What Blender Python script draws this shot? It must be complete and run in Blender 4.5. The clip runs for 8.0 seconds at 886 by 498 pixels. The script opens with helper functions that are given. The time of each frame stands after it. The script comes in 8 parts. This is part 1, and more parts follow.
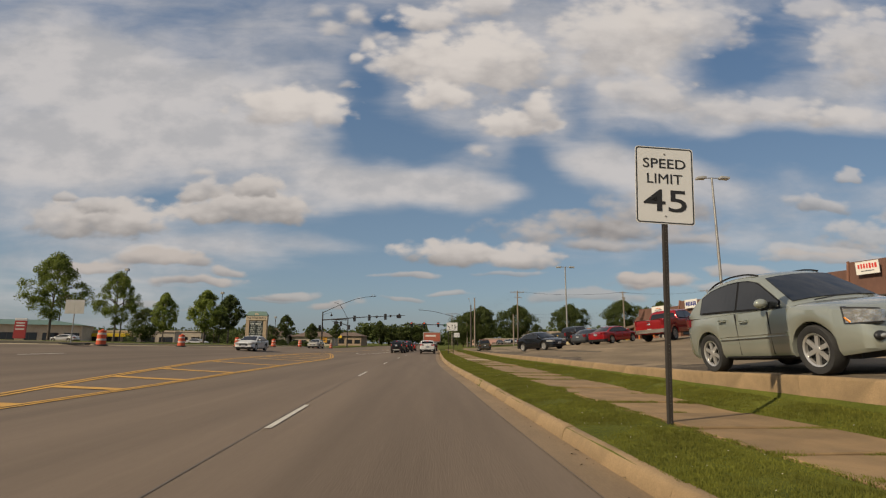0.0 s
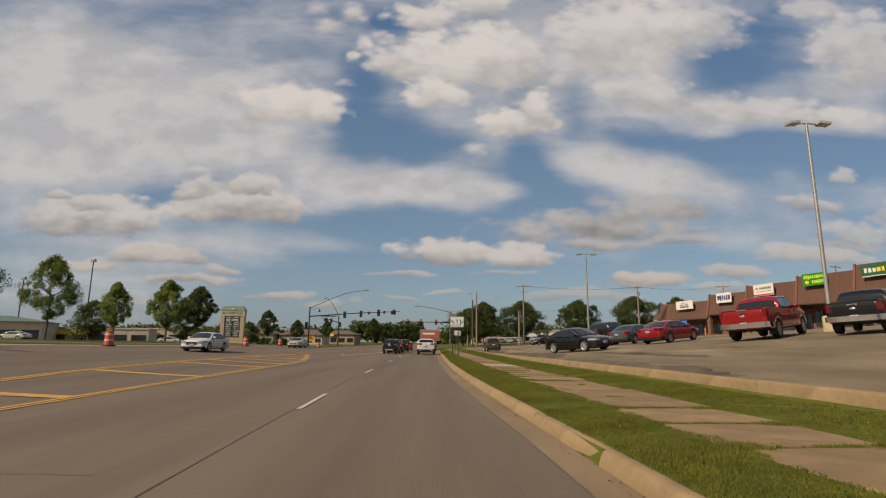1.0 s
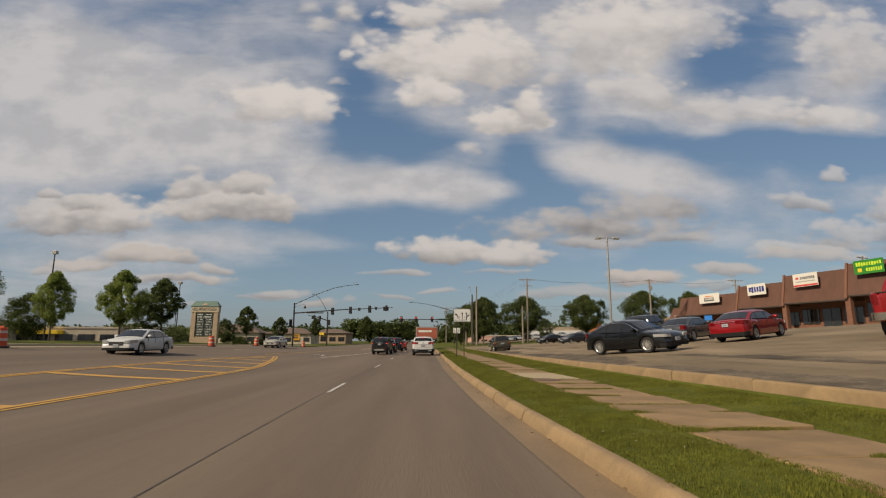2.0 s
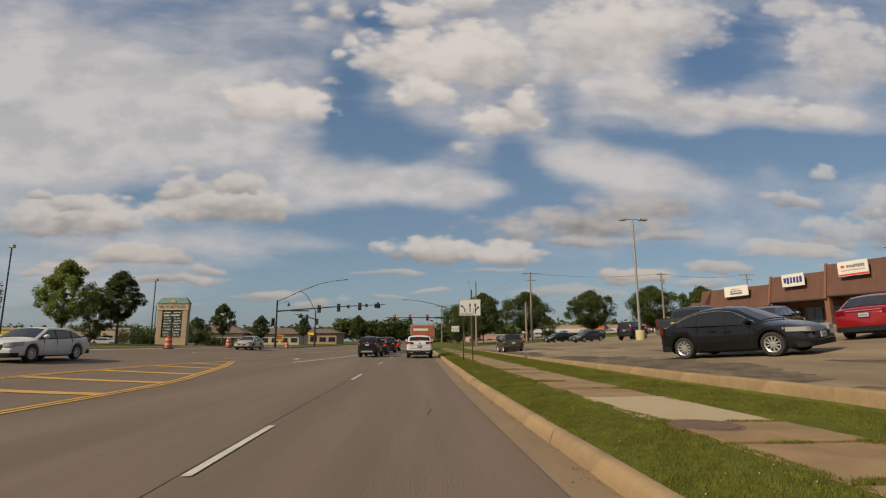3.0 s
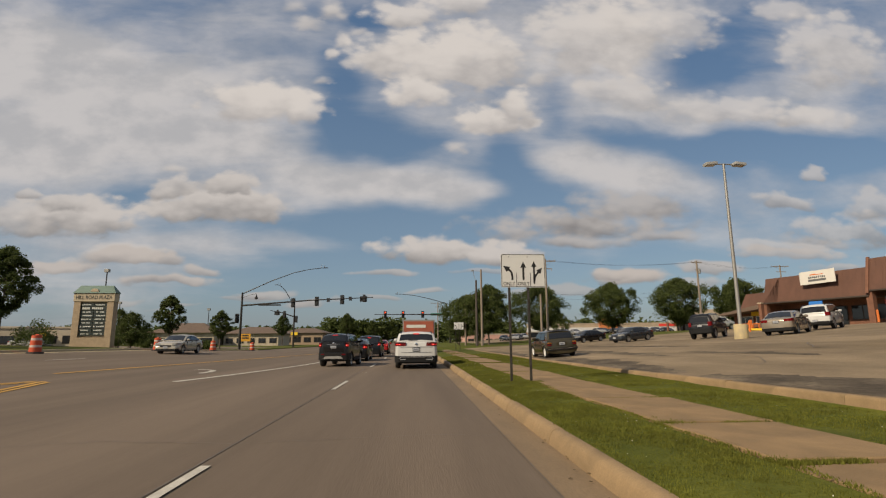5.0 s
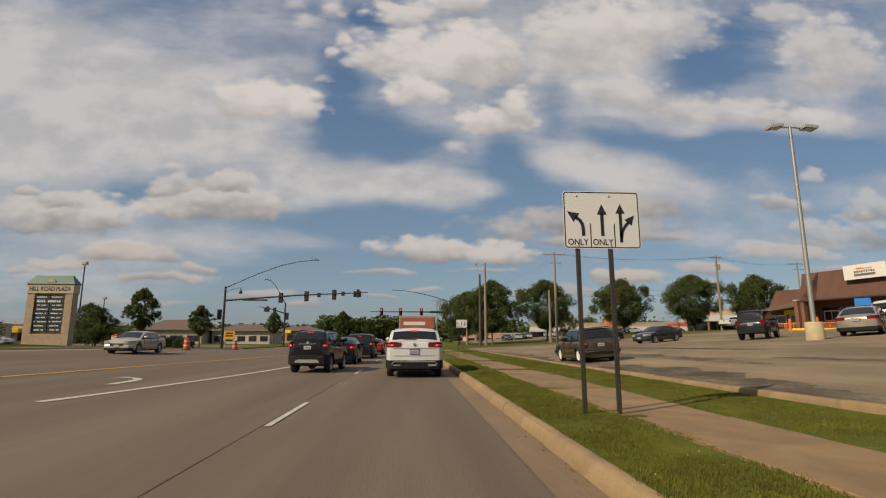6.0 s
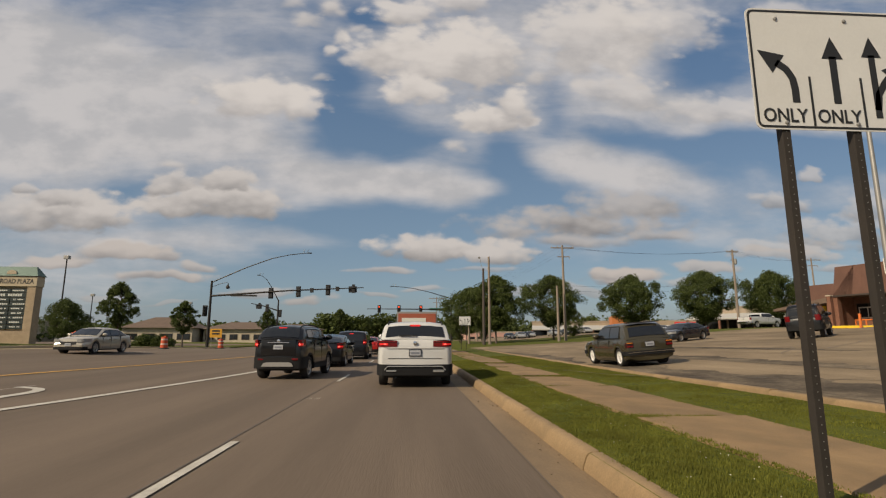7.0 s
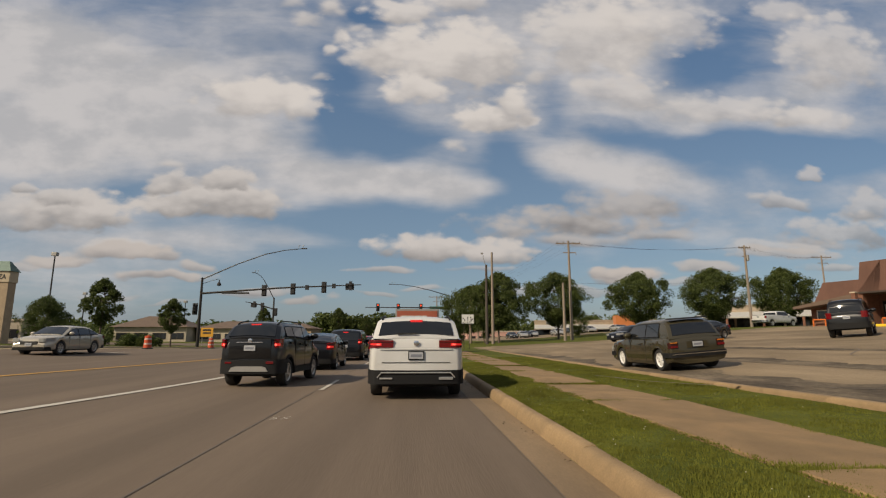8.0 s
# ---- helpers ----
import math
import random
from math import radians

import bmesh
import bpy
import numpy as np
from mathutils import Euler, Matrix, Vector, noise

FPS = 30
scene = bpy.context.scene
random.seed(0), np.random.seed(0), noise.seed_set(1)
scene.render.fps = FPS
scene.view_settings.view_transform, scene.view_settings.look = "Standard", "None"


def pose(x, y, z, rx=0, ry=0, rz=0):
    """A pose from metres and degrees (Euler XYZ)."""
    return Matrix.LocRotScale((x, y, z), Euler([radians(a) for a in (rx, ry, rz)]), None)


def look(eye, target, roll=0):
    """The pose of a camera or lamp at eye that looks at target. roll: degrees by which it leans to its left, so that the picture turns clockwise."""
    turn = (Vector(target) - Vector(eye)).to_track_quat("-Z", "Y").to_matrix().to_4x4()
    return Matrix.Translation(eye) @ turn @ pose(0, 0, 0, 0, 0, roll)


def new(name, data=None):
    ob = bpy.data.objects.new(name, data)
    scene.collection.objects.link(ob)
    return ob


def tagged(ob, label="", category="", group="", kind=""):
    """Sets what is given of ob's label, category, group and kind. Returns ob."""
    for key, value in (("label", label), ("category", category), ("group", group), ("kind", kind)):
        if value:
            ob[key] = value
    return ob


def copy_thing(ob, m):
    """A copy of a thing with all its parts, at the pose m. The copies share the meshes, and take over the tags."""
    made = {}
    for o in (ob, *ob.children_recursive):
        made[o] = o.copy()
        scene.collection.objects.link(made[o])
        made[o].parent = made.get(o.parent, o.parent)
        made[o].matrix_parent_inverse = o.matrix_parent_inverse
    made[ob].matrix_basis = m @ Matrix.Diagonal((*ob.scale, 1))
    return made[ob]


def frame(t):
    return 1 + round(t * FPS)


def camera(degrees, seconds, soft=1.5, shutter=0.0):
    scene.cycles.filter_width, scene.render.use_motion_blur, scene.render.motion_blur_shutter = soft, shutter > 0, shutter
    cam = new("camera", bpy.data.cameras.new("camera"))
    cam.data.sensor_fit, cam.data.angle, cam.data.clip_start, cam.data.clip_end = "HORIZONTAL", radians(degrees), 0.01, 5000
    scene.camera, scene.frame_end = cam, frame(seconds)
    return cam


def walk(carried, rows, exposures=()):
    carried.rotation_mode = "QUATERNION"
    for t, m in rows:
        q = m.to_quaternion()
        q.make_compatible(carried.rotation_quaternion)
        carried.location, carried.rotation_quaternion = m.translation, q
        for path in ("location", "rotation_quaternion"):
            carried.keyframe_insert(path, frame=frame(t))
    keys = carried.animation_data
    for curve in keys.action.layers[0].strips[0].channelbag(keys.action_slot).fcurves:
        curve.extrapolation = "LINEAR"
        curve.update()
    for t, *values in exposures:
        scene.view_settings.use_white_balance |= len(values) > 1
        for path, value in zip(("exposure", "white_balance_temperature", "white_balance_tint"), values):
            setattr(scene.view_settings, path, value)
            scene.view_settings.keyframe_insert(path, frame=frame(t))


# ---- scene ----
cam = camera(81.1, 8.0, soft=1.2)
PATH = [
    (0, (1.214, 0.000, 1.299), (1.337, 9.836, 3.098), 0.34),
    (0.5, (0.960, 5.348, 1.305), (1.123, 15.185, 3.098), 0.52),
    (1, (0.737, 10.737, 1.316), (0.935, 20.576, 3.093), 0.43),
    (1.5, (0.544, 15.518, 1.308), (0.796, 25.359, 3.066), 0.29),
    (3, (0.172, 28.144, 1.295), (0.608, 37.981, 3.040), -0.24),
    (3.5, (0.085, 32.229, 1.276), (0.576, 42.066, 3.004), -0.54),
    (4, (0.032, 36.341, 1.276), (0.556, 46.174, 3.018), -0.61),
    (4.5, (0.000, 40.119, 1.258), (0.543, 49.949, 3.007), -0.52),
    (6, (0.024, 49.692, 1.284), (0.612, 59.523, 3.017), -0.02),
    (6.5, (0.001, 52.247, 1.273), (0.601, 62.081, 2.985), 0.02),
    (7, (0.002, 54.211, 1.251), (0.611, 64.045, 2.961), 0.04),
    (7.5, (0.001, 55.788, 1.252), (0.617, 65.621, 2.963), 0.12),
    (8, (0.000, 57.106, 1.238), (0.616, 66.941, 2.938), 0.02),
]
walk(cam, [(t, look(eye, target, roll)) for t, eye, target, roll in PATH], [(0.0, -0.05, 7150, 10), (8.0, -0.05, 7150, 10)])

# ---- sky and sun: a bright afternoon with broken cumulus, the sun high behind and to the left ----
SUN_EL = radians(36)
SUN_AZ = radians(237)          # where the sun stands, clockwise from +y
sun_dir = Vector((math.sin(SUN_AZ) * math.cos(SUN_EL), math.cos(SUN_AZ) * math.cos(SUN_EL), math.sin(SUN_EL)))
sun_data = bpy.data.lights.new("sun", "SUN")
sun_data.energy, sun_data.angle, sun_data.color = 4.9, radians(0.7), (1.0, 0.895, 0.735)
sun = new("sun", sun_data)
sun.matrix_world = look(sun_dir * 50, (0, 0, 0))

# Clouds: azimuth and height slopes (u, v), half sizes and density.
SMALL_PUFFS = [
    (-0.175, 0.69, 0.034, 0.030, 0.9),
    (-0.215, 0.655, 0.030, 0.020, 0.8),
    (-0.145, 0.615, 0.020, 0.024, 0.8),
    (-0.165, 0.585, 0.016, 0.016, 0.8),
    (-0.120, 0.640, 0.020, 0.016, 0.7),
    (-0.205, 0.532, 0.022, 0.010, 0.7),
    (-0.140, 0.560, 0.015, 0.014, 0.7),
    (-0.250, 0.690, 0.030, 0.016, 0.6),
    (-0.060, 0.680, 0.030, 0.020, 0.8),
    (0.085, 0.385, 0.026, 0.014, 0.8),
    (0.255, 0.545, 0.024, 0.020, 0.7),
    (-0.485, 0.345, 0.030, 0.010, 0.8),
]
HIGH_HEAPS = [
    (-0.303, 0.484, 0.113, 0.052, 1),
    (-0.217, 0.465, 0.034, 0.034, 0.8),
    (-0.052, 0.581, 0.088, 0.071, 1),
    (0.066, 0.577, 0.131, 0.090, 1),
    (0.001, 0.499, 0.064, 0.044, 1),
    (0.150, 0.585, 0.084, 0.078, 0.9),
    (0.158, 0.440, 0.088, 0.035, 1),
    (0.212, 0.478, 0.045, 0.050, 1),
    (-0.017, 0.686, 0.090, 0.040, 0.9),
    (0.104, 0.710, 0.073, 0.047, 0.8),
    (0.396, 0.637, 0.149, 0.120, 0.8),
    (0.524, 0.681, 0.139, 0.068, 0.6),
    (0.437, 0.520, 0.098, 0.045, 0.6),
    (0.680, 0.479, 0.162, 0.036, 0.6),
    (0.855, 0.469, 0.108, 0.026, 0.6),
    (0.928, 0.623, 0.111, 0.095, 0.65),
    (0.824, 0.717, 0.079, 0.035, 0.6),
]
MIDDLE_HEAPS = [
    (-0.379, 0.268, 0.140, 0.045, 1),
    (-0.370, 0.308, 0.065, 0.032, 1),
    (-0.478, 0.302, 0.043, 0.029, 0.9),
    (-0.631, 0.239, 0.115, 0.044, 1),
    (-0.676, 0.272, 0.057, 0.028, 0.9),
    (-0.754, 0.233, 0.051, 0.038, 0.8),
    (-0.740, 0.285, 0.026, 0.013, 0.8),
    (-0.545, 0.162, 0.088, 0.020, 0.8),
    (0.062, 0.173, 0.145, 0.029, 1),
    (0.151, 0.162, 0.067, 0.023, 0.8),
    (0.767, 0.281, 0.055, 0.019, 0.7),
    (0.894, 0.227, 0.110, 0.034, 0.7),
    (0.951, 0.276, 0.062, 0.034, 0.6),
    (0.837, 0.342, 0.031, 0.015, 0.7),
    (0.742, 0.180, 0.120, 0.016, 0.6),
]
GREY_HEAPS = [
    (0.336, 0.231, 0.220, 0.040, 1),
    (0.431, 0.267, 0.129, 0.040, 0.9),
    (0.209, 0.213, 0.085, 0.025, 0.9),
    (0.508, 0.203, 0.070, 0.016, 0.8),
    (0.322, 0.196, 0.149, 0.018, 0.9),
    (-0.648, 0.211, 0.073, 0.018, 0.6),
    (0.841, 0.197, 0.109, 0.019, 0.7),
]
LOW_HEAPS = [
    (-0.194, 0.073, 0.059, 0.008, 0.85),
    (-0.072, 0.083, 0.037, 0.005, 0.6),
    (0.292, 0.091, 0.114, 0.013, 0.6),
    (-0.316, 0.083, 0.063, 0.006, 0.5),
    (-0.449, 0.069, 0.051, 0.005, 0.5),
    (-0.573, 0.082, 0.061, 0.006, 0.5),
]
LOW_PUFFS = [
    (-0.648, 0.145, 0.072, 0.014, 0.9),
    (-0.536, 0.158, 0.078, 0.018, 0.9),
    (-0.472, 0.149, 0.032, 0.013, 0.8),
    (-0.475, 0.115, 0.084, 0.009, 0.9),
    (-0.402, 0.130, 0.034, 0.009, 0.8),
    (-0.276, 0.089, 0.064, 0.008, 0.7),
    (-0.719, 0.134, 0.031, 0.009, 0.6),
    (0.426, 0.123, 0.086, 0.018, 1),
    (0.381, 0.129, 0.040, 0.014, 0.9),
    (0.618, 0.137, 0.087, 0.015, 0.8),
    (0.756, 0.167, 0.130, 0.016, 0.7),
    (0.551, 0.108, 0.069, 0.009, 0.6),
    (0.860, 0.141, 0.072, 0.012, 0.6),
    (-0.054, 0.124, 0.060, 0.008, 0.7),
    (0.023, 0.094, 0.044, 0.005, 0.6),
    (0.134, 0.132, 0.056, 0.007, 0.5),
]
VEILS = [
    (-0.647, 0.472, 0.328, 0.121, 0.95),
    (-0.791, 0.588, 0.151, 0.074, 0.6),
    (-0.446, 0.401, 0.253, 0.047, 0.6),
    (-0.122, 0.311, 0.237, 0.049, 0.85),
    (0.058, 0.294, 0.149, 0.035, 0.6),
    (0.722, 0.457, 0.256, 0.041, 0.4),
    (0.422, 0.596, 0.214, 0.162, 0.6),
    (0.927, 0.561, 0.172, 0.095, 0.6),
    (-0.323, 0.186, 0.204, 0.024, 0.55),
    (-0.726, 0.342, 0.168, 0.046, 0.5),
]
HOLES = [
    (-0.162, 0.5, 0.041, 0.088, 0.9),
    (-0.109, 0.667, 0.031, 0.021, 0.8),
    (-0.136, 0.409, 0.102, 0.041, 0.9),
    (0.688, 0.613, 0.103, 0.075, 1),
    (0.589, 0.569, 0.076, 0.04, 0.7),
    (0.413, 0.436, 0.097, 0.028, 0.8),
    (0.741, 0.398, 0.164, 0.023, 0.8),
    (-0.547, 0.283, 0.042, 0.023, 0.7),
    (-0.031, 0.235, 0.191, 0.034, 0.9),
    (-0.203, 0.149, 0.25, 0.05, 0.8),
    (0.253, 0.292, 0.07, 0.031, 0.8),
    (0.179, 0.374, 0.035, 0.049, 0.6),
    (0.913, 0.366, 0.115, 0.025, 0.6),
    (0.301, 0.489, 0.029, 0.059, 0.6),
    (0.001, 0.388, 0.069, 0.027, 0.6),
    (-0.554, 0.629, 0.134, 0.064, 0.35),
    (0.514, 0.162, 0.106, 0.021, 0.6),
    (-0.029, 0.079, 0.468, 0.044, 0.8),
]

LOW_HOLES = [
    (0.734, 0.408, 0.236, 0.028, 0.75),
    (0.225, 0.331, 0.075, 0.054, 0.75),
    (0.918, 0.387, 0.113, 0.038, 0.60),
    (0.978, 0.523, 0.052, 0.046, 0.68),
    (0.595, 0.371, 0.097, 0.031, 0.45),
    (0.764, 0.348, 0.148, 0.031, 0.38),
    (0.153, 0.260, 0.068, 0.029, 0.52),
    (-0.108, 0.448, 0.069, 0.073, 0.52),
]
LOW_VEILS = [
    (-0.70, 0.100, 0.30, 0.06, 0.55),
    (-0.38, 0.150, 0.26, 0.05, 0.45),
    (-0.75, 0.240, 0.20, 0.06, 0.4),
    (0.413, 0.345, 0.142, 0.043, 0.7),
    (0.320, 0.368, 0.071, 0.037, 0.5),
    (0.517, 0.309, 0.095, 0.030, 0.4),
]


def build_world():
    world = bpy.data.worlds.new("sky")
    scene.world = world
    world.use_nodes = True
    nt = world.node_tree
    nt.nodes.clear()
    N, link = nt.nodes.new, nt.links.new

    def math_node(op, a, b=None, c=None, clamp=False):
        n = N("ShaderNodeMath")
        n.operation, n.use_clamp = op, clamp
        for i, v in enumerate((a, b, c)):
            if v is None:
                continue
            if isinstance(v, (int, float)):
                n.inputs[i].default_value = v
            else:
                link(v, n.inputs[i])
        return n.outputs[0]

    def ramp(value, lo, hi, a=0.0, b=1.0):
        n = N("ShaderNodeMapRange")
        n.interpolation_type = "SMOOTHSTEP"
        link(value, n.inputs[0])
        for i, v in enumerate((lo, hi, a, b)):
            n.inputs[1 + i].default_value = v
        return n.outputs[0]

    def mix(fac, a, b):
        n = N("ShaderNodeMix")
        n.data_type = "RGBA"
        for sock, v in ((n.inputs[0], fac), (n.inputs[6], a), (n.inputs[7], b)):
            if isinstance(v, (int, float)):
                sock.default_value = v
            elif isinstance(v, tuple):
                sock.default_value = (*v, 1)
            else:
                link(v, sock)
        return n.outputs[2]

    def noise_tex(vec, scale, detail, rough=0.55, dist=0.0):
        n = N("ShaderNodeTexNoise")
        n.inputs["Scale"].default_value, n.inputs["Detail"].default_value = scale, detail
        n.inputs["Roughness"].default_value, n.inputs["Distortion"].default_value = rough, dist
        link(vec, n.inputs["Vector"])
        return n

    sky = N("ShaderNodeTexSky")
    sky.sky_type, sky.sun_disc = "NISHITA", False
    sky.sun_elevation, sky.sun_rotation = SUN_EL, SUN_AZ
    sky.altitude, sky.air_density, sky.dust_density, sky.ozone_density = 200, 1.0, 1.2, 2.0
    coord = N("ShaderNodeTexCoord").outputs["Generated"]
    sep = N("ShaderNodeSeparateXYZ")
    link(coord, sep.inputs[0])
    x, y, z = sep.outputs
    depth = math_node("MAXIMUM", math_node("ABSOLUTE", y), 0.3)
    u0, v0 = math_node("DIVIDE", x, depth), math_node("DIVIDE", z, depth)
    # clouds lie on a flat layer: far ones crowd towards the horizon
    layer = math_node("ADD", math_node("MAXIMUM", z, 0.0), 0.09)
    flat = N("ShaderNodeCombineXYZ")
    link(math_node("DIVIDE", x, layer), flat.inputs[0])
    link(math_node("DIVIDE", math_node("ABSOLUTE", y), layer), flat.inputs[1])
    screen = N("ShaderNodeCombineXYZ")
    link(u0, screen.inputs[0])
    link(math_node("MULTIPLY", v0, 1.7), screen.inputs[1])
    warp = noise_tex(screen.outputs[0], 5.0, 3, 0.5)
    bend_uv = N("ShaderNodeVectorMath")
    bend_uv.operation = "MULTIPLY_ADD"
    link(warp.outputs["Color"], bend_uv.inputs[0])
    bend_uv.inputs[1].default_value = (0.10, 0.06, 0.0)
    base_uv = N("ShaderNodeCombineXYZ")
    link(math_node("SUBTRACT", u0, 0.05), base_uv.inputs[0])
    link(math_node("SUBTRACT", v0, 0.03), base_uv.inputs[1])
    link(base_uv.outputs[0], bend_uv.inputs[2])
    puff = noise_tex(screen.outputs[0], 13.0, 7, 0.55, 0.2).outputs[0]
    shred = noise_tex(screen.outputs[0], 34.0, 4, 0.55).outputs[0]

    def billow(scale):
        """Rounded lumps: low in the middle of each, high in the creases between them."""
        n = N("ShaderNodeTexVoronoi")
        n.voronoi_dimensions, n.feature = "2D", "SMOOTH_F1"
        n.inputs["Scale"].default_value, n.inputs["Smoothness"].default_value = scale, 0.35
        drift = N("ShaderNodeVectorMath")
        drift.operation = "MULTIPLY_ADD"
        link(noise_tex(screen.outputs[0], scale * 0.8, 3, 0.5).outputs["Color"], drift.inputs[0])
        drift.inputs[1].default_value = (0.5 / scale, 0.5 / scale, 0.0)
        link(screen.outputs[0], drift.inputs[2])
        link(drift.outputs[0], n.inputs["Vector"])
        return n.outputs["Distance"]

    lumps = math_node("ADD", math_node("MULTIPLY", math_node("SUBTRACT", billow(15.0), 0.40), 0.55), math_node("MULTIPLY", math_node("SUBTRACT", billow(36.0), 0.40), 0.26))
    streak_uv = N("ShaderNodeMapping")
    streak_uv.inputs["Rotation"].default_value = (0, 0, 0.30)
    streak_uv.inputs["Scale"].default_value = (1.3, 5.0, 1.0)
    link(base_uv.outputs[0], streak_uv.inputs[0])
    streak = noise_tex(streak_uv.outputs[0], 3.0, 6, 0.55, 0.5).outputs[0]
    wisp = noise_tex(flat.outputs[0], 0.9, 6, 0.52, 0.5).outputs[0]
    tone = noise_tex(screen.outputs[0], 8.0, 5, 0.55).outputs[0]

    colour = mix(ramp(v0, 0.0, 0.75), (0.205, 0.325, 0.47), (0.095, 0.21, 0.42))
    colour = mix(0.55, mix(0.90, sky.outputs[0], (0.0, 0.0, 0.0)), colour)

    uv = [bend_uv.outputs[0]]

    def after(value):
        """The next cloud waits for this one, so that the tree needs little memory."""
        n = N("ShaderNodeVectorMath")
        n.operation = "MULTIPLY_ADD"
        link(value, n.inputs[0])
        n.inputs[1].default_value = (1e-7, 1e-7, 0.0)
        link(uv[0], n.inputs[2])
        uv.append(n.outputs[0])

    def falloff(cu, cv, ru, rv):
        """Distance from a cloud's middle in half sizes, and the height in it."""
        n = N("ShaderNodeVectorMath")
        n.operation = "MULTIPLY_ADD"
        link(uv[-1], n.inputs[0])
        n.inputs[1].default_value = (1 / ru, 1 / rv, 0.0)
        n.inputs[2].default_value = (-cu / ru, -cv / rv, 0.0)
        length = N("ShaderNodeVectorMath")
        length.operation = "LENGTH"
        link(n.outputs[0], length.inputs[0])
        return n.outputs[0], length.outputs["Value"]

    # a smooth high veil, thickest overhead, with blue gaps
    cover = ramp(v0, 0.05, 0.45, 0.18, 0.60)
    cover = math_node("ADD", cover, math_node("MULTIPLY", math_node("SUBTRACT", wisp, 0.5), 1.1))
    cover = math_node("ADD", cover, math_node("MULTIPLY", math_node("SUBTRACT", streak, 0.5), 1.1))
    cover = math_node("ADD", cover, math_node("MULTIPLY", math_node("SUBTRACT", puff, 0.5), 0.35))
    for cu, cv, ru, rv, k in HOLES + LOW_HOLES:
        d = falloff(cu, cv, ru, rv)[1]
        cover = math_node("SUBTRACT", cover, ramp(d, 2.0, 0.1, 0.0, 0.6 * k))
        after(cover)
    for cu, cv, ru, rv, k in VEILS + LOW_VEILS:
        d = falloff(cu, cv, ru, rv)[1]
        cover = math_node("ADD", cover, ramp(d, 1.8, 0.1, 0.0, 0.85 * k))
        after(cover)
    grey = mix(ramp(tone, 0.36, 0.62), (0.50, 0.515, 0.565), (0.63, 0.63, 0.67))
    colour = mix(ramp(cover, 0.0, 1.25, 0.0, 0.95), colour, grey)
    # heaped clouds with billowing tops and flat shaded bases
    ragged = math_node("ADD", math_node("MULTIPLY", math_node("SUBTRACT", puff, 0.5), 1.5), math_node("MULTIPLY", math_node("SUBTRACT", shred, 0.5), 0.3))
    ragged = math_node("ADD", ragged, lumps)
    mottle = math_node("SUBTRACT", math_node("MULTIPLY", math_node("SUBTRACT", tone, 0.5), 2.0), math_node("MULTIPLY", lumps, 0.9))
    for heaps, soft, shade, sunny in ((SMALL_PUFFS, 1.0, (0.46, 0.455, 0.48), (0.66, 0.64, 0.65)), (HIGH_HEAPS, 0.66, (0.42, 0.415, 0.44), (0.72, 0.695, 0.70)), (GREY_HEAPS, 0.9, (0.225, 0.225, 0.245), (0.50, 0.49, 0.51)), (MIDDLE_HEAPS, 0.55, (0.27, 0.27, 0.29), (0.63, 0.61, 0.62)), (LOW_HEAPS, 0.60, (0.30, 0.295, 0.31), (0.52, 0.49, 0.49)), (LOW_PUFFS, 0.60, (0.29, 0.285, 0.305), (0.57, 0.535, 0.53))):
        for cu, cv, ru, rv, k in heaps:
            place, d = falloff(cu, cv, ru, rv)
            split = N("ShaderNodeSeparateXYZ")
            link(place, split.inputs[0])
            body = math_node("ADD", math_node("MAXIMUM", d, math_node("MULTIPLY", split.outputs[1], -1.35)), ragged)
            lit = math_node("ADD", split.outputs[1], mottle)
            tint = mix(ramp(lit, -1.15, 0.5), shade, sunny)
            colour = mix(ramp(body, 1.22, 1.22 - soft, 0.0, k), colour, tint)
            after(colour)
    # haze at the horizon, ground tone below it
    colour = mix(ramp(v0, 0.10, 0.0, 0.0, 0.5), colour, (0.27, 0.315, 0.365))
    back = N("ShaderNodeBackground")
    link(colour, back.inputs[0])
    back.inputs[1].default_value = 0.9
    link(back.outputs[0], N("ShaderNodeOutputWorld").inputs[0])


build_world()


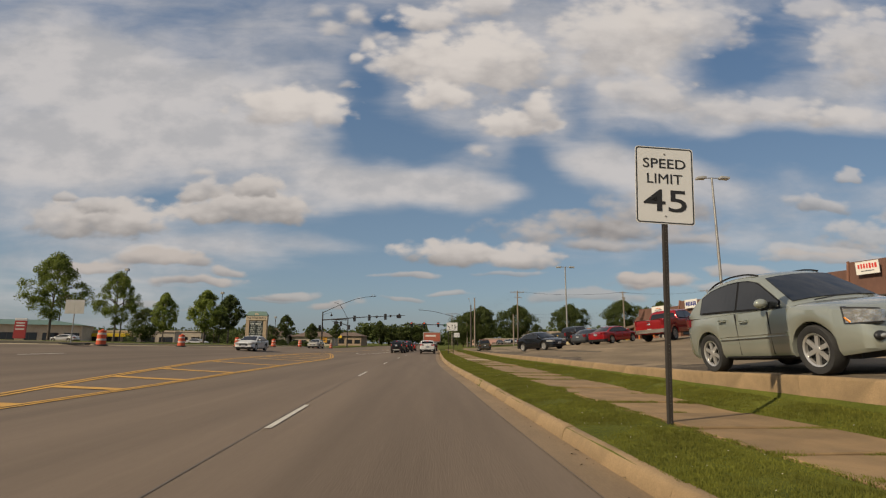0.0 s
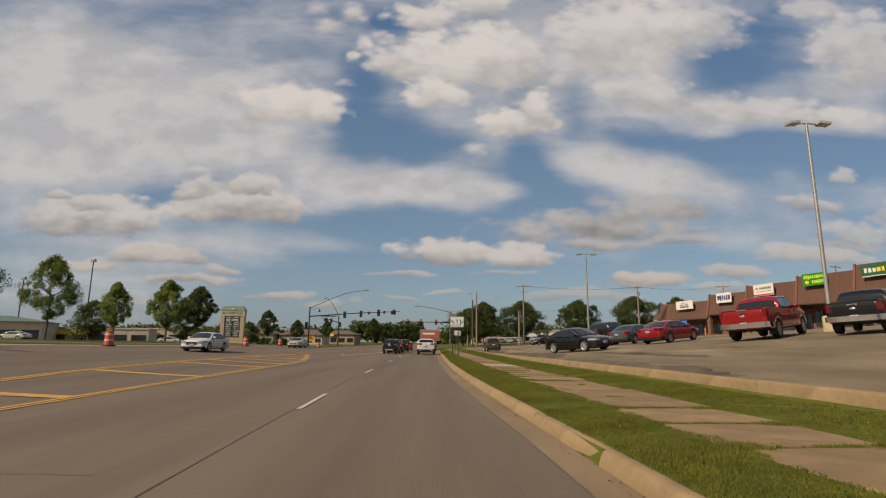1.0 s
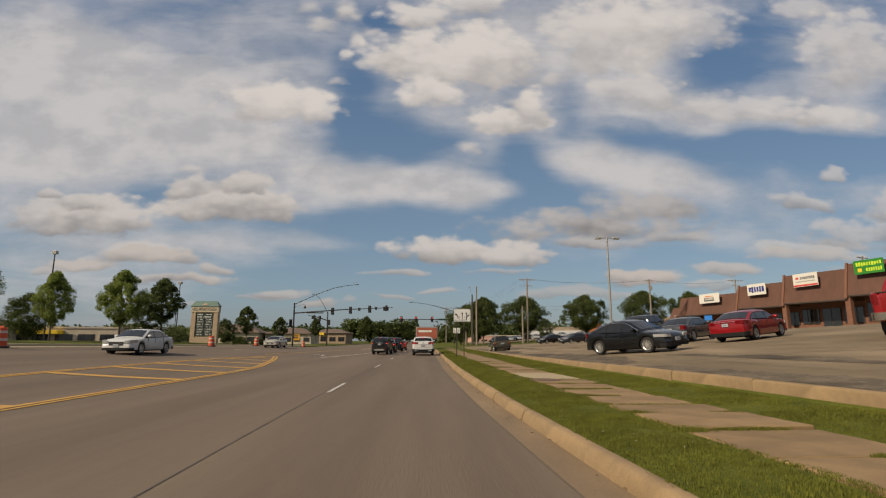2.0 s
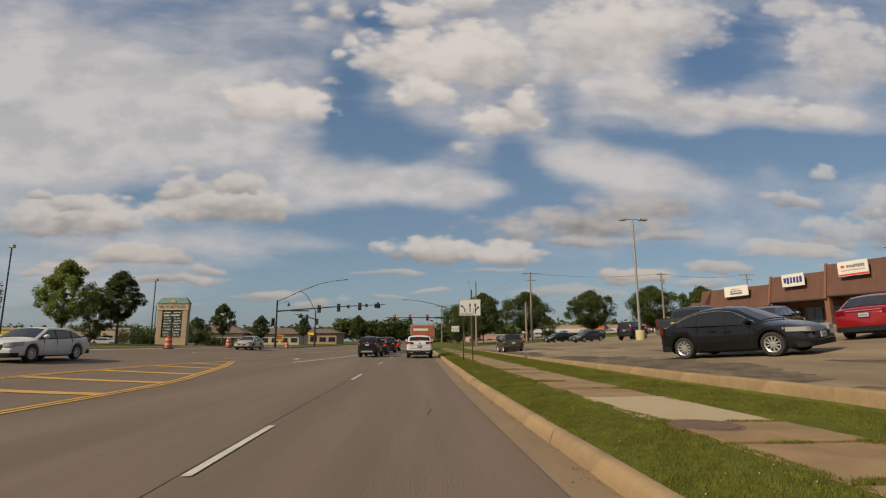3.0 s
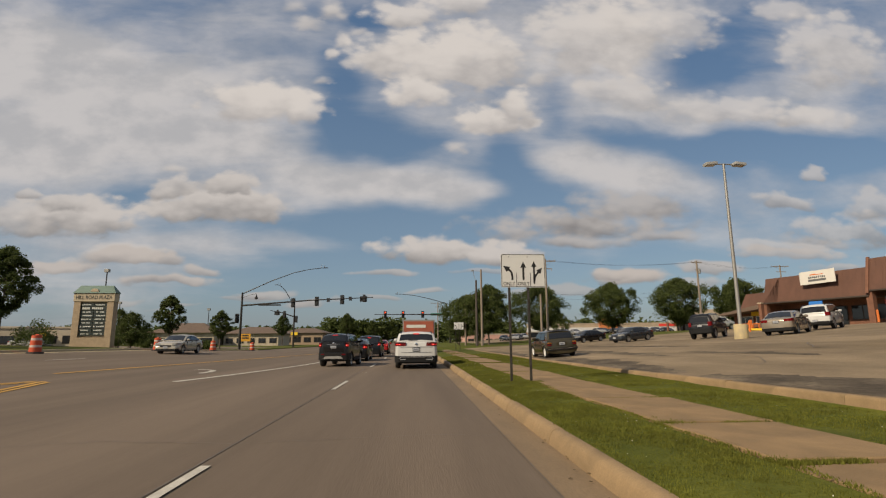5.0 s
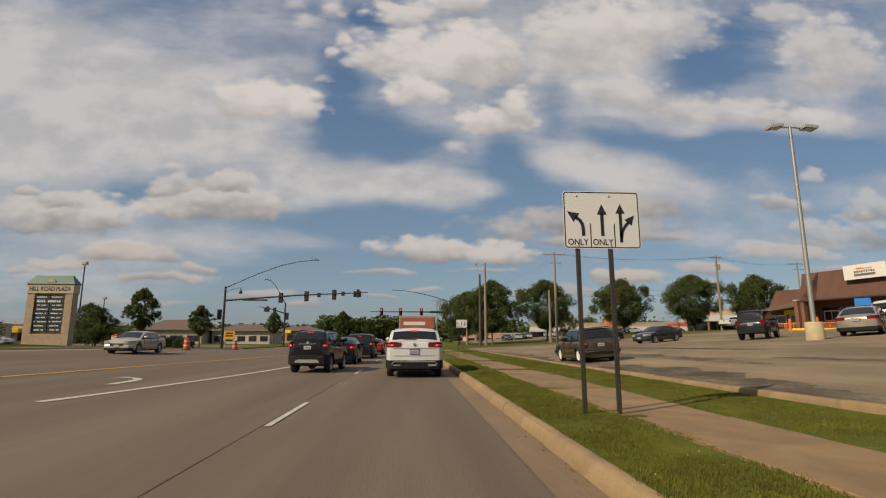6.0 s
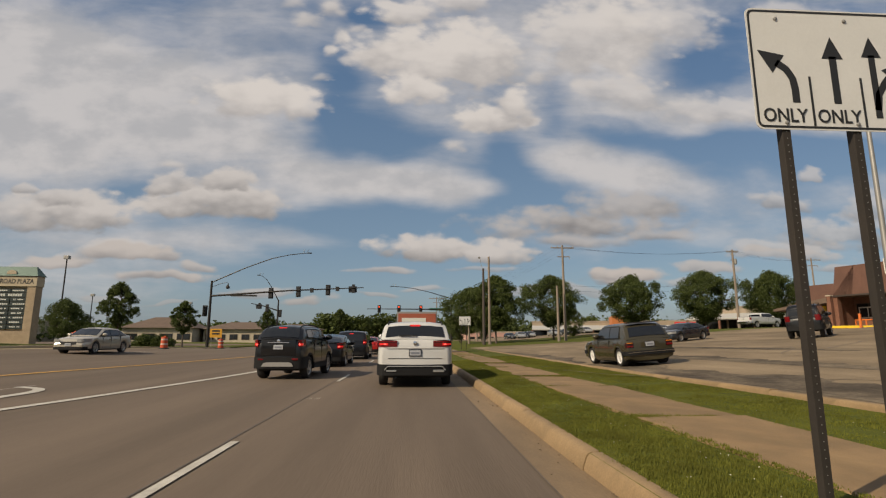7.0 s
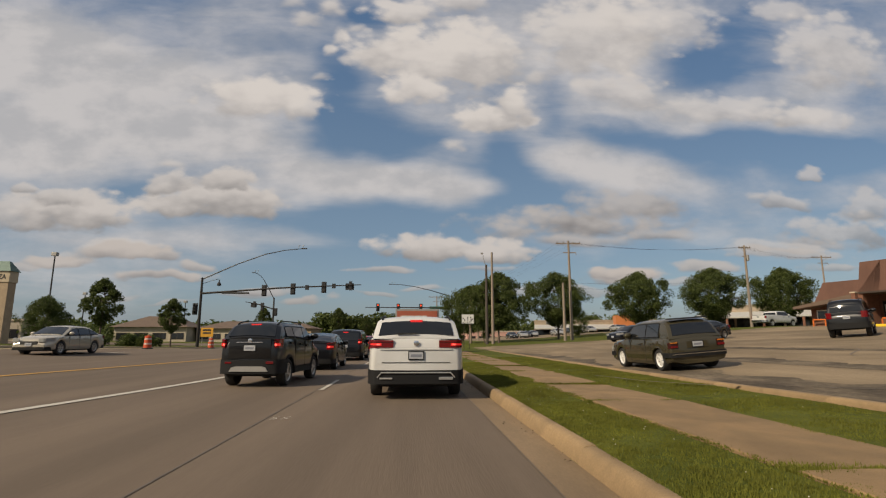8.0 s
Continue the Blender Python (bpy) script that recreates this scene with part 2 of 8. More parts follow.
# ---- materials ----
def material(name, base, rough=0.7, metal=0.0, vary=0.0, scale=4.0, fine=60.0, bump=0.0, bump_scale=None,
             dark=None, coat=0.0, spec=0.5, emit=None, emit_strength=0.0, per_object=0.0, stretch=(1, 1, 1), stain=0.0, stain_scale=0.4, thin=0.0):
    """A surface with broad stains, fine grain and relief. base: linear colour; vary: depth of the grain."""
    m = bpy.data.materials.new(name)
    m.use_nodes = True
    nt = m.node_tree
    N, link = nt.nodes.new, nt.links.new
    p = nt.nodes["Principled BSDF"]
    p.inputs["Roughness"].default_value, p.inputs["Metallic"].default_value = rough, metal
    p.inputs["Coat Weight"].default_value, p.inputs["Coat Roughness"].default_value = coat, 0.06
    p.inputs["Specular IOR Level"].default_value = spec
    p.inputs["Base Color"].default_value = (*base, 1)
    if emit:
        p.inputs["Emission Color"].default_value = (*emit, 1)
        p.inputs["Emission Strength"].default_value = emit_strength
    if not (vary or bump or per_object or stain):
        return m
    coord = N("ShaderNodeTexCoord")
    mapping = N("ShaderNodeMapping")
    mapping.inputs["Scale"].default_value = stretch
    link(coord.outputs["Object"], mapping.inputs[0])

    def noise_tex(s, detail=6):
        n = N("ShaderNodeTexNoise")
        n.inputs["Scale"].default_value, n.inputs["Detail"].default_value, n.inputs["Roughness"].default_value = s, detail, 0.62
        link(mapping.outputs[0], n.inputs["Vector"])
        return n.outputs[0]

    def scaled(value, lo, hi, a, b):
        n = N("ShaderNodeMapRange")
        link(value, n.inputs[0])
        for i, w in enumerate((lo, hi, a, b)):
            n.inputs[1 + i].default_value = w
        return n.outputs[0]

    def times(a, b):
        n = N("ShaderNodeMath")
        n.operation = "MULTIPLY"
        link(a, n.inputs[0])
        if isinstance(b, float):
            n.inputs[1].default_value = b
        else:
            link(b, n.inputs[1])
        return n.outputs[0]

    broad, grain = noise_tex(scale), noise_tex(fine, 4)
    value = times(scaled(broad, 0.3, 0.7, 1 - vary, 1 + vary * 0.7), scaled(grain, 0.3, 0.7, 1 - vary * 0.7, 1 + vary * 0.6))
    if per_object:
        value = times(value, scaled(N("ShaderNodeObjectInfo").outputs["Random"], 0, 1, 1 - per_object, 1 + per_object))
    if stain:
        value = times(value, scaled(noise_tex(stain_scale, 8), 0.40, 0.62, 1 - stain, 1.0))
    mixer = N("ShaderNodeMix")
    mixer.data_type, mixer.blend_type = "RGBA", "MIX"
    low = dark or tuple(c * 0.35 for c in base)
    mixer.inputs[6].default_value = (*low, 1)
    mixer.inputs[7].default_value = (*[min(1, c * 1.35) for c in base], 1)
    link(scaled(value, 0.25, 1.65, 0.0, 1.0), mixer.inputs[0])
    link(mixer.outputs[2], p.inputs["Base Color"])
    if thin:
        glow, both = N("ShaderNodeBsdfTranslucent"), N("ShaderNodeMixShader")
        link(mixer.outputs[2], glow.inputs[0])
        both.inputs[0].default_value = thin
        link(p.outputs[0], both.inputs[1])
        link(glow.outputs[0], both.inputs[2])
        link(both.outputs[0], nt.nodes["Material Output"].inputs[0])
    if bump:
        b = N("ShaderNodeBump")
        b.inputs["Strength"].default_value, b.inputs["Distance"].default_value = bump, 0.02
        link(noise_tex(bump_scale or fine, 5), b.inputs["Height"])
        link(b.outputs[0], p.inputs["Normal"])
    return m


ASPHALT = material("asphalt", (0.172, 0.129, 0.094), 0.85, vary=0.10, scale=0.9, fine=45, bump=0.2, stain=0.30, stain_scale=0.55, stretch=(1, 0.06, 1), spec=0.25)
LOT = material("lot_asphalt", (0.282, 0.212, 0.136), 0.9, vary=0.26, scale=0.9, fine=30, bump=0.3, stain=0.48, stain_scale=0.30, spec=0.2, stretch=(1, 0.35, 1))
LOT_ROUGH = material("crumbling_lot_asphalt", (0.19, 0.150, 0.105), 0.95, vary=0.42, scale=1.6, fine=14, bump=0.9, bump_scale=9, stain=0.45, stain_scale=0.9, spec=0.15, stretch=(1, 0.5, 1), dark=(0.035, 0.028, 0.022))
TAR = material("tar_seam", (0.12, 0.095, 0.072), 0.7, vary=0.3, scale=3)
CONCRETE = material("kerb_concrete", (0.30, 0.200, 0.102), 0.9, vary=0.24, scale=2.5, fine=50, bump=0.3, per_object=0.05, stain=0.25, stain_scale=0.9)
GUTTER = material("gutter_concrete", (0.245, 0.166, 0.092), 0.9, vary=0.22, scale=1.5, fine=45, bump=0.25, stain=0.25, stain_scale=0.6, stretch=(1, 0.3, 1))
SLAB = material("sidewalk_concrete", (0.272, 0.173, 0.082), 0.92, vary=0.20, scale=1.8, fine=60, bump=0.3, per_object=0.13, stain=0.28, stain_scale=0.8)
SLAB_NEW = material("new_concrete", (0.37, 0.29, 0.175), 0.9, vary=0.08, scale=2, fine=60, bump=0.15)
SOIL = material("soil", (0.12, 0.085, 0.045), 0.95, vary=0.3, scale=4, bump=0.5)
GRASS = material("grass_ground", (0.108, 0.107, 0.019), 0.95, vary=0.38, scale=1.2, fine=22, bump=0.6, stain=0.25, stain_scale=0.5, dark=(0.03, 0.045, 0.008), spec=0.1)
BLADE = material("grass_blade", (0.168, 0.174, 0.029), 0.8, vary=0.36, scale=1.1, fine=7, spec=0.15, thin=0.35, dark=(0.06, 0.058, 0.014))
WHITE_LINE = material("white_road_paint", (0.47, 0.44, 0.38), 0.8, vary=0.3, scale=4, fine=30, dark=(0.22, 0.2, 0.17))
YELLOW_LINE = material("yellow_road_paint", (0.52, 0.265, 0.028), 0.8, vary=0.35, scale=3, fine=30, dark=(0.2, 0.13, 0.06))
STEEL = material("galvanised_steel", (0.33, 0.32, 0.30), 0.55, 0.6, vary=0.12, scale=2)
DARK_STEEL = material("bronze_painted_steel", (0.03, 0.026, 0.022), 0.5, 0.3, vary=0.15, scale=2)
POST = material("weathered_brown_post", (0.026, 0.020, 0.015), 0.8, 0.0, vary=0.25, scale=6)
WOOD_POLE = material("weathered_pole_wood", (0.25, 0.20, 0.155), 0.9, vary=0.25, scale=3, stretch=(4, 4, 0.4), bump=0.4)
DARK_WOOD = material("creosoted_pole_wood", (0.075, 0.06, 0.05), 0.9, vary=0.25, scale=3, stretch=(4, 4, 0.4))
SIGN_WHITE = material("reflective_white_sheet", (0.64, 0.635, 0.61), 0.5, vary=0.05, scale=3)
SIGN_BLACK = material("black_sign_ink", (0.012, 0.012, 0.012), 0.6)
BLACK_PLASTIC = material("black_plastic", (0.015, 0.015, 0.016), 0.55)
TRIM_BLACK = material("textured_black_trim", (0.012, 0.012, 0.0125), 0.7, vary=0.1, scale=30, spec=0.2)
RUBBER = material("tyre_rubber", (0.022, 0.021, 0.02), 0.85, vary=0.2, scale=12)
ALLOY = material("alloy_wheel", (0.46, 0.45, 0.43), 0.3, 0.6)
DARK_ALLOY = material("dark_wheel", (0.10, 0.10, 0.10), 0.4, 0.8)
CHROME = material("chrome", (0.75, 0.75, 0.75), 0.12, 1.0)
TINT = material("tinted_glass", (0.010, 0.011, 0.012), 0.03, spec=0.5, coat=0.3)
LAMP_RED = material("red_lens", (0.13, 0.004, 0.006), 0.15, coat=0.3)
LAMP_LIT = material("lit_brake_lens", (0.5, 0.02, 0.02), 0.2, emit=(1.0, 0.03, 0.03), emit_strength=0.40)
LAMP_CORE = material("brake_bulb", (0.5, 0.05, 0.04), 0.3, emit=(1.0, 0.16, 0.12), emit_strength=1.1)
LAMP_FACETED = material("faceted_lamp_reflector", (0.62, 0.62, 0.60), 0.12, 0.8, vary=0.5, scale=9, bump=0.6, bump_scale=14, coat=0.6)
LAMP_CLEAR = material("clear_lens", (0.36, 0.36, 0.35), 0.12, 0.3, coat=0.7)
AMBER = material("amber_lens", (0.6, 0.2, 0.02), 0.25)
PLATE = material("number_plate", (0.34, 0.35, 0.37), 0.5)
UNDER = material("dark_underbody", (0.012, 0.012, 0.012), 0.9)


def paint(name, colour, metal=0.0, rough=0.2):
    return material(name, colour, rough, metal, vary=0.05, scale=1.5, fine=300, coat=0.7, spec=0.22, stain=0.06, stain_scale=1.2)


# ---- building blocks ----
def mesh_from(bm, name, mat, smooth=None):
    me = bpy.data.meshes.new(name)
    bm.to_mesh(me)
    bm.free()
    for one in mat if isinstance(mat, (list, tuple)) else [mat]:
        me.materials.append(one)
    if smooth is not None:
        me.polygons.foreach_set("use_smooth", [True] * len(me.polygons))
        me.set_sharp_from_angle(angle=radians(smooth))
    return me


def part(name, bm, mat, parent=None, label="", smooth=None):
    ob = new(name, mesh_from(bm, name, mat, smooth))
    ob.parent = parent
    return tagged(ob, label)


def thing(name, label, category, m=None, group="", kind=""):
    ob = new(name)
    ob.empty_display_size = 0.2
    ob.matrix_world = m or Matrix()
    return tagged(ob, label, category, group, kind)


def box(bm, x0, x1, y0, y1, z0, z1, bevel=0.0, m=None):
    geo = bmesh.ops.create_cube(bm, size=1.0)["verts"]
    for v in geo:
        v.co = Vector(((x0 + x1) / 2 + v.co.x * (x1 - x0), (y0 + y1) / 2 + v.co.y * (y1 - y0), (z0 + z1) / 2 + v.co.z * (z1 - z0)))
    if bevel:
        edges = list({e for v in geo for e in v.link_edges})
        out = bmesh.ops.bevel(bm, geom=edges, offset=bevel, segments=2, affect="EDGES", profile=0.7)
        geo = list({v for f in out["faces"] for v in f.verts} | {v for v in geo if v.is_valid})
    if m is not None:
        bmesh.ops.transform(bm, matrix=m, verts=[v for v in geo if v.is_valid])
    return bm


def boxed(*a, **k):
    return box(bmesh.new(), *a, **k)


def tube(bm, points, radii, sides=10, caps=True):
    """A round bar through points with a radius at each."""
    points = [Vector(p) for p in points]
    if isinstance(radii, (int, float)):
        radii = [radii] * len(points)
    rings = []
    for i, (p, r) in enumerate(zip(points, radii)):
        d = (points[min(i + 1, len(points) - 1)] - points[max(i - 1, 0)]).normalized()
        a = d.cross(Vector((0, 0, 1)) if abs(d.z) < 0.9 else Vector((1, 0, 0))).normalized()
        b = d.cross(a).normalized()
        rings.append([bm.verts.new(p + (a * math.cos(k * math.tau / sides) + b * math.sin(k * math.tau / sides)) * r) for k in range(sides)])
    for r0, r1 in zip(rings, rings[1:]):
        for k in range(sides):
            bm.faces.new((r0[k], r0[(k + 1) % sides], r1[(k + 1) % sides], r1[k]))
    if caps:
        bm.faces.new(rings[0])
        bm.faces.new(rings[-1][::-1])
    bmesh.ops.recalc_face_normals(bm, faces=bm.faces[:])
    return bm


def lathe(bm, profile, sides=20, axis="Z", caps=True):
    """Turns (radius, height) pairs round an axis."""
    rings = []
    for r, h in profile:
        ring = []
        for k in range(sides):
            a = k * math.tau / sides
            c, s = r * math.cos(a), r * math.sin(a)
            ring.append(bm.verts.new((c, s, h) if axis == "Z" else (c, h, s)))
        rings.append(ring)
    for r0, r1 in zip(rings, rings[1:]):
        for k in range(sides):
            bm.faces.new((r0[k], r0[(k + 1) % sides], r1[(k + 1) % sides], r1[k]))
    if caps:
        bm.faces.new(rings[0])
        bm.faces.new(rings[-1])
    bmesh.ops.recalc_face_normals(bm, faces=bm.faces[:])
    return bm


def plate(bm, outline, y0, y1):
    """A flat plate from an outline in x and z, from y0 to y1."""
    front = [bm.verts.new((x, y0, z)) for x, z in outline]
    back = [bm.verts.new((x, y1, z)) for x, z in outline]
    bm.faces.new(front)
    bm.faces.new(back[::-1])
    n = len(front)
    for i in range(n):
        bm.faces.new((front[i], back[i], back[(i + 1) % n], front[(i + 1) % n]))
    bmesh.ops.recalc_face_normals(bm, faces=bm.faces[:])
    return bm


def rounded(x0, x1, z0, z1, r, n=5):
    out = []
    for cx, cz, a0 in ((x1 - r, z1 - r, 0), (x0 + r, z1 - r, 90), (x0 + r, z0 + r, 180), (x1 - r, z0 + r, 270)):
        for k in range(n + 1):
            a = radians(a0 + 90 * k / n)
            out.append((cx + r * math.cos(a), cz + r * math.sin(a)))
    return out


def lettering(name, text, height, mat, parent, place, width=None, depth=0.004, bold=0.0, face="south"):
    """Raised lettering in the built-in font, centred at place, read from the south (or the west)."""
    cu = bpy.data.curves.new(name, "FONT")
    cu.body, cu.align_x, cu.align_y, cu.extrude, cu.offset, cu.resolution_u = text, "CENTER", "CENTER", depth, bold, 3
    probe = bpy.data.objects.new(name, cu)
    me = bpy.data.meshes.new_from_object(probe)
    bpy.data.objects.remove(probe)
    xs, ys = [v.co.x for v in me.vertices], [v.co.y for v in me.vertices]
    w, h = max(xs) - min(xs), max(ys) - min(ys)
    cx, cy = (max(xs) + min(xs)) / 2, (max(ys) + min(ys)) / 2
    sy = height / h
    sx = (width / w) if width else sy
    for v in me.vertices:
        v.co = Vector(((v.co.x - cx) * sx, -v.co.z, (v.co.y - cy) * sy)) + Vector(place)
    me.materials.append(mat)
    ob = new(name, me)
    ob.parent = parent
    return ob


# ---- the lie of the land ----
def lerp(a, b, t):
    return a + (b - a) * t


def clamp(t, a=0.0, b=1.0):
    return max(a, min(b, t))


def smooth(t):
    t = clamp(t)
    return t * t * (3 - 2 * t)


def bend(y):
    """The road comes in on a slight bend and is straight from y = 40 on."""
    return 0.00077 * max(0.0, 40.0 - max(y, -40)) ** 2


def along(pairs, y):
    """Straight-line interpolation in (y, value) pairs."""
    if y <= pairs[0][0]:
        return pairs[0][1]
    for (a, va), (b, vb) in zip(pairs, pairs[1:]):
        if y <= b:
            return lerp(va, vb, (y - a) / (b - a))
    return pairs[-1][1]


LEFT_KERB = -23.0
LEFT_RISE = [(30, 1.2), (45, 1.0), (70, 0.78), (90, 0.66), (104, 0.36), (120, 0.08)]


def road_z(x, y):
    return along(LEFT_RISE, y) * clamp((-7.5 - x) / 15.5) ** 1.25


def kerb_x(y):
    return bend(y) + 1.93 + 0.28 * clamp((30 - y) / 12) - 0.2 * clamp((y - 30) / 14)


def walk_x(y):
    return bend(y) + along([(8, 3.66), (24, 3.48), (42, 3.17), (64, 2.92)], y)


def walk_w(y):
    """Width of the sidewalk: a little wider where the road bends."""
    return along([(10, 1.86), (28, 1.78), (44, 1.52)], y)


def lot_x(y):
    return bend(y) + along([(6, 6.28), (15, 6.62), (24, 6.75), (34, 6.5)], y)


def lot_edge_z(y):
    return along([(6, 0.87), (8, 0.83), (11, 0.73), (16, 0.66), (26, 0.61), (36, 0.555), (47, 0.465), (57, 0.375), (67, 0.31), (74, 0.28)], y)


LOT_SLOPE = [(40, 0.098), (60, 0.088), (75, 0.076), (95, 0.052)]


def lot_z(x, y):
    slope = along(LOT_SLOPE, y)
    out = clamp(x - lot_x(y), 0, 200)
    return lot_edge_z(y) + slope * min(out, 14) + 0.075 * clamp(out - 14, 0, 22) + 0.01 * max(0, out - 36)


# ---- ground, road and parking lot ----
def sheet(name, rows, columns, height, mat, label, category, parent=None):
    """A grid: columns are functions of y that give x, height gives z."""
    bm = bmesh.new()
    grid = [[bm.verts.new((c(y), y, height(c(y), y, i))) for i, c in enumerate(columns)] for y in rows]
    for a, b in zip(grid, grid[1:]):
        for i in range(len(columns) - 1):
            bm.faces.new((a[i], a[i + 1], b[i + 1], b[i]))
    ob = part(name, bm, mat, parent, label, smooth=40)
    if parent is None:
        tagged(ob, label, category, kind="structure")
    return ob


def fixed(x):
    return lambda y: x


def steps(a, b, d):
    return [a + d * i for i in range(int(round((b - a) / d)) + 1)]


LOT_END = 113.0


def ground_z(x, y, i=None):
    """Grass level beside the road; a little under what is paved."""
    ripple = 0.018 * noise.noise(Vector((x * 0.9, y * 0.9, 0))) + 0.01 * noise.noise(Vector((x * 3, y * 3, 4)))
    if x < LEFT_KERB - 0.05:
        edge = along(LEFT_RISE, y) + 0.13
        out = LEFT_KERB - x
        return lerp(edge, 0.9, clamp(out / 60)) + 0.35 * smooth(out / 12) * clamp((120 - y) / 30) + ripple
    if x < kerb_x(y):
        return road_z(x, y) - 0.10
    if x < walk_x(y) - 0.005:
        return lerp(0.14, 0.218, clamp((x - kerb_x(y)) / 1.0)) + ripple * 0.5
    if x < walk_x(y) + walk_w(y) + 0.035:
        return 0.12
    paved = clamp((LOT_END + 1 - y) / 1.5)
    if x < lot_x(y) - 0.01:
        return lerp(0.22, max(0.25, lot_edge_z(y) - 0.26), clamp((x - walk_x(y) - walk_w(y) - 0.04) / 1.2)) + ripple * 0.8
    return lot_z(x, min(y, LOT_END)) - 0.09 * paved


ground_rows = [-400, -200, -100, -60, -40, -25] + steps(-15, 114, 1.0) + steps(117, 150, 3) + [156, 165, 180, 210, 260, 340, 480, 700, 1100, 1800, 3000]
ground_cols = [fixed(x) for x in (-3000, -1400, -700, -350, -200, -140, -100, -80, -62, -50, -42, -36, -31, -27.5, -25, LEFT_KERB - 0.1, LEFT_KERB + 0.02, -16, -8)]
ground_cols += [lambda y: kerb_x(y) - 0.05, lambda y: kerb_x(y) + 0.05, lambda y: kerb_x(y) + 0.5, lambda y: kerb_x(y) + 1.0,
                lambda y: walk_x(y) - 0.01, lambda y: walk_x(y) + 0.04, lambda y: walk_x(y) + walk_w(y), lambda y: walk_x(y) + walk_w(y) + 0.04,
                lambda y: walk_x(y) + walk_w(y) + 0.5, lambda y: lot_x(y) - 0.05, lambda y: lot_x(y) + 0.1]
ground_cols += [fixed(x) for x in (12, 16, 21, 27, 34, 42, 52, 66, 85, 120, 180, 300, 600, 1400, 3000)]
sheet("ground", ground_rows, ground_cols, ground_z, GRASS, "mown green grass verges and flat land beyond", "ground")


def gutter_x(y):
    return kerb_x(y) - 0.50


road_cols = [fixed(LEFT_KERB + 0.75 * k) for k in range(21)] + [fixed(-7.5), lambda y: bend(y) - 4.6, lambda y: bend(y) - 2.1, lambda y: bend(y), gutter_x]
road = sheet("road", [-400, -150, -60, -30] + steps(-15, 126, 1.5) + [150, 175, 200, 300, 500, 900], road_cols,
             lambda x, y, i: road_z(x, y), ASPHALT, "worn grey-brown asphalt four-lane road", "road")
sheet("side_street", steps(127, 148, 3), [fixed(x) for x in (-320, -180, -120, -80, -60, -45, -36, -30, -26, LEFT_KERB - 0.01)],
      lambda x, y, i: ground_z(x, y) + 0.05 if x < -27 else lerp(0.0, ground_z(-27, y) + 0.05, clamp((LEFT_KERB - x) / 4)), ASPHALT,
      "grey asphalt side street at the junction", "road")
sheet("gutter", [-60, -30] + steps(-15, 125, 2) + [150, 200], [gutter_x, lambda y: kerb_x(y) - 0.02],
      lambda x, y, i: 0.004 - 0.022 * i, GUTTER, "stained concrete gutter beside the kerb", "gutter")
sheet("far_gutter", steps(12, 123, 3), [fixed(LEFT_KERB + 0.02), fixed(LEFT_KERB + 0.35), fixed(LEFT_KERB + 0.75)],
      lambda x, y, i: road_z(x, y) + 0.012, SLAB_NEW, "pale concrete gutter along the far kerb", "gutter")
lot = sheet("parking_lot", steps(-40, LOT_END, 3), [lambda y: lot_x(y) + 0.16, fixed(9.5), fixed(12), fixed(16), fixed(21), fixed(27), fixed(33), fixed(39), fixed(45), fixed(60), fixed(80)],
            lambda x, y, i: lot_z(x, y) - 0.012, LOT, "patched pale asphalt parking lot sloping up to shops", "parking lot")
sheet("driveway", steps(99.5, 111.5, 2), [lambda y: gutter_x(y) + 0.6, fixed(4), fixed(5.5), lambda y: lot_x(y) + 0.2],
      lambda x, y, i: lerp(0.012, lot_edge_z(y) - 0.02, clamp((x - 2) / 5)) + (0.03 if 0 < i < 3 else 0.0), LOT, "pale asphalt driveway into the parking lot", "driveway")
sheet("far_lot", steps(152, 236, 6), [fixed(x) for x in (14, 24, 40, 60, 90, 130)],
      lambda x, y, i: ground_z(x, y) + 0.05, LOT, "grey asphalt lot before the far shops", "parking lot")
sheet("plaza_lot", steps(20, 124, 6), [fixed(x) for x in (-140, -110, -80, -62, -47)],
      lambda x, y, i: ground_z(x, y) + 0.06, LOT, "grey asphalt plaza lot behind the trees", "parking lot")


# ---- markings ----
def stripe(name, points, width, mat, label, lift=0.013):
    """A painted line that lies on the road through points in plan."""
    bm = bmesh.new()
    pts = []
    for (xa, ya), (xb, yb) in zip(points, points[1:]):
        n = max(1, int(math.hypot(xb - xa, yb - ya) / 1.0))
        pts += [(lerp(xa, xb, k / n), lerp(ya, yb, k / n)) for k in range(n)]
    pts.append(points[-1])
    rows = []
    for i, (x, y) in enumerate(pts):
        a, b = pts[max(i - 1, 0)], pts[min(i + 1, len(pts) - 1)]
        d = Vector((b[0] - a[0], b[1] - a[1])).normalized()
        side = Vector((d.y, -d.x)) * width / 2
        rows.append([bm.verts.new((x + s * side.x, y + s * side.y, road_z(x + s * side.x, y + s * side.y) + lift)) for s in (-1, 1)])
    for a, b in zip(rows, rows[1:]):
        bm.faces.new((a[0], a[1], b[1], b[0]))
    bmesh.ops.recalc_face_normals(bm, faces=bm.faces[:])
    return part(name, bm, mat, road, label)


def curve(points, n=6):
    """A smooth line through points in plan."""
    out = []
    ext = [points[0]] + list(points) + [points[-1]]
    for p0, p1, p2, p3 in zip(ext, ext[1:], ext[2:], ext[3:]):
        for k in range(n):
            t = k / n
            out.append(tuple(0.5 * (2 * b + (c - a) * t + (2 * a - 5 * b + 4 * c - d) * t * t + (3 * b - a - 3 * c + d) * t ** 3) for a, b, c, d in zip(p0, p1, p2, p3)))
    return out + [points[-1]]


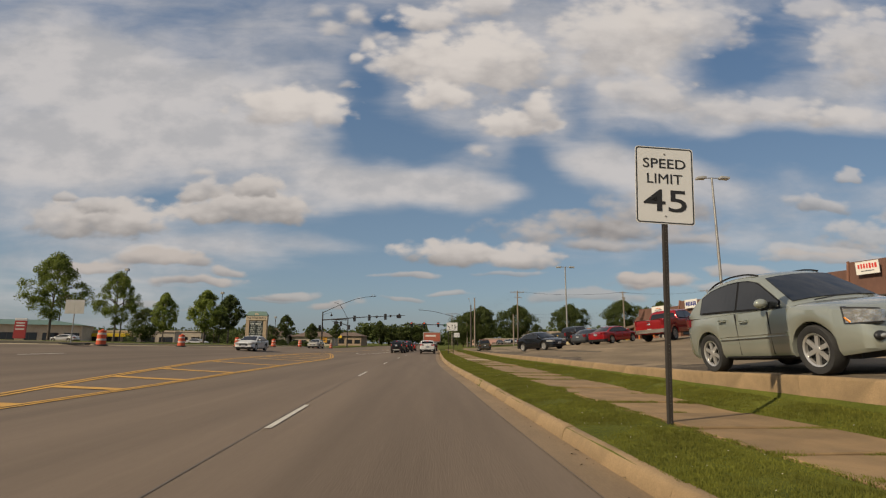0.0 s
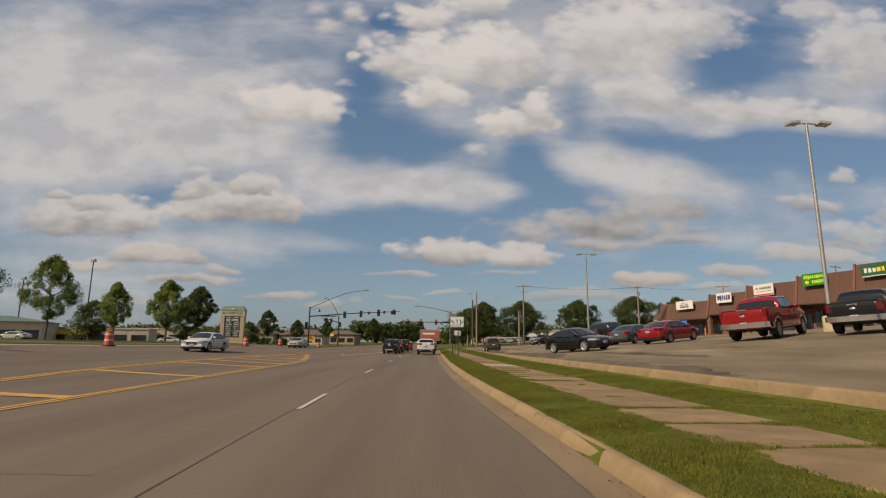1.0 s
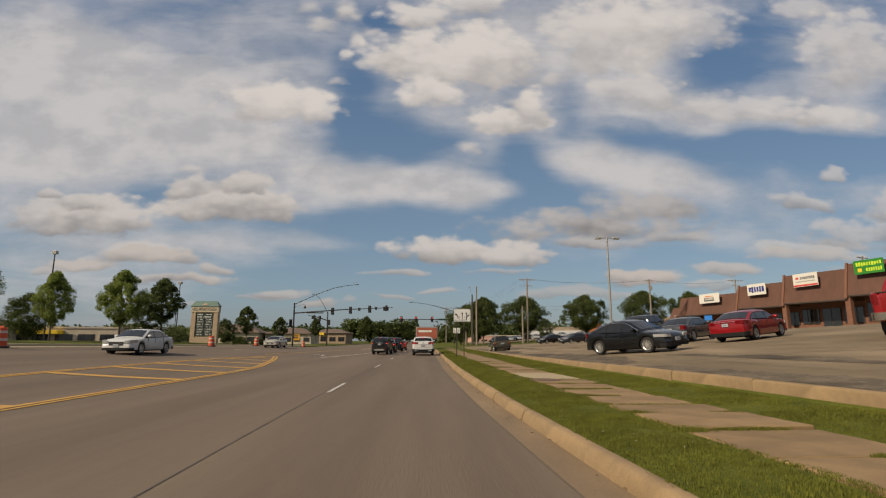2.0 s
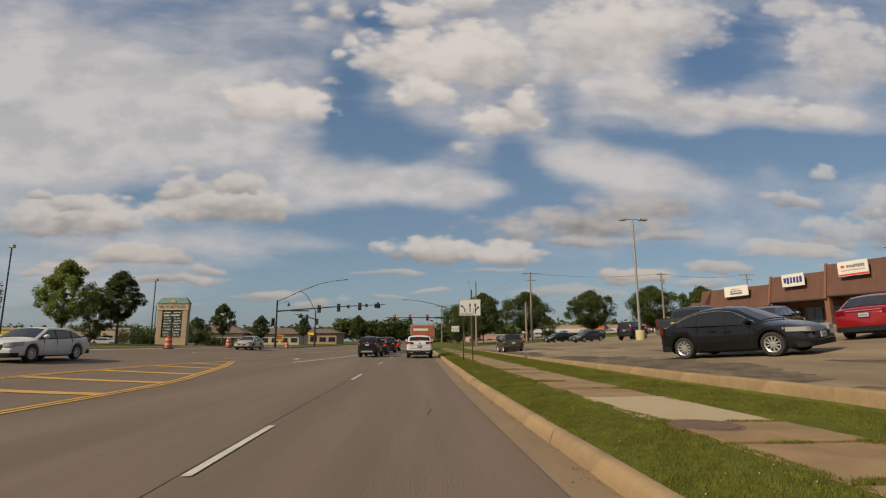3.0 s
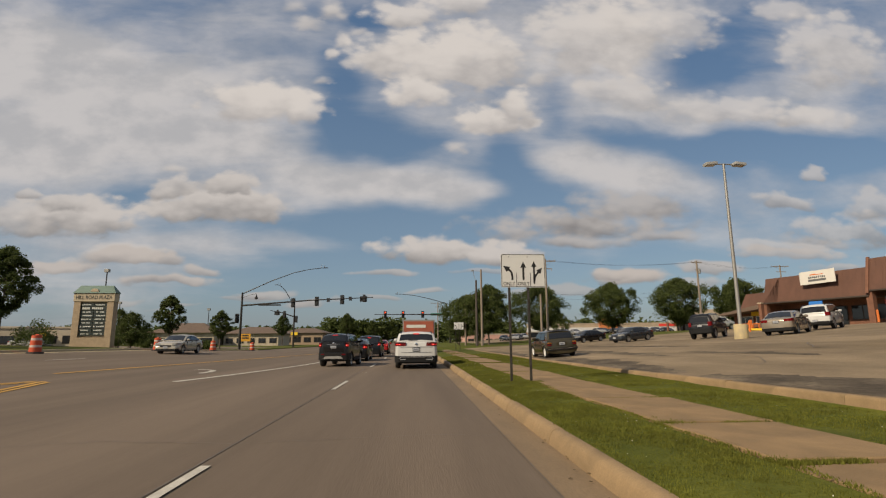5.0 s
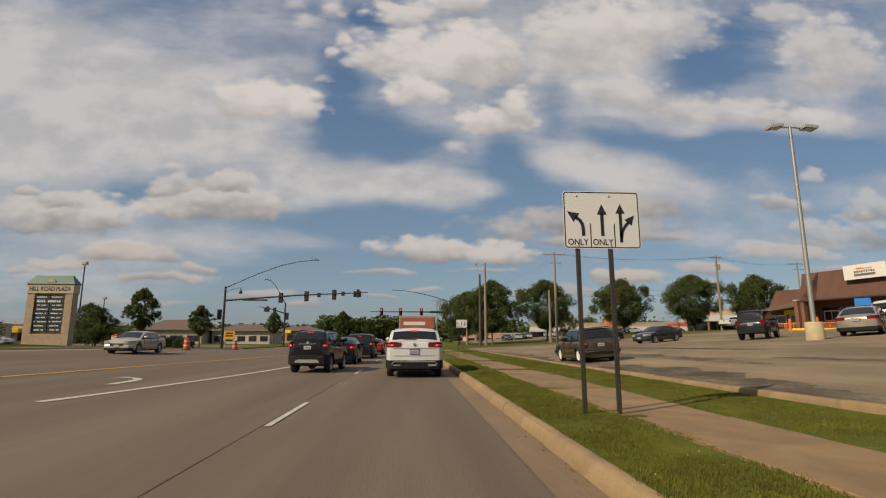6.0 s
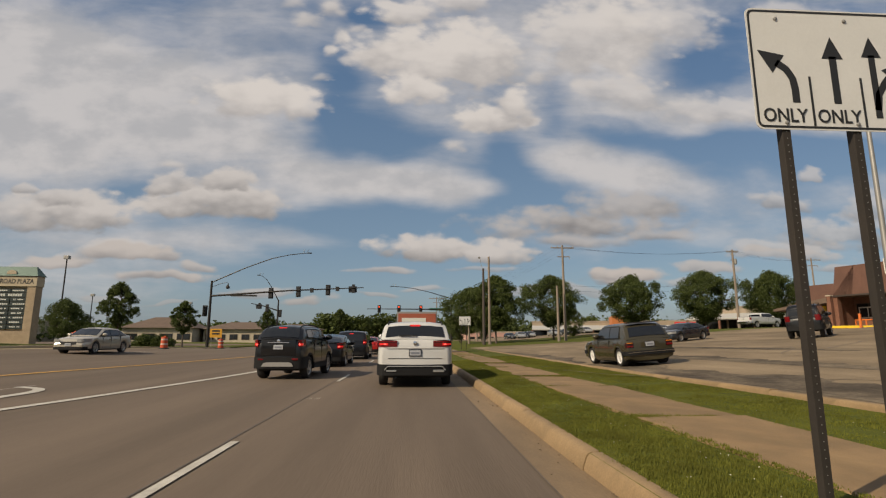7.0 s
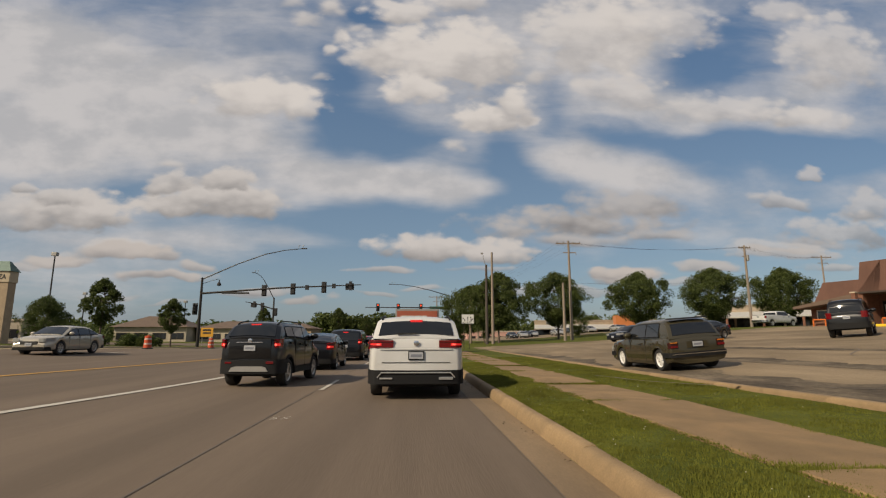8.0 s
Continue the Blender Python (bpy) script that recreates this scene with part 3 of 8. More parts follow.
for k in range(-1, 9):
    y0 = 9.2 + 12.19 * k + {0: -0.85, 3: 0.55}.get(k, 0.0)
    stripe("lane_dash", [(bend(y) - 2.13, y) for y in (y0, y0 + 1, y0 + 2, y0 + 3.05)], 0.105, WHITE_LINE, "worn white lane dash")
stripe("tar_seam", [(bend(y) - 2.24, y) for y in steps(-12, 120, 3)], 0.028, TAR, "dark tarred seam", 0.006)
stripe("white_line", curve([(-7.75, 61.4), (-6.85, 66.5), (-5.95, 74), (-5.6, 84), (-5.5, 118)]), 0.25, WHITE_LINE, "solid white turn lane line")
gore_right = curve([(-7.1, -14), (-7.3, 4), (-7.35, 16), (-7.5, 24), (-7.65, 34), (-7.65, 41), (-7.9, 46), (-8.6, 50), (-9.6, 55), (-10.9, 60)])
gore_left = curve([(-7.5, 3), (-8.3, 9), (-9.0, 13), (-9.5, 15.5), (-10.1, 19), (-10.8, 23.5), (-11.7, 30), (-12.2, 38), (-12.4, 46), (-12.2, 52), (-11.8, 57), (-11.1, 60.2)])
for shift in (-0.11, 0.11):
    stripe("yellow_line", [(x + shift, y) for x, y in gore_right], 0.13, YELLOW_LINE, "worn double yellow line")
    stripe("yellow_line", [(x + shift, y) for x, y in gore_left], 0.13, YELLOW_LINE, "worn double yellow line")


def gore_at(line, y):
    return along([(b, a) for a, b in line], y)


for y in (11.2, 14.9, 18.7, 23.3, 30.6, 38.0, 41.9, 45.5, 49.4, 53.3, 56.6):
    xa, xb = gore_at(gore_right, y), gore_at(gore_left, y - 0.1)
    stripe("hatch_bar", [(xa - 0.16, y), (xb + 0.16, y - 0.1)], 0.52, YELLOW_LINE, "worn yellow hatch bar", 0.012)
stripe("yellow_line", curve([(-12.6, 63), (-11.9, 72), (-11.0, 82), (-9.6, 100), (-9.3, 118)]), 0.20, YELLOW_LINE, "faded yellow edge line")
stripe("stop_bar", [(-9.0, 118.6), (1.2, 118.6)], 0.5, WHITE_LINE, "white stop bar")


def turn_arrow(x, y):
    """A left-turn arrow, painted, its stem pointing ahead and its head to the left."""
    stripe("turn_arrow", curve([(x + 0.5, y - 1.7), (x + 0.45, y - 0.2), (x + 0.1, y + 0.55), (x - 0.55, y + 0.8)]), 0.24, WHITE_LINE, "worn white turn arrow stem")
    bm = bmesh.new()
    z = road_z(x, y) + 0.02
    bm.faces.new([bm.verts.new((x + a, y + b, z)) for a, b in ((-1.5, 0.75), (-0.5, 0.15), (-0.5, 1.4))])
    part("arrow_head", bm, WHITE_LINE, road, "worn white turn arrow head")


turn_arrow(-9.1, 67.2)
turn_arrow(-8.0, 98.0)
for y in (24.0, 70.0, 88.0):
    stripe("edge_dash", [(-17.6, y), (-17.6, y + 3.0)], 0.13, WHITE_LINE, "faint white lane dash")


# cracks and small marks in the asphalt
def crack(points, seed, width=0.014):
    q = random.Random(seed)
    line = []
    for (xa, ya), (xb, yb) in zip(points, points[1:]):
        n = max(2, int(math.hypot(xb - xa, yb - ya) / 0.16))
        line += [(lerp(xa, xb, k / n) + q.uniform(-0.035, 0.035), lerp(ya, yb, k / n) + q.uniform(-0.035, 0.035)) for k in range(n)]
    stripe("crack", line, width, TAR, "dark crack", 0.007)


crack([(0.28, 37.4), (0.38, 38.6), (0.30, 39.3), (0.42, 40.3)], 1, 0.02)
crack([(0.30, 38.4), (0.62, 38.7)], 2)
crack([(-1.9, 30.5), (-0.4, 30.9), (1.4, 30.6)], 3, 0.012)
crack([(-5.8, 50.5), (-4.0, 50.9), (-2.3, 50.6), (0.2, 51.0), (1.5, 50.8)], 4, 0.012)
crack([(-7.0, 16.0), (-4.5, 16.4), (-2.4, 16.2)], 5, 0.012)
crack([(-2.0, 74.0), (-0.2, 74.4), (1.4, 74.1)], 6)
for x in (-2.1, -1.93):
    stripe("survey_mark", curve([(x - 0.05, 65.55), (x + 0.05, 65.6), (x - 0.03, 65.7), (x + 0.06, 65.78)], 4), 0.02, WHITE_LINE, "small sprayed survey mark")
stripe("gutter_seam", [(gutter_x(y) - 0.004, y) for y in steps(-12, 120, 2)], 0.012, TAR, "dark joint along the gutter", 0.009)


# crumbling dark edge of the lot
def rough_patch(y0, y1, wide, seed, off=0.2):
    q = random.Random(seed)
    bm = bmesh.new()
    n = int((y1 - y0) / 0.22)
    rows = []
    for k in range(n + 1):
        y = lerp(y0, y1, k / n)
        taper = math.sin(math.pi * clamp(k / n, 0.02, 0.98)) ** 0.4
        w = wide * taper * (0.75 + 0.5 * noise.noise(Vector((y * 0.5, seed, 0)))) + 0.22 * noise.noise(Vector((y * 2.3, seed, 5))) + q.uniform(-0.07, 0.07)
        xs = [lot_x(y) + off + max(0.02, w) * f + (0.12 * noise.noise(Vector((f * 3, y, seed))) if f else 0) for f in (0, 0.35, 0.7, 1.0)]
        rows.append([bm.verts.new((x, y, lot_z(x, y) - 0.007)) for x in xs])
    for a, b in zip(rows, rows[1:]):
        for i in range(3):
            bm.faces.new((a[i], a[i + 1], b[i + 1], b[i]))
    part("worn_patch", bm, LOT_ROUGH, lot, "dark crumbling asphalt along the kerb", smooth=40)


def lot_crack(x, y, heading, length, seed, width=0.03):
    """A wandering tarred crack in the lot."""
    q = random.Random(seed)
    bm = bmesh.new()
    rows, a = [], radians(heading)
    for k in range(int(length / 0.35)):
        a += q.uniform(-0.22, 0.22)
        x, y = x + 0.35 * math.cos(a), y + 0.35 * math.sin(a)
        w = width * q.uniform(0.3, 1.2)
        rows.append([bm.verts.new((x + s * math.sin(a) * w, y - s * math.cos(a) * w, lot_z(x, y) - 0.004)) for s in (-1, 1)])
    for a_, b_ in zip(rows, rows[1:]):
        bm.faces.new((a_[0], a_[1], b_[1], b_[0]))
    bmesh.ops.recalc_face_normals(bm, faces=bm.faces[:])
    part("crack", bm, TAR, lot, "dark crack in the lot")


q = random.Random(21)
for k in range(30):
    y = 12 + k * 3.0
    lot_crack(lot_x(y) + q.uniform(0.8, 9.0), y, q.choice((0, 12, 85, 100, -8)) + q.uniform(-12, 12), q.uniform(4, 11), k, q.uniform(0.015, 0.045))
rough_patch(6.0, 17.0, 1.6, 1)
rough_patch(22.0, 36.0, 1.2, 2)
rough_patch(37.0, 56.0, 2.6, 3)
rough_patch(57.0, 74.0, 1.9, 4)
rough_patch(75.0, 92.0, 1.3, 5)
rough_patch(44.0, 52.0, 0.9, 6, 4.2)
rough_patch(58.0, 66.0, 0.8, 7, 5.0)
rough_patch(64.0, 82.0, 1.4, 8, 3.4)
rough_patch(28.0, 40.0, 1.1, 9, 3.0)
rough_patch(70.0, 88.0, 1.0, 10, 7.5)


# ---- vehicles: +x is ahead, the origin lies on the ground under the middle ----
def profile(points, x):
    """Heights along the body, eased between the given (x, z) points."""
    if x <= points[0][0]:
        return points[0][1]
    for (a, va), (b, vb) in zip(points, points[1:]):
        if x <= b:
            return lerp(va, vb, (x - a) / (b - a) if b > a else 1)
    return points[-1][1]


def eased(points, x, reach=0.13):
    """The same heights with their corners rounded off."""
    w = min(reach, x - points[0][0], points[-1][0] - x)
    if w <= 0.01:
        return profile(points, x)
    return sum(profile(points, x + w * k / 3) for k in range(-3, 4)) / 7


class Shape:
    """The outer form of one vehicle, measured from its rear end."""

    def __init__(self, length, width, height, wheel, base, front_axle, top, cabin, belt, sill=0.27, tumble=0.19, bed=None, nose=0.17, tail=0.12, crown=0.05, corner=0.09):
        self.L, self.W, self.H, self.r, self.base = length, width, height, wheel, base
        self.axles = (front_axle - base, front_axle)
        self.top, self.cabin, self.belt, self.sill, self.tumble, self.bed, self.nose, self.tail, self.crown, self.corner = top, cabin, belt, sill, tumble, bed, nose, tail, crown, corner

    def half(self, x):
        a = max(0.0, 1 - x / 0.5)
        b = max(0.0, 1 - (self.L - x) / 0.75)
        w = self.W / 2 * (1 - self.tail * a ** 2.2 - self.nose * b ** 2.0)
        c = max(0.0, 1 - min(x, self.L - x) / self.corner)
        return w - self.corner * 0.8 * (1 - math.sqrt(max(0.0, 1 - c * c)))

    def z_top(self, x):
        return eased(self.top, x, 0.10)

    def z_low(self, x):
        z = self.sill + 0.09 * max(0.0, 1 - x / 0.45) + 0.06 * max(0.0, 1 - (self.L - x) / 0.5)
        for c in self.axles:
            R = self.r * 1.16
            if abs(x - c) < R:
                z = max(z, self.r + math.sqrt(R * R - (x - c) ** 2) * 0.98)
        return z

    def z_belt(self, x):
        return profile(self.belt, x)

    def z_roof(self, x):
        return eased(self.cabin, x)

    def y_side(self, z, x):
        """Half width of the cabin at a height."""
        zb = self.z_belt(x)
        t = clamp((z - zb) / max(0.2, self.H - zb), -0.2, 1.05)
        return self.half(x) - 0.055 - self.tumble * t

    def body(self):
        xs = {0.0, 0.006, 0.02, 0.045, 0.09, 0.14, 0.2, 0.28, 0.35, 0.5, self.L - 0.5, self.L - 0.32, self.L - 0.18, self.L - 0.08, self.L - 0.045, self.L - 0.02, self.L - 0.006, self.L}
        xs |= {self.L * k / 32 for k in range(1, 32)} | {p[0] for p in self.top}
        for c in self.axles:
            R = self.r * 1.16
            xs |= {c + R * math.cos(math.pi * k / 12) for k in range(13)} | {c + R + 0.004, c - R - 0.004}
        if self.bed:
            xs |= {self.bed[0], self.bed[0] + 0.006, self.bed[1], self.bed[1] - 0.006}
        xs = sorted(x for x in xs if 0 <= x <= self.L)
        bm = bmesh.new()
        rings = []
        for x in xs:
            w, zl, zt = self.half(x), self.z_low(x), self.z_top(x)
            under = self.sill + 0.02
            arch = any(abs(x - c) < self.r * 1.16 for c in self.axles)
            h = max(zt - zl, 0.06)
            end = max(0.0, 1 - x / 0.09) + max(0.0, 1 - (self.L - x) / 0.1)
            zt -= 0.05 * end
            half = [(0, under), (w - 0.34, under if not arch else max(under, zl - 0.02)), (w - (0.02 if arch else 0.05), zl), (w - 0.004, zl + 0.10 * h), (w, zl + 0.40 * h), (w - 0.012, zl + 0.74 * h)]
            if self.bed and self.bed[0] < x < self.bed[1]:
                half += [(w - 0.03, zt - 0.01), (w - 0.10, zt), (w - 0.115, zt - 0.48), (0, zt - 0.48)]
            else:
                half += [(w - 0.045, zt - 0.035), (w - 0.12, zt), (w * 0.5, zt + self.crown * 0.8), (0, zt + self.crown)]
            ring = [bm.verts.new((x - self.L / 2, -yy, zz)) for yy, zz in half[:0:-1]] + [bm.verts.new((x - self.L / 2, yy, zz)) for yy, zz in half[1:]]
            # the ring runs from the right roof centre over the floor to the left
            rings.append(ring)
        for a, b in zip(rings, rings[1:]):
            n = len(a)
            for i in range(n):
                j = (i + 1) % n
                bm.faces.new((a[i], a[j], b[j], b[i]))
        bm.faces.new(rings[0][::-1])
        bm.faces.new(rings[-1])
        bmesh.ops.remove_doubles(bm, verts=bm.verts[:], dist=0.0005)
        bmesh.ops.recalc_face_normals(bm, faces=bm.faces[:])
        return bm

    def house(self):
        """The cabin above the belt line."""
        x0, x1 = self.cabin[0][0], self.cabin[-1][0]
        xs = sorted({lerp(x0, x1, k / 44) for k in range(45)} | {x0 + 0.015, x0 + 0.04} | {p[0] for p in self.cabin})
        bm = bmesh.new()
        rings = []
        for x in xs:
            zb, zr = self.z_belt(x) - 0.06, max(self.z_roof(x), self.z_belt(x) - 0.05)
            yr = self.y_side(zr, x)
            half = [(self.half(x) - 0.075, zb), (self.y_side(lerp(zb, zr, 0.5), x), lerp(zb, zr, 0.5)), (self.y_side(zr - 0.05, x), max(zb, zr - 0.05)), (yr - 0.05, zr), (yr * 0.5, zr + self.crown * 0.75), (0, zr + self.crown)]
            ring = [bm.verts.new((x - self.L / 2, -yy, zz)) for yy, zz in half[:-1]] + [bm.verts.new((x - self.L / 2, yy, zz)) for yy, zz in half[::-1]]
            rings.append(ring)
        for a, b in zip(rings, rings[1:]):
            for i in range(len(a) - 1):
                bm.faces.new((a[i], a[i + 1], b[i + 1], b[i]))
        bm.faces.new(rings[0])
        bm.faces.new(rings[-1])
        bmesh.ops.remove_doubles(bm, verts=bm.verts[:], dist=0.0005)
        bmesh.ops.recalc_face_normals(bm, faces=bm.faces[:])
        return bm

    def pane(self, xa, xb, side, foot=0.05, head=0.10, proud=0.010):
        """A side window between two stations."""
        bm = bmesh.new()
        low, high = [], []
        for k in range(9):
            x = lerp(xa, xb, k / 8)
            z0, z1 = self.z_belt(x) + foot, self.z_roof(x) - head
            z1 = max(z1, z0 + 0.004)
            for z, row in ((z0, low), (z1, high)):
                row.append([(x - self.L / 2, side * (self.y_side(z, x) + e), z) for e in (proud, -0.004)])
        skin = [[bm.verts.new(p[0]) for p in row] for row in (low, high)]
        deep = [[bm.verts.new(p[1]) for p in row] for row in (low, high)]
        for k in range(8):
            bm.faces.new((skin[0][k], skin[0][k + 1], skin[1][k + 1], skin[1][k]))
            for r in (0, 1):
                bm.faces.new((skin[r][k], skin[r][k + 1], deep[r][k + 1], deep[r][k]))
        for k in (0, 8):
            bm.faces.new((skin[0][k], skin[1][k], deep[1][k], deep[0][k]))
        bmesh.ops.recalc_face_normals(bm, faces=bm.faces[:])
        return bm

    def screen(self, front, lo=0.10, hi=0.90, inset=0.10):
        """The windscreen, or the rear window."""
        (xa, za), (xb, zb) = (self.cabin[-1], self.cabin[-2]) if front else (self.cabin[0], self.cabin[1])
        s = 1 if front else -1
        bm = bmesh.new()
        grids = []
        n = Vector((abs(zb - za) * s, 0, abs(xb - xa))).normalized()
        for lift in (0.016, -0.004):
            rows = []
            for i in range(5):
                t = lerp(lo, hi, i / 4)
                x = lerp(xa, xb, t)
                z = self.z_roof(x)
                yh = self.y_side(z, x) - inset
                rows.append([bm.verts.new(Vector((x - self.L / 2, yh * q, z + self.crown * (1 - (yh * q / (yh + inset)) ** 2))) + n * lift) for q in (-1, -0.6, -0.2, 0.2, 0.6, 1)])
            grids.append(rows)
        for rows in grids:
            for a, b in zip(rows, rows[1:]):
                for i in range(5):
                    bm.faces.new((a[i], a[i + 1], b[i + 1], b[i]))
        top, low = grids
        rim = lambda g: g[0] + [r[-1] for r in g[1:]] + g[-1][-2::-1] + [r[0] for r in g[-2:0:-1]]
        ra, rb = rim(top), rim(low)
        for i in range(len(ra)):
            j = (i + 1) % len(ra)
            bm.faces.new((ra[i], ra[j], rb[j], rb[i]))
        bmesh.ops.recalc_face_normals(bm, faces=bm.faces[:])
        return bm

    def wrap(self, front, side, y_in, back, z0, z1, proud=0.012, thick=0.05, drop=0.0, outline=None):
        """A strip round a corner: from y_in on the end face to `back` metres along the flank (side 0: right across both corners)."""
        path = []
        end = self.L if front else 0.0
        d = -1 if front else 1
        sgn = 1 if front else -1

        def corner(s):
            w0 = self.half(end)
            pts = [(end + sgn * proud, s * y_in), (end + sgn * proud, s * lerp(y_in, w0, 0.5)), (end + sgn * proud, s * (w0 - 0.01))]
            for q in (0.03, 0.09, 0.18, 0.3, 0.45, 0.6):
                if q < back:
                    pts.append((end + d * q, s * (self.half(end + d * q) + proud)))
            if back > 0.0:
                pts.append((end + d * back, s * (self.half(end + d * back) + proud)))
            return pts
        path = corner(side) if side else corner(-1)[::-1] + corner(1)[1:]
        bm = bmesh.new()
        rows = []
        for i, (x, y) in enumerate(path):
            f = i / (len(path) - 1)
            f = f if side else abs(2 * f - 1)
            inward = Vector((-sgn, 0)) if abs(y) < self.half(end) - 0.005 else Vector((-sgn * 0.3, -1 if y > 0 else 1)).normalized()
            za, zb = z0 + drop * f, z1 + drop * f
            if outline:
                za, zb = z0 + outline[0] * f, z1 + outline[1] * f
            q = (x + inward.x * thick, y + inward.y * thick)
            rows.append([bm.verts.new((x - self.L / 2, y, za)), bm.verts.new((x - self.L / 2, y, zb)), bm.verts.new((q[0] - self.L / 2, q[1], zb)), bm.verts.new((q[0] - self.L / 2, q[1], za))])
        for a, b in zip(rows, rows[1:]):
            for i in range(4):
                bm.faces.new((a[i], a[(i + 1) % 4], b[(i + 1) % 4], b[i]))
        bm.faces.new(rows[0])
        bm.faces.new(rows[-1])
        bmesh.ops.recalc_face_normals(bm, faces=bm.faces[:])
        return bm


def egg(x, y, z, rx, ry, rz, turn=0.0, lean=0.0):
    """A smooth lens that stands out of the bodywork."""
    bm = bmesh.new()
    bmesh.ops.create_uvsphere(bm, u_segments=18, v_segments=10, radius=1.0)
    bmesh.ops.transform(bm, matrix=Matrix.Translation((x, y, z)) @ Matrix.Rotation(radians(turn), 4, "Z") @ Matrix.Rotation(radians(lean), 4, "Y") @ Matrix.Diagonal((rx, ry, rz, 1)), verts=bm.verts[:])
    return bm


WHEELS = {}
INK_PLATE = material("grey_plate_ink", (0.16, 0.17, 0.2), 0.6)


def wheel(parent, x, y, r, width, spokes, rim_mat, side):
    """Brake drum, tyre and spoked rim. side: the outer side, 1 left or -1 right."""
    key = (r, width, spokes, rim_mat.name)
    if key not in WHEELS:
        w = width / 2
        tyre = lathe(bmesh.new(), [(r * 0.66, -w * 0.8), (r * 0.74, -w), (r * 0.93, -w), (r * 0.99, -w * 0.7), (r, 0), (r * 0.99, w * 0.7), (r * 0.93, w), (r * 0.74, w), (r * 0.66, w * 0.8)], 28, "Y", False)
        drum = lathe(bmesh.new(), [(r * 0.64, -w * 0.5), (r * 0.64, w * 0.25), (r * 0.3, w * 0.3)], 20, "Y")
        rim = bmesh.new()
        for k in range(spokes):
            turn = Matrix.Rotation(k * math.tau / spokes, 4, "Y")
            box(rim, r * 0.1, r * 0.62, w * 0.45, w * 0.72, -r * (0.40 / spokes + 0.02), r * (0.40 / spokes + 0.02), 0, turn)
        hub = [(r * 0.17, w * 0.3), (r * 0.17, w * 0.78), (r * 0.1, w * 0.82)]
        lip = [(r * 0.60, w * 0.35), (r * 0.60, w * 0.80), (r * 0.67, w * 0.92), (r * 0.67, w * 0.35)]
        lathe(rim, hub, 14, "Y")
        rings = []
        for rr, h in lip:
            rings.append([rim.verts.new((rr * math.cos(k * math.tau / 28), h, rr * math.sin(k * math.tau / 28))) for k in range(28)])
        for a, b in zip(rings, rings[1:]):
            for k in range(28):
                rim.faces.new((a[k], a[(k + 1) % 28], b[(k + 1) % 28], b[k]))
        bmesh.ops.recalc_face_normals(rim, faces=rim.faces[:])
        WHEELS[key] = mesh_from(drum, "wheel", UNDER, 30), mesh_from(tyre, "tyre", RUBBER, 40), mesh_from(rim, "rim", rim_mat, 30)
    drum, tyre, rim = WHEELS[key]
    hub = new("wheel", drum)
    hub.parent = parent
    hub.matrix_basis = Matrix.Translation((x, y, r)) @ Matrix.Rotation(0 if side > 0 else math.pi, 4, "Z") @ Matrix.Rotation(x * 1.7, 4, "Y")
    for name, me in (("tyre", tyre), ("rim", rim)):
        ob = new(name, me)
        ob.parent = hub
    return hub


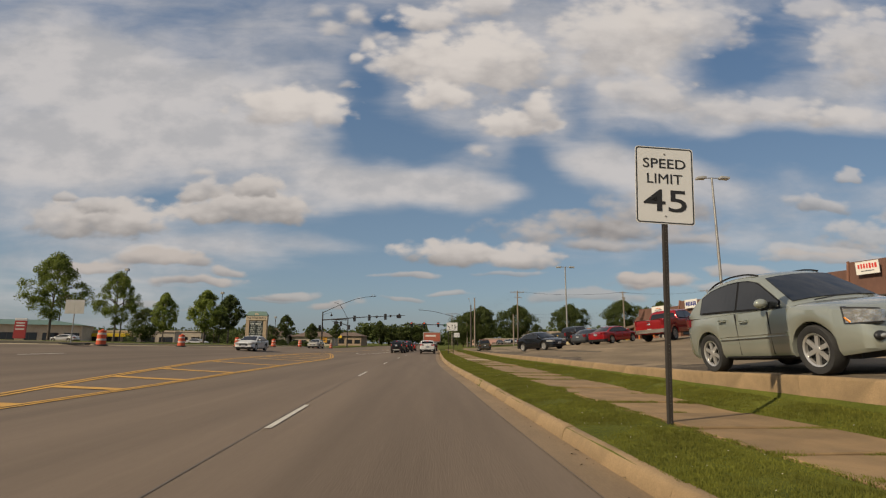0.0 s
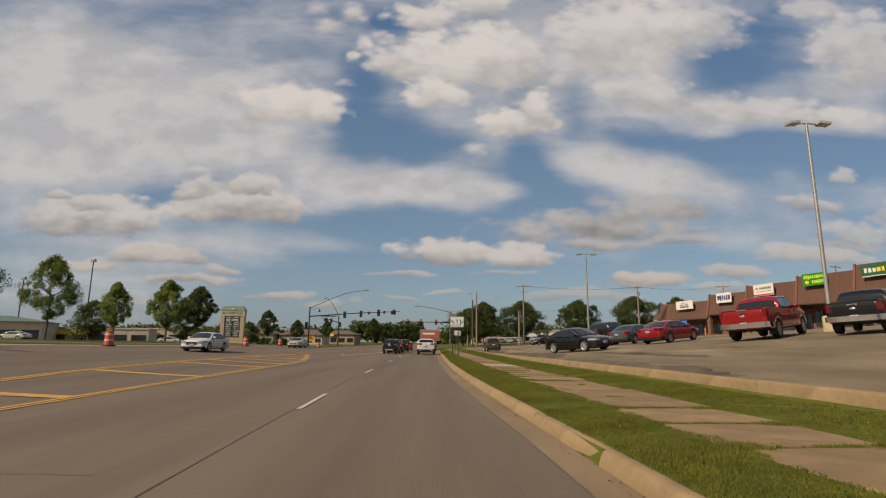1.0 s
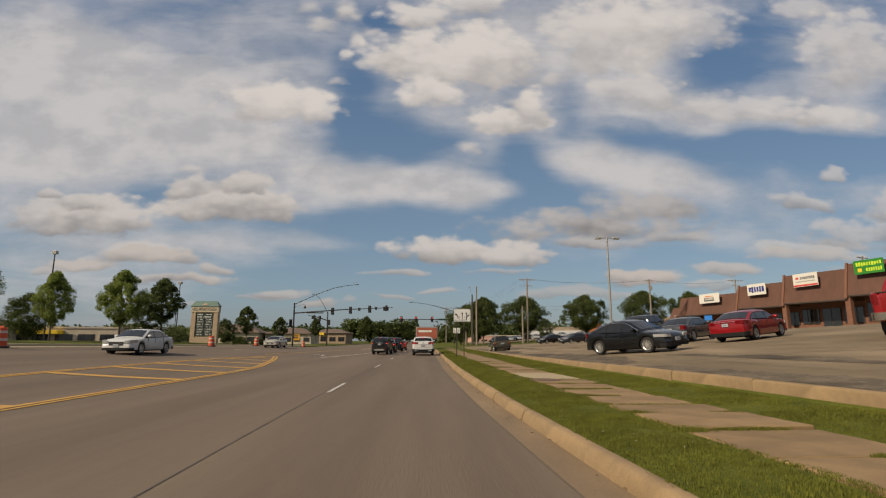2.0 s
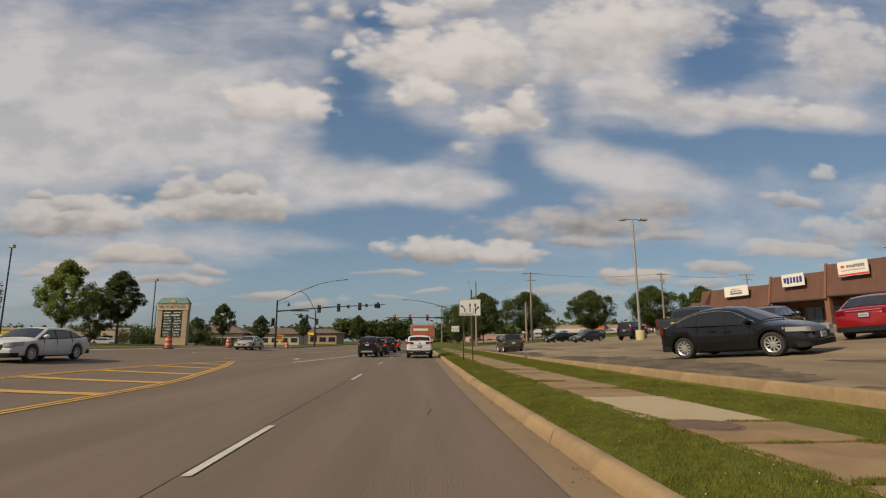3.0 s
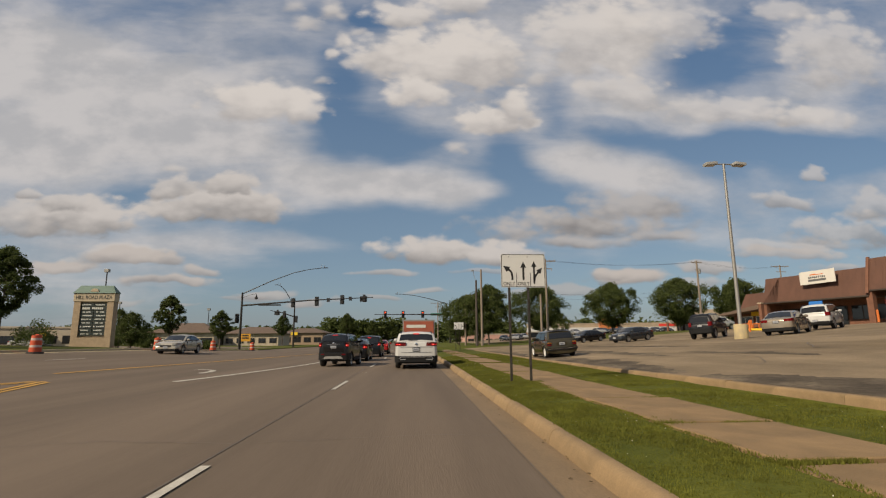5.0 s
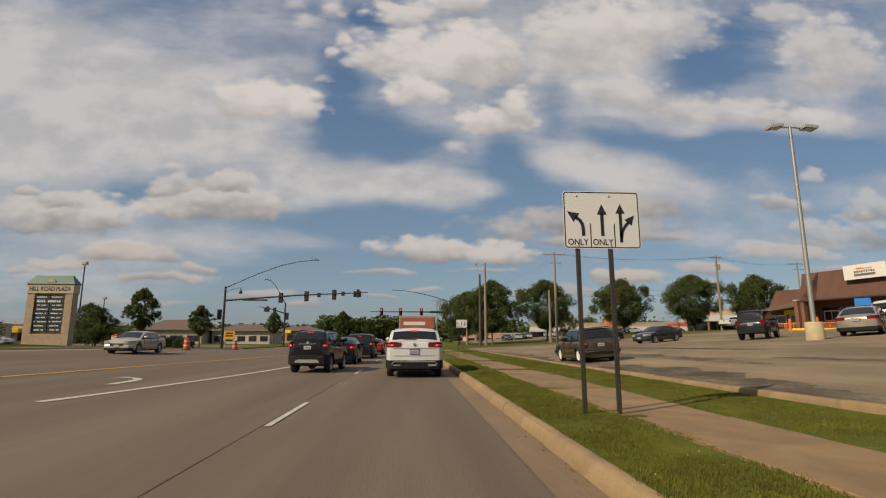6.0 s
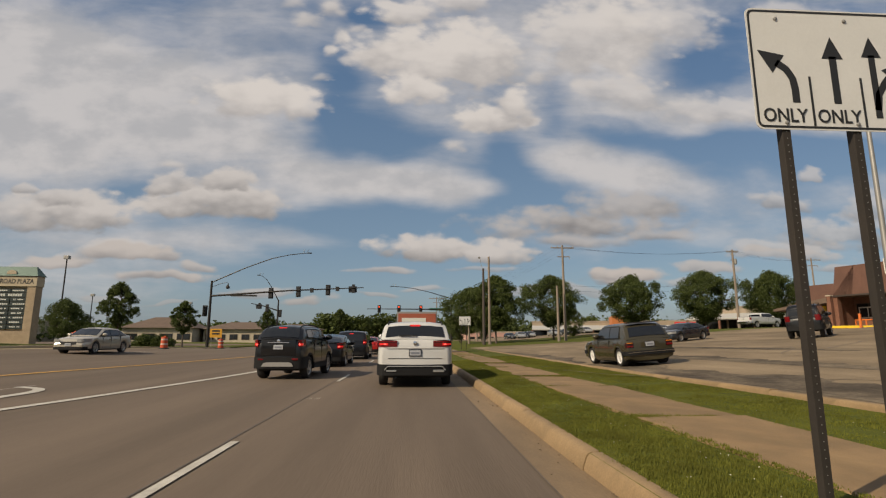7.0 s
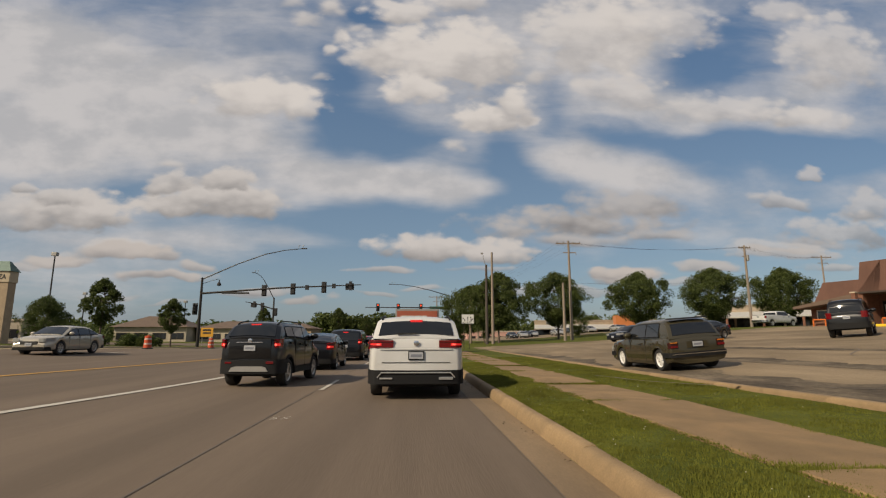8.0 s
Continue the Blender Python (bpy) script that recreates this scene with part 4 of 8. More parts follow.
def vehicle(name, label, category, shape, colour, m, pillars, spokes=7, rim=None, lit=False, cladding=False, rails=False, rear_lamp=None, front_lamp=None,
            plate_z=0.62, plate_back=True, plate_front=False, grille=None, bumper="body", glass_rear=True, tail_badge=False, wide_tyre=0.23, exhaust=False, garnish=None, group="", glow_width=0.15, bumper_height=0.25, tailgate=None, lens=None, badge=None):
    """One car, van or pickup with its panels, glass, lamps and wheels."""
    s = shape
    car = thing(name, label, category, m, group)
    rim = rim or ALLOY
    part("body", s.body(), colour, car, smooth=35)
    part("cabin", s.house(), colour, car, smooth=35)
    part("windscreen", s.screen(True), TINT, car, "dark tinted glass", smooth=30)
    if glass_rear:
        part("rear_window", s.screen(False), TINT, car, "dark tinted glass", smooth=30)
    for side in (1, -1):
        part("window_trim", s.pane(pillars[0], pillars[-1], side, 0.025, 0.075, 0.006), TRIM_BLACK, car, "black window surround")
        for xa, xb in zip(pillars, pillars[1:]):
            part("side_window", s.pane(xa + 0.03, xb - 0.03, side, 0.05, 0.10, 0.014), TINT, car, "dark tinted glass")
        # door seams, handles, mirrors
        for xa in pillars[1:-1] + (pillars[-1] - 0.28,):
            x = xa - s.L / 2
            y = s.half(xa)
            z0, z1 = s.z_low(xa) + 0.06, s.z_belt(xa) - 0.02
            part("door_seam", boxed(x - 0.003, x + 0.003, side * (y - 0.03), side * (y + 0.002), z0, z1), UNDER, car)
        for xa in pillars[1:]:
            x, y = xa - 0.42 - s.L / 2 if xa != pillars[-1] else xa - 0.95 - s.L / 2, s.half(xa)
            zb = s.z_belt(xa) - 0.13
            if s.axles[0] + s.r < x + s.L / 2 + 0.3:
                part("door_handle", boxed(x - 0.1, x + 0.1, side * (y - 0.03), side * (y + 0.026), zb - 0.016, zb + 0.016, 0.008), colour, car)
        xm = pillars[-1] - 0.30
        ym = s.half(xm) - 0.03
        zm = s.z_belt(xm) + 0.10
        mirror = part("mirror", egg(xm - s.L / 2, side * (ym + 0.075), zm + 0.03, 0.085, 0.13, 0.09), colour, car, smooth=60)
        part("mirror_foot", boxed(xm - 0.03 - s.L / 2, xm + 0.03 - s.L / 2, side * (ym - 0.05), side * (ym + 0.05), zm - 0.07, zm - 0.01, 0.012), BLACK_PLASTIC, mirror, "black mirror foot")
        if rear_lamp:
            y_in, back, z0, z1, outline = rear_lamp
            part("tail_lamp", s.wrap(False, side, y_in, back, z0, z1, outline=outline), lens or LAMP_RED, car, "red tail lamp")
            if lit:
                zc, zh = lerp(z0, z1, 0.42), (z1 - z0) * 0.20
                y_glow = max(y_in + 0.02, s.half(0) - glow_width)
                lit_lens = part("brake_light", s.wrap(False, side, y_glow, min(back, 0.06), zc - zh, zc + zh, proud=0.020, thick=0.03, outline=(0.02, -0.012)), LAMP_LIT, car, "lit red brake light")
                part("bulb_glow", egg(-s.L / 2 - 0.018, side * lerp(y_glow, s.half(0), 0.55), zc, 0.008, glow_width * 0.32, zh * 0.55), LAMP_CORE, lit_lens, "glowing bulb behind the lens", smooth=60)
                part("lens_rib", s.wrap(False, side, y_in + 0.01, min(back, 0.12), lerp(z0, z1, 0.70), lerp(z0, z1, 0.76), proud=0.018, thick=0.03, outline=outline), LAMP_SMOKED, car, "dark rib in the lamp")
        if front_lamp:
            y_in, back, z0, z1, outline = front_lamp
            part("headlamp", s.wrap(True, side, y_in, back, z0, z1, outline=outline), LAMP_CLEAR, car, "clear headlamp")
        for x in s.axles:
            wheel(car, x - s.L / 2, side * (s.W / 2 - wide_tyre / 2 - 0.015), s.r, wide_tyre, spokes, rim, side)
        if cladding:
            for c in s.axles:
                bm = bmesh.new()
                R0, R1 = s.r * 1.15, s.r * 1.15 + 0.055
                pts = [(c, a) for a in [math.pi * k / 12 for k in range(13)]]
                rows = []
                for _, a in pts:
                    row = []
                    for R in (R0, R1):
                        x = clamp(c + R * math.cos(a), 0.01, s.L - 0.01)
                        row.append(bm.verts.new((x - s.L / 2, side * (s.half(x) + 0.012), s.r + R * math.sin(a))))
                    for R in (R1, R0):
                        x = clamp(c + R * math.cos(a), 0.01, s.L - 0.01)
                        row.append(bm.verts.new((x - s.L / 2, side * (s.half(x) - 0.04), s.r + R * math.sin(a))))
                    rows.append(row)
                for a, b in zip(rows, rows[1:]):
                    for i in range(4):
                        bm.faces.new((a[i], a[(i + 1) % 4], b[(i + 1) % 4], b[i]))
                bmesh.ops.recalc_face_normals(bm, faces=bm.faces[:])
                part("arch_trim", bm, TRIM_BLACK, car, "black plastic arch trim", smooth=40)
            xa, xb = s.axles[0] + s.r * 1.2, s.axles[1] - s.r * 1.2
            part("sill_trim", boxed(xa - s.L / 2, xb - s.L / 2, side * (s.W / 2 - 0.06), side * (s.W / 2 + 0.012), s.sill - 0.01, s.sill + 0.15, 0.02), TRIM_BLACK, car, "black plastic sill trim")
        if rails:
            xa, xb = s.cabin[1][0] + 0.05, s.cabin[-2][0] - 0.1
            ys = s.y_side(s.H, (xa + xb) / 2) - 0.05
            pts = [(lerp(xa, xb, k / 14) - s.L / 2, side * ys, s.z_roof(lerp(xa, xb, k / 14)) + 0.055 * math.sin(math.pi * clamp(k / 14, 0.02, 0.98)) ** 0.35) for k in range(15)]
            part("roof_rail", tube(bmesh.new(), pts, 0.018, 6), TRIM_BLACK, car, "black roof rail", smooth=40)
    if lit:
        xr, zr = s.cabin[1][0], s.z_roof(s.cabin[1][0])
        part("high_brake_light", boxed(xr - 0.06 - s.L / 2, xr + 0.04 - s.L / 2, -0.13, 0.13, zr - 0.02 + s.crown - 0.03, zr + s.crown + 0.004, 0.006), LAMP_LIT, car, "lit red brake light")
    low = s.sill + 0.04
    if bumper == "black":
        part("rear_bumper", s.wrap(False, 0, 0.0, 0.5, low - 0.02, low + bumper_height, proud=0.016, outline=(0.0, 0.03)), TRIM_BLACK, car, "black plastic bumper", smooth=40)
        part("front_bumper", s.wrap(True, 0, 0.0, 0.5, low, low + 0.22, proud=0.016), TRIM_BLACK, car, "black plastic bumper", smooth=40)
    elif bumper == "slim":
        for end in (False, True):
            part("front_bumper" if end else "rear_bumper", s.wrap(end, 0, 0.0, 0.32, low + 0.16, low + 0.29, proud=0.045, thick=0.07), TRIM_BLACK, car, "slim black bumper", smooth=40)
    elif bumper == "chrome":
        part("rear_bumper", s.wrap(False, 0, 0.0, 0.22, low + 0.05, low + 0.28, proud=0.09, thick=0.12), CHROME, car, "chrome step bumper", smooth=40)
        part("front_bumper", s.wrap(True, 0, 0.0, 0.4, low, low + 0.26, proud=0.03), CHROME, car, "chrome bumper", smooth=40)
    elif bumper == "body":
        part("rear_bumper", s.wrap(False, 0, 0.0, 0.42, low - 0.02, low + 0.16, proud=0.010), TRIM_BLACK, car, "dark lower bumper", smooth=40)
        part("front_bumper", s.wrap(True, 0, 0.0, 0.3, low - 0.04, low + 0.10, proud=0.010), TRIM_BLACK, car, "dark lower bumper", smooth=40)
    if plate_back:
        part("plate_frame", boxed(-s.L / 2 - 0.026, -s.L / 2 - 0.004, -0.165, 0.165, plate_z - 0.088, plate_z + 0.088, 0.01), TRIM_BLACK, car, "black plate frame")
        pl = part("number_plate", boxed(-s.L / 2 - 0.032, -s.L / 2 - 0.02, -0.145, 0.145, plate_z - 0.066, plate_z + 0.068, 0.004), PLATE, car, "grey number plate with a dark bar")
        part("plate_mark", boxed(-s.L / 2 - 0.036, -s.L / 2 - 0.03, -0.11, 0.11, plate_z - 0.03, plate_z + 0.025), INK_PLATE, pl)
    if tailgate:
        z0, z1, yw = tailgate
        part("tailgate", boxed(-s.L / 2 - 0.014, -s.L / 2 + 0.05, -yw, yw, z0, z1, 0.03), colour, car, smooth=40)
    if s.bed:
        gate = part("tailgate", boxed(-s.L / 2 - 0.018, -s.L / 2 + 0.05, -0.74, 0.74, s.sill + 0.36, 1.34, 0.02), colour, car, smooth=40)
        part("tailgate_handle", boxed(-s.L / 2 - 0.036, -s.L / 2 - 0.012, -0.12, 0.12, 1.20, 1.26, 0.01), BLACK_PLASTIC, gate, "black tailgate handle")
        part("badge", egg(-s.L / 2 - 0.018, 0, 1.08, 0.014, 0.12, 0.05), badge or CHROME, gate, "bright oval badge" if not badge else "gold badge", smooth=60)
        part("bed_cap", boxed(-s.L / 2 - 0.01, -s.L / 2 + 0.07, -0.80, 0.80, 1.345, 1.375, 0.012), TRIM_BLACK, car, "black tailgate cap")
        for side in (1, -1):
            part("mud_flap", boxed(s.axles[0] - s.r - 0.10 - s.L / 2, s.axles[0] - s.r - 0.07 - s.L / 2, side * (s.W / 2 - 0.30), side * (s.W / 2 - 0.03), 0.20, 0.62), RUBBER, car, "black mud flap")
    if plate_front:
        pl = part("number_plate", boxed(s.L / 2 + 0.004, s.L / 2 + 0.034, -0.155, 0.155, 0.42, 0.57, 0.008), PLATE, car, "pale number plate with a dark bar")
        part("plate_mark", boxed(s.L / 2 + 0.03, s.L / 2 + 0.04, -0.10, 0.10, 0.475, 0.515), INK_PLATE, pl)
    if grille:
        z0, z1, yw = grille
        part("grille", boxed(s.L / 2 - 0.05, s.L / 2 + 0.014, -yw, yw, z0, z1, 0.02), BLACK_PLASTIC, car, "black grille")
    if garnish:
        z0, z1, yw = garnish
        part("chrome_strip", boxed(-s.L / 2 - 0.03, -s.L / 2 - 0.004, -yw, yw, z0, z1, 0.01), CHROME, car, "chrome tailgate strip")
    if tail_badge:
        part("badge", lathe(bmesh.new(), [(0.055, 0.0), (0.055, 0.02), (0.02, 0.025)], 14), CHROME, car, "round chrome badge").matrix_basis = Matrix.Translation((-s.L / 2 - 0.004, 0, tail_badge)) @ Matrix.Rotation(-math.pi / 2, 4, "Y")
    if exhaust:
        for side in (1, -1):
            part("exhaust_trim", boxed(-s.L / 2 - 0.035, -s.L / 2 - 0.01, side * 0.48, side * 0.74, low + 0.075, low + 0.11, 0.012), ALLOY, car, "silver exhaust trim")
    part("underbody", boxed(-s.L / 2 + 0.35, s.L / 2 - 0.35, -s.W / 2 + 0.22, s.W / 2 - 0.22, s.sill - 0.06, s.sill + 0.1), UNDER, car)
    return car


def at(x, y, heading, lean=True, z=None):
    """Where a vehicle stands: heading in degrees from +x. In the lot it leans with the slope."""
    flat = z is not None
    if z is None:
        z = lot_z(x, y)
    m = Matrix.Translation((x, y, z)) @ Matrix.Rotation(radians(heading), 4, "Z")
    if lean and not flat:
        h = radians(heading)
        gx, gy = (lot_z(x + 1, y) - lot_z(x - 1, y)) / 2, (lot_z(x, y + 1.3) - lot_z(x, y - 1.3)) / 2.6
        ahead, left = gx * math.cos(h) + gy * math.sin(h), -gx * math.sin(h) + gy * math.cos(h)
        m = m @ Matrix.Rotation(-math.atan(ahead), 4, "Y") @ Matrix.Rotation(math.atan(left), 4, "X")
    return m


# ---- the vehicles themselves ----
def sedan(L=4.7, W=1.83, H=1.43, r=0.33):
    k = L / 4.7
    q = lambda pts: [(a * k, b) for a, b in pts]
    return Shape(L, W, H, r, 2.75 * k, 3.75 * k,
                 q([(0, 0.86), (0.06, 0.97), (0.25, 1.01), (0.85, 1.03), (1.4, 0.97), (3.3, 0.95), (3.55, 0.93), (4.2, 0.85), (4.5, 0.76), (4.64, 0.66), (4.7, 0.56)]),
                 q([(0.5, 1.0), (1.25, H - 0.10), (1.6, H - 0.055), (2.3, H - 0.045), (2.75, H - 0.08), (3.6, 0.93)]),
                 q([(0, 0.99), (1.2, 0.97), (3.6, 0.90)]), sill=0.24, tumble=0.21)


def suv(L=4.7, W=1.86, H=1.68, r=0.36, base=2.72, belt=1.08, rake=0.38, sill=0.32, hood=0.98):
    k = L / 4.7
    q = lambda pts: [(a * k, b) for a, b in pts]
    return Shape(L, W, H, r, base, L - 0.93,
                 q([(0, belt - 0.22), (0.05, belt - 0.04), (0.3, belt), (1.5, belt), (3.4, belt - 0.04), (3.75, hood + 0.02), (4.3, hood - 0.05), (4.55, hood - 0.16), (4.66, hood - 0.3), (4.7, hood - 0.42)]),
                 [(0.07, belt - 0.03), (rake, H - 0.10), (rake + 0.45, H - 0.055), (L * 0.55, H - 0.05), (L * 0.63, H - 0.09), (L * 0.80, hood + 0.03)],
                 q([(0, belt), (1.5, belt), (3.7, belt - 0.09)]), sill=sill, tumble=0.17, tail=0.09)


def pickup(L=5.9, W=2.02, H=1.95, r=0.41):
    return Shape(L, W, H, r, 3.65, L - 0.95,
                 [(0, 1.30), (0.05, 1.38), (1.86, 1.40), (1.96, 1.36), (4.3, 1.30), (4.5, 1.26), (5.45, 1.18), (5.75, 1.08), (5.86, 0.95), (5.9, 0.8)],
                 [(1.94, 1.34), (2.06, H - 0.10), (2.5, H - 0.06), (3.5, H - 0.05), (3.8, H - 0.09), (4.6, 1.27)],
                 [(1.9, 1.36), (4.6, 1.24)], sill=0.46, tumble=0.20, bed=(0.06, 1.88), tail=0.05, crown=0.04)


PAINT_WHITE = paint("white_paint", (0.565, 0.56, 0.54), rough=0.3)
PAINT_BLACK = paint("black_paint", (0.004, 0.004, 0.005), rough=0.35)
PAINT_CHARCOAL = paint("charcoal_metallic_paint", (0.010, 0.011, 0.013), 0.4)
PAINT_GREY = paint("blue_grey_metallic_paint", (0.045, 0.054, 0.064), 0.4)
PAINT_STEEL = paint("steel_grey_metallic_paint", (0.085, 0.09, 0.095), 0.5)
PAINT_RED = paint("deep_red_metallic_paint", (0.30, 0.012, 0.016), 0.3)
PAINT_BRIGHT_RED = paint("bright_red_paint", (0.42, 0.018, 0.014), 0.1)
PAINT_SAGE = paint("pale_sage_metallic_paint", (0.34, 0.36, 0.31), 0.45)
PAINT_SILVER = paint("silver_metallic_paint", (0.50, 0.49, 0.46), 0.5)
PAINT_BEIGE = paint("champagne_metallic_paint", (0.36, 0.30, 0.23), 0.5)
PAINT_CHAMPAGNE = paint("pale_champagne_metallic_paint", (0.52, 0.47, 0.38), 0.35)
PAINT_OLIVE = paint("olive_brown_metallic_paint", (0.068, 0.058, 0.034), 0.35)
DISH = material("polished_dish", (0.85, 0.83, 0.80), 0.3, 0.3)
LAMP_SMOKED = material("smoked_red_lens", (0.035, 0.006, 0.006), 0.2, coat=0.2)

# ahead in the same lane
atlas = vehicle("suv", "large white suv with lit brake lights and black lower bumper", "suv",
                suv(5.04, 1.99, 1.73, 0.38, 2.98, belt=1.27, rake=0.30, sill=0.30, hood=1.08), PAINT_WHITE, at(0.13, 70.5, 90, z=0), (0.55, 1.35, 2.45, 3.85), 10,
                lit=True, cladding=True, rails=True, rear_lamp=(0.47, 0.36, 1.05, 1.20, (0.0, 0.01)), front_lamp=(0.45, 0.4, 0.82, 0.98, None), plate_z=0.89,
                bumper="black", tail_badge=1.14, exhaust=True, glow_width=0.12)
part("skid_trim", boxed(-2.52 - 0.045, -2.52 - 0.012, -0.70, 0.70, 0.535, 0.56, 0.012), ALLOY, atlas, "silver trim line on the bumper")
part("tailgate_crease", boxed(-2.52 - 0.022, -2.52 + 0.01, -0.74, 0.74, 1.0, 1.03, 0.014), PAINT_WHITE, atlas, smooth=40)
for side in (1, -1):
    part("skid_trim", boxed(-0.016, 0.016, -0.07, 0.07, -0.011, 0.011, 0.006), ALLOY, atlas, "silver trim line on the bumper").matrix_basis = Matrix.Translation((-2.548, side * 0.745, 0.505)) @ Matrix.Rotation(side * -0.85, 4, "X")
part("tailgate_seam", boxed(-2.52 - 0.012, -2.52 - 0.002, -0.70, 0.70, 0.745, 0.755), UNDER, atlas)
part("rear_wiper", boxed(-2.49, -2.455, -0.02, 0.42, 1.335, 1.35), BLACK_PLASTIC, atlas)
# the queue in the next lane
encore = vehicle("suv", "small black suv waiting with lit brake lights and silver skid plate", "suv",
                 suv(4.16, 1.62, 1.70, 0.35, 2.50, belt=1.25, rake=0.40, hood=1.02), PAINT_BLACK, at(-3.92, 73.0, 85, z=0), (0.6, 1.25, 2.15, 3.25), 5,
                 lit=True, cladding=True, rails=True, rear_lamp=(0.66, 0.20, 0.98, 1.20, (0.04, 0.03)), front_lamp=(0.4, 0.35, 0.7, 0.86, None), plate_z=0.99,
                 bumper="black", garnish=(1.125, 1.145, 0.34), tail_badge=1.18, tailgate=(0.72, 1.22, 0.55), bumper_height=0.32, glow_width=0.10)
skid = bmesh.new()
plate(skid, [(-0.50, 0.40), (0.50, 0.40), (0.44, 0.50), (0.34, 0.53), (-0.34, 0.53), (-0.44, 0.50)], -0.03, 0.0)
part("skid_plate", skid, STEEL, encore, "silver skid plate").matrix_basis = Matrix.Translation((-2.08 - 0.016, 0, 0)) @ Matrix.Rotation(-math.pi / 2, 4, "Z")
for side in (1, -1):
    part("reflector", boxed(-2.08 - 0.03, -2.08 - 0.005, side * 0.45, side * 0.62, 0.60, 0.645, 0.01), LAMP_RED, encore, "red bumper reflector")
hatch = Shape(4.48, 1.75, 1.47, 0.32, 2.70, 3.55, [(0, 0.82), (0.05, 1.02), (0.4, 1.07), (1.4, 1.0), (3.2, 0.95), (3.9, 0.84), (4.3, 0.7), (4.44, 0.6), (4.48, 0.5)],
              [(0.08, 1.04), (0.75, 1.30), (1.8, 1.42), (2.3, 1.42), (2.6, 1.38), (3.75, 0.90)], [(0, 1.05), (1.5, 1.0), (3.7, 0.9)], sill=0.24)
vehicle("hatchback", "black hatchback waiting in the queue with lit brake lights", "car", hatch, PAINT_BLACK, at(-3.82, 80.3, 90, z=0), (0.9, 1.5, 2.35, 3.3), 7,
        lit=True, rear_lamp=(0.55, 0.28, 0.80, 1.05, (0.0, 0.06)), front_lamp=(0.4, 0.5, 0.6, 0.76, None), plate_z=0.7)
van = Shape(5.05, 1.98, 1.75, 0.35, 3.05, 4.05, [(0, 0.9), (0.05, 1.06), (3.5, 1.02), (4.2, 0.96), (4.85, 0.8), (5.0, 0.65), (5.05, 0.5)],
            [(0.05, 1.02), (0.30, 1.62), (0.8, 1.70), (2.8, 1.70), (3.2, 1.64), (4.35, 0.98)], [(0, 1.06), (3.9, 0.98)], sill=0.26, tumble=0.15)
vehicle("minivan", "black minivan waiting in the queue with lit brake lights", "van", van, PAINT_BLACK, at(-3.62, 89.3, 90, z=0), (0.3, 1.3, 2.5, 3.85), 6,
        lit=True, rear_lamp=(0.72, 0.2, 0.9, 1.2, None), front_lamp=(0.5, 0.4, 0.65, 0.82, None), plate_z=0.8)
vehicle("sedan", "red sedan at the head of the queue with lit brake lights", "car", sedan(), PAINT_BRIGHT_RED, at(-3.4, 99.0, 90, z=0), (0.75, 1.45, 2.35, 3.4), 6,
        lit=True, rear_lamp=(0.5, 0.3, 0.78, 0.95, None), front_lamp=(0.45, 0.4, 0.6, 0.74, None))
# oncoming side
vehicle("sedan", "white sedan on the far side of the road", "car", sedan(4.95, 1.86, 1.48, 0.35), PAINT_WHITE, at(-17.0, 52.5, -90, z=road_z(-17.0, 52.5)), (0.75, 1.5, 2.5, 3.6), 9,
        rear_lamp=(0.5, 0.3, 0.78, 0.95, None), front_lamp=(0.45, 0.5, 0.62, 0.78, (0.04, 0.05)), grille=(0.5, 0.72, 0.4), plate_front=True)
vehicle("sedan", "silver sedan on the far side of the road", "car", sedan(4.8, 1.82, 1.46, 0.33), PAINT_CHAMPAGNE, at(-18.3, 86.0, -90, z=road_z(-18.3, 86.0)), (0.75, 1.45, 2.4, 3.5), 7,
        rear_lamp=(0.5, 0.3, 0.78, 0.95, None), front_lamp=(0.45, 0.5, 0.62, 0.78, (0.04, 0.05)), grille=(0.5, 0.66, 0.4), plate_front=True)
# parking lot
SPACE = 40
lexus_shape = Shape(4.80, 1.93, 1.88, 0.40, 2.88, 3.83, [(0, 0.92), (0.05, 1.08), (0.3, 1.17), (1.5, 1.18), (3.1, 1.16), (3.55, 1.15), (4.05, 1.09), (4.42, 1.01), (4.64, 0.90), (4.76, 0.74), (4.8, 0.60)],
                    [(0.13, 1.16), (0.55, 1.58), (1.0, 1.78), (1.6, 1.855), (2.15, 1.845), (2.55, 1.775), (3.47, 1.15)], [(0, 1.24), (1.5, 1.19), (3.6, 1.09)], sill=0.30, tumble=0.24, tail=0.14, nose=0.22, corner=0.16)
lexus = vehicle("suv", "pale sage green suv with silver alloy wheels near the lot kerb", "suv", lexus_shape, PAINT_SAGE, at(8.17, 9.82, -86.6), (0.74, 2.0, 3.20), 6,
                rails=True, rear_lamp=(0.55, 0.35, 0.95, 1.15, (0.05, 0.0)), grille=(0.70, 0.90, 0.36), wide_tyre=0.26, bumper=None)
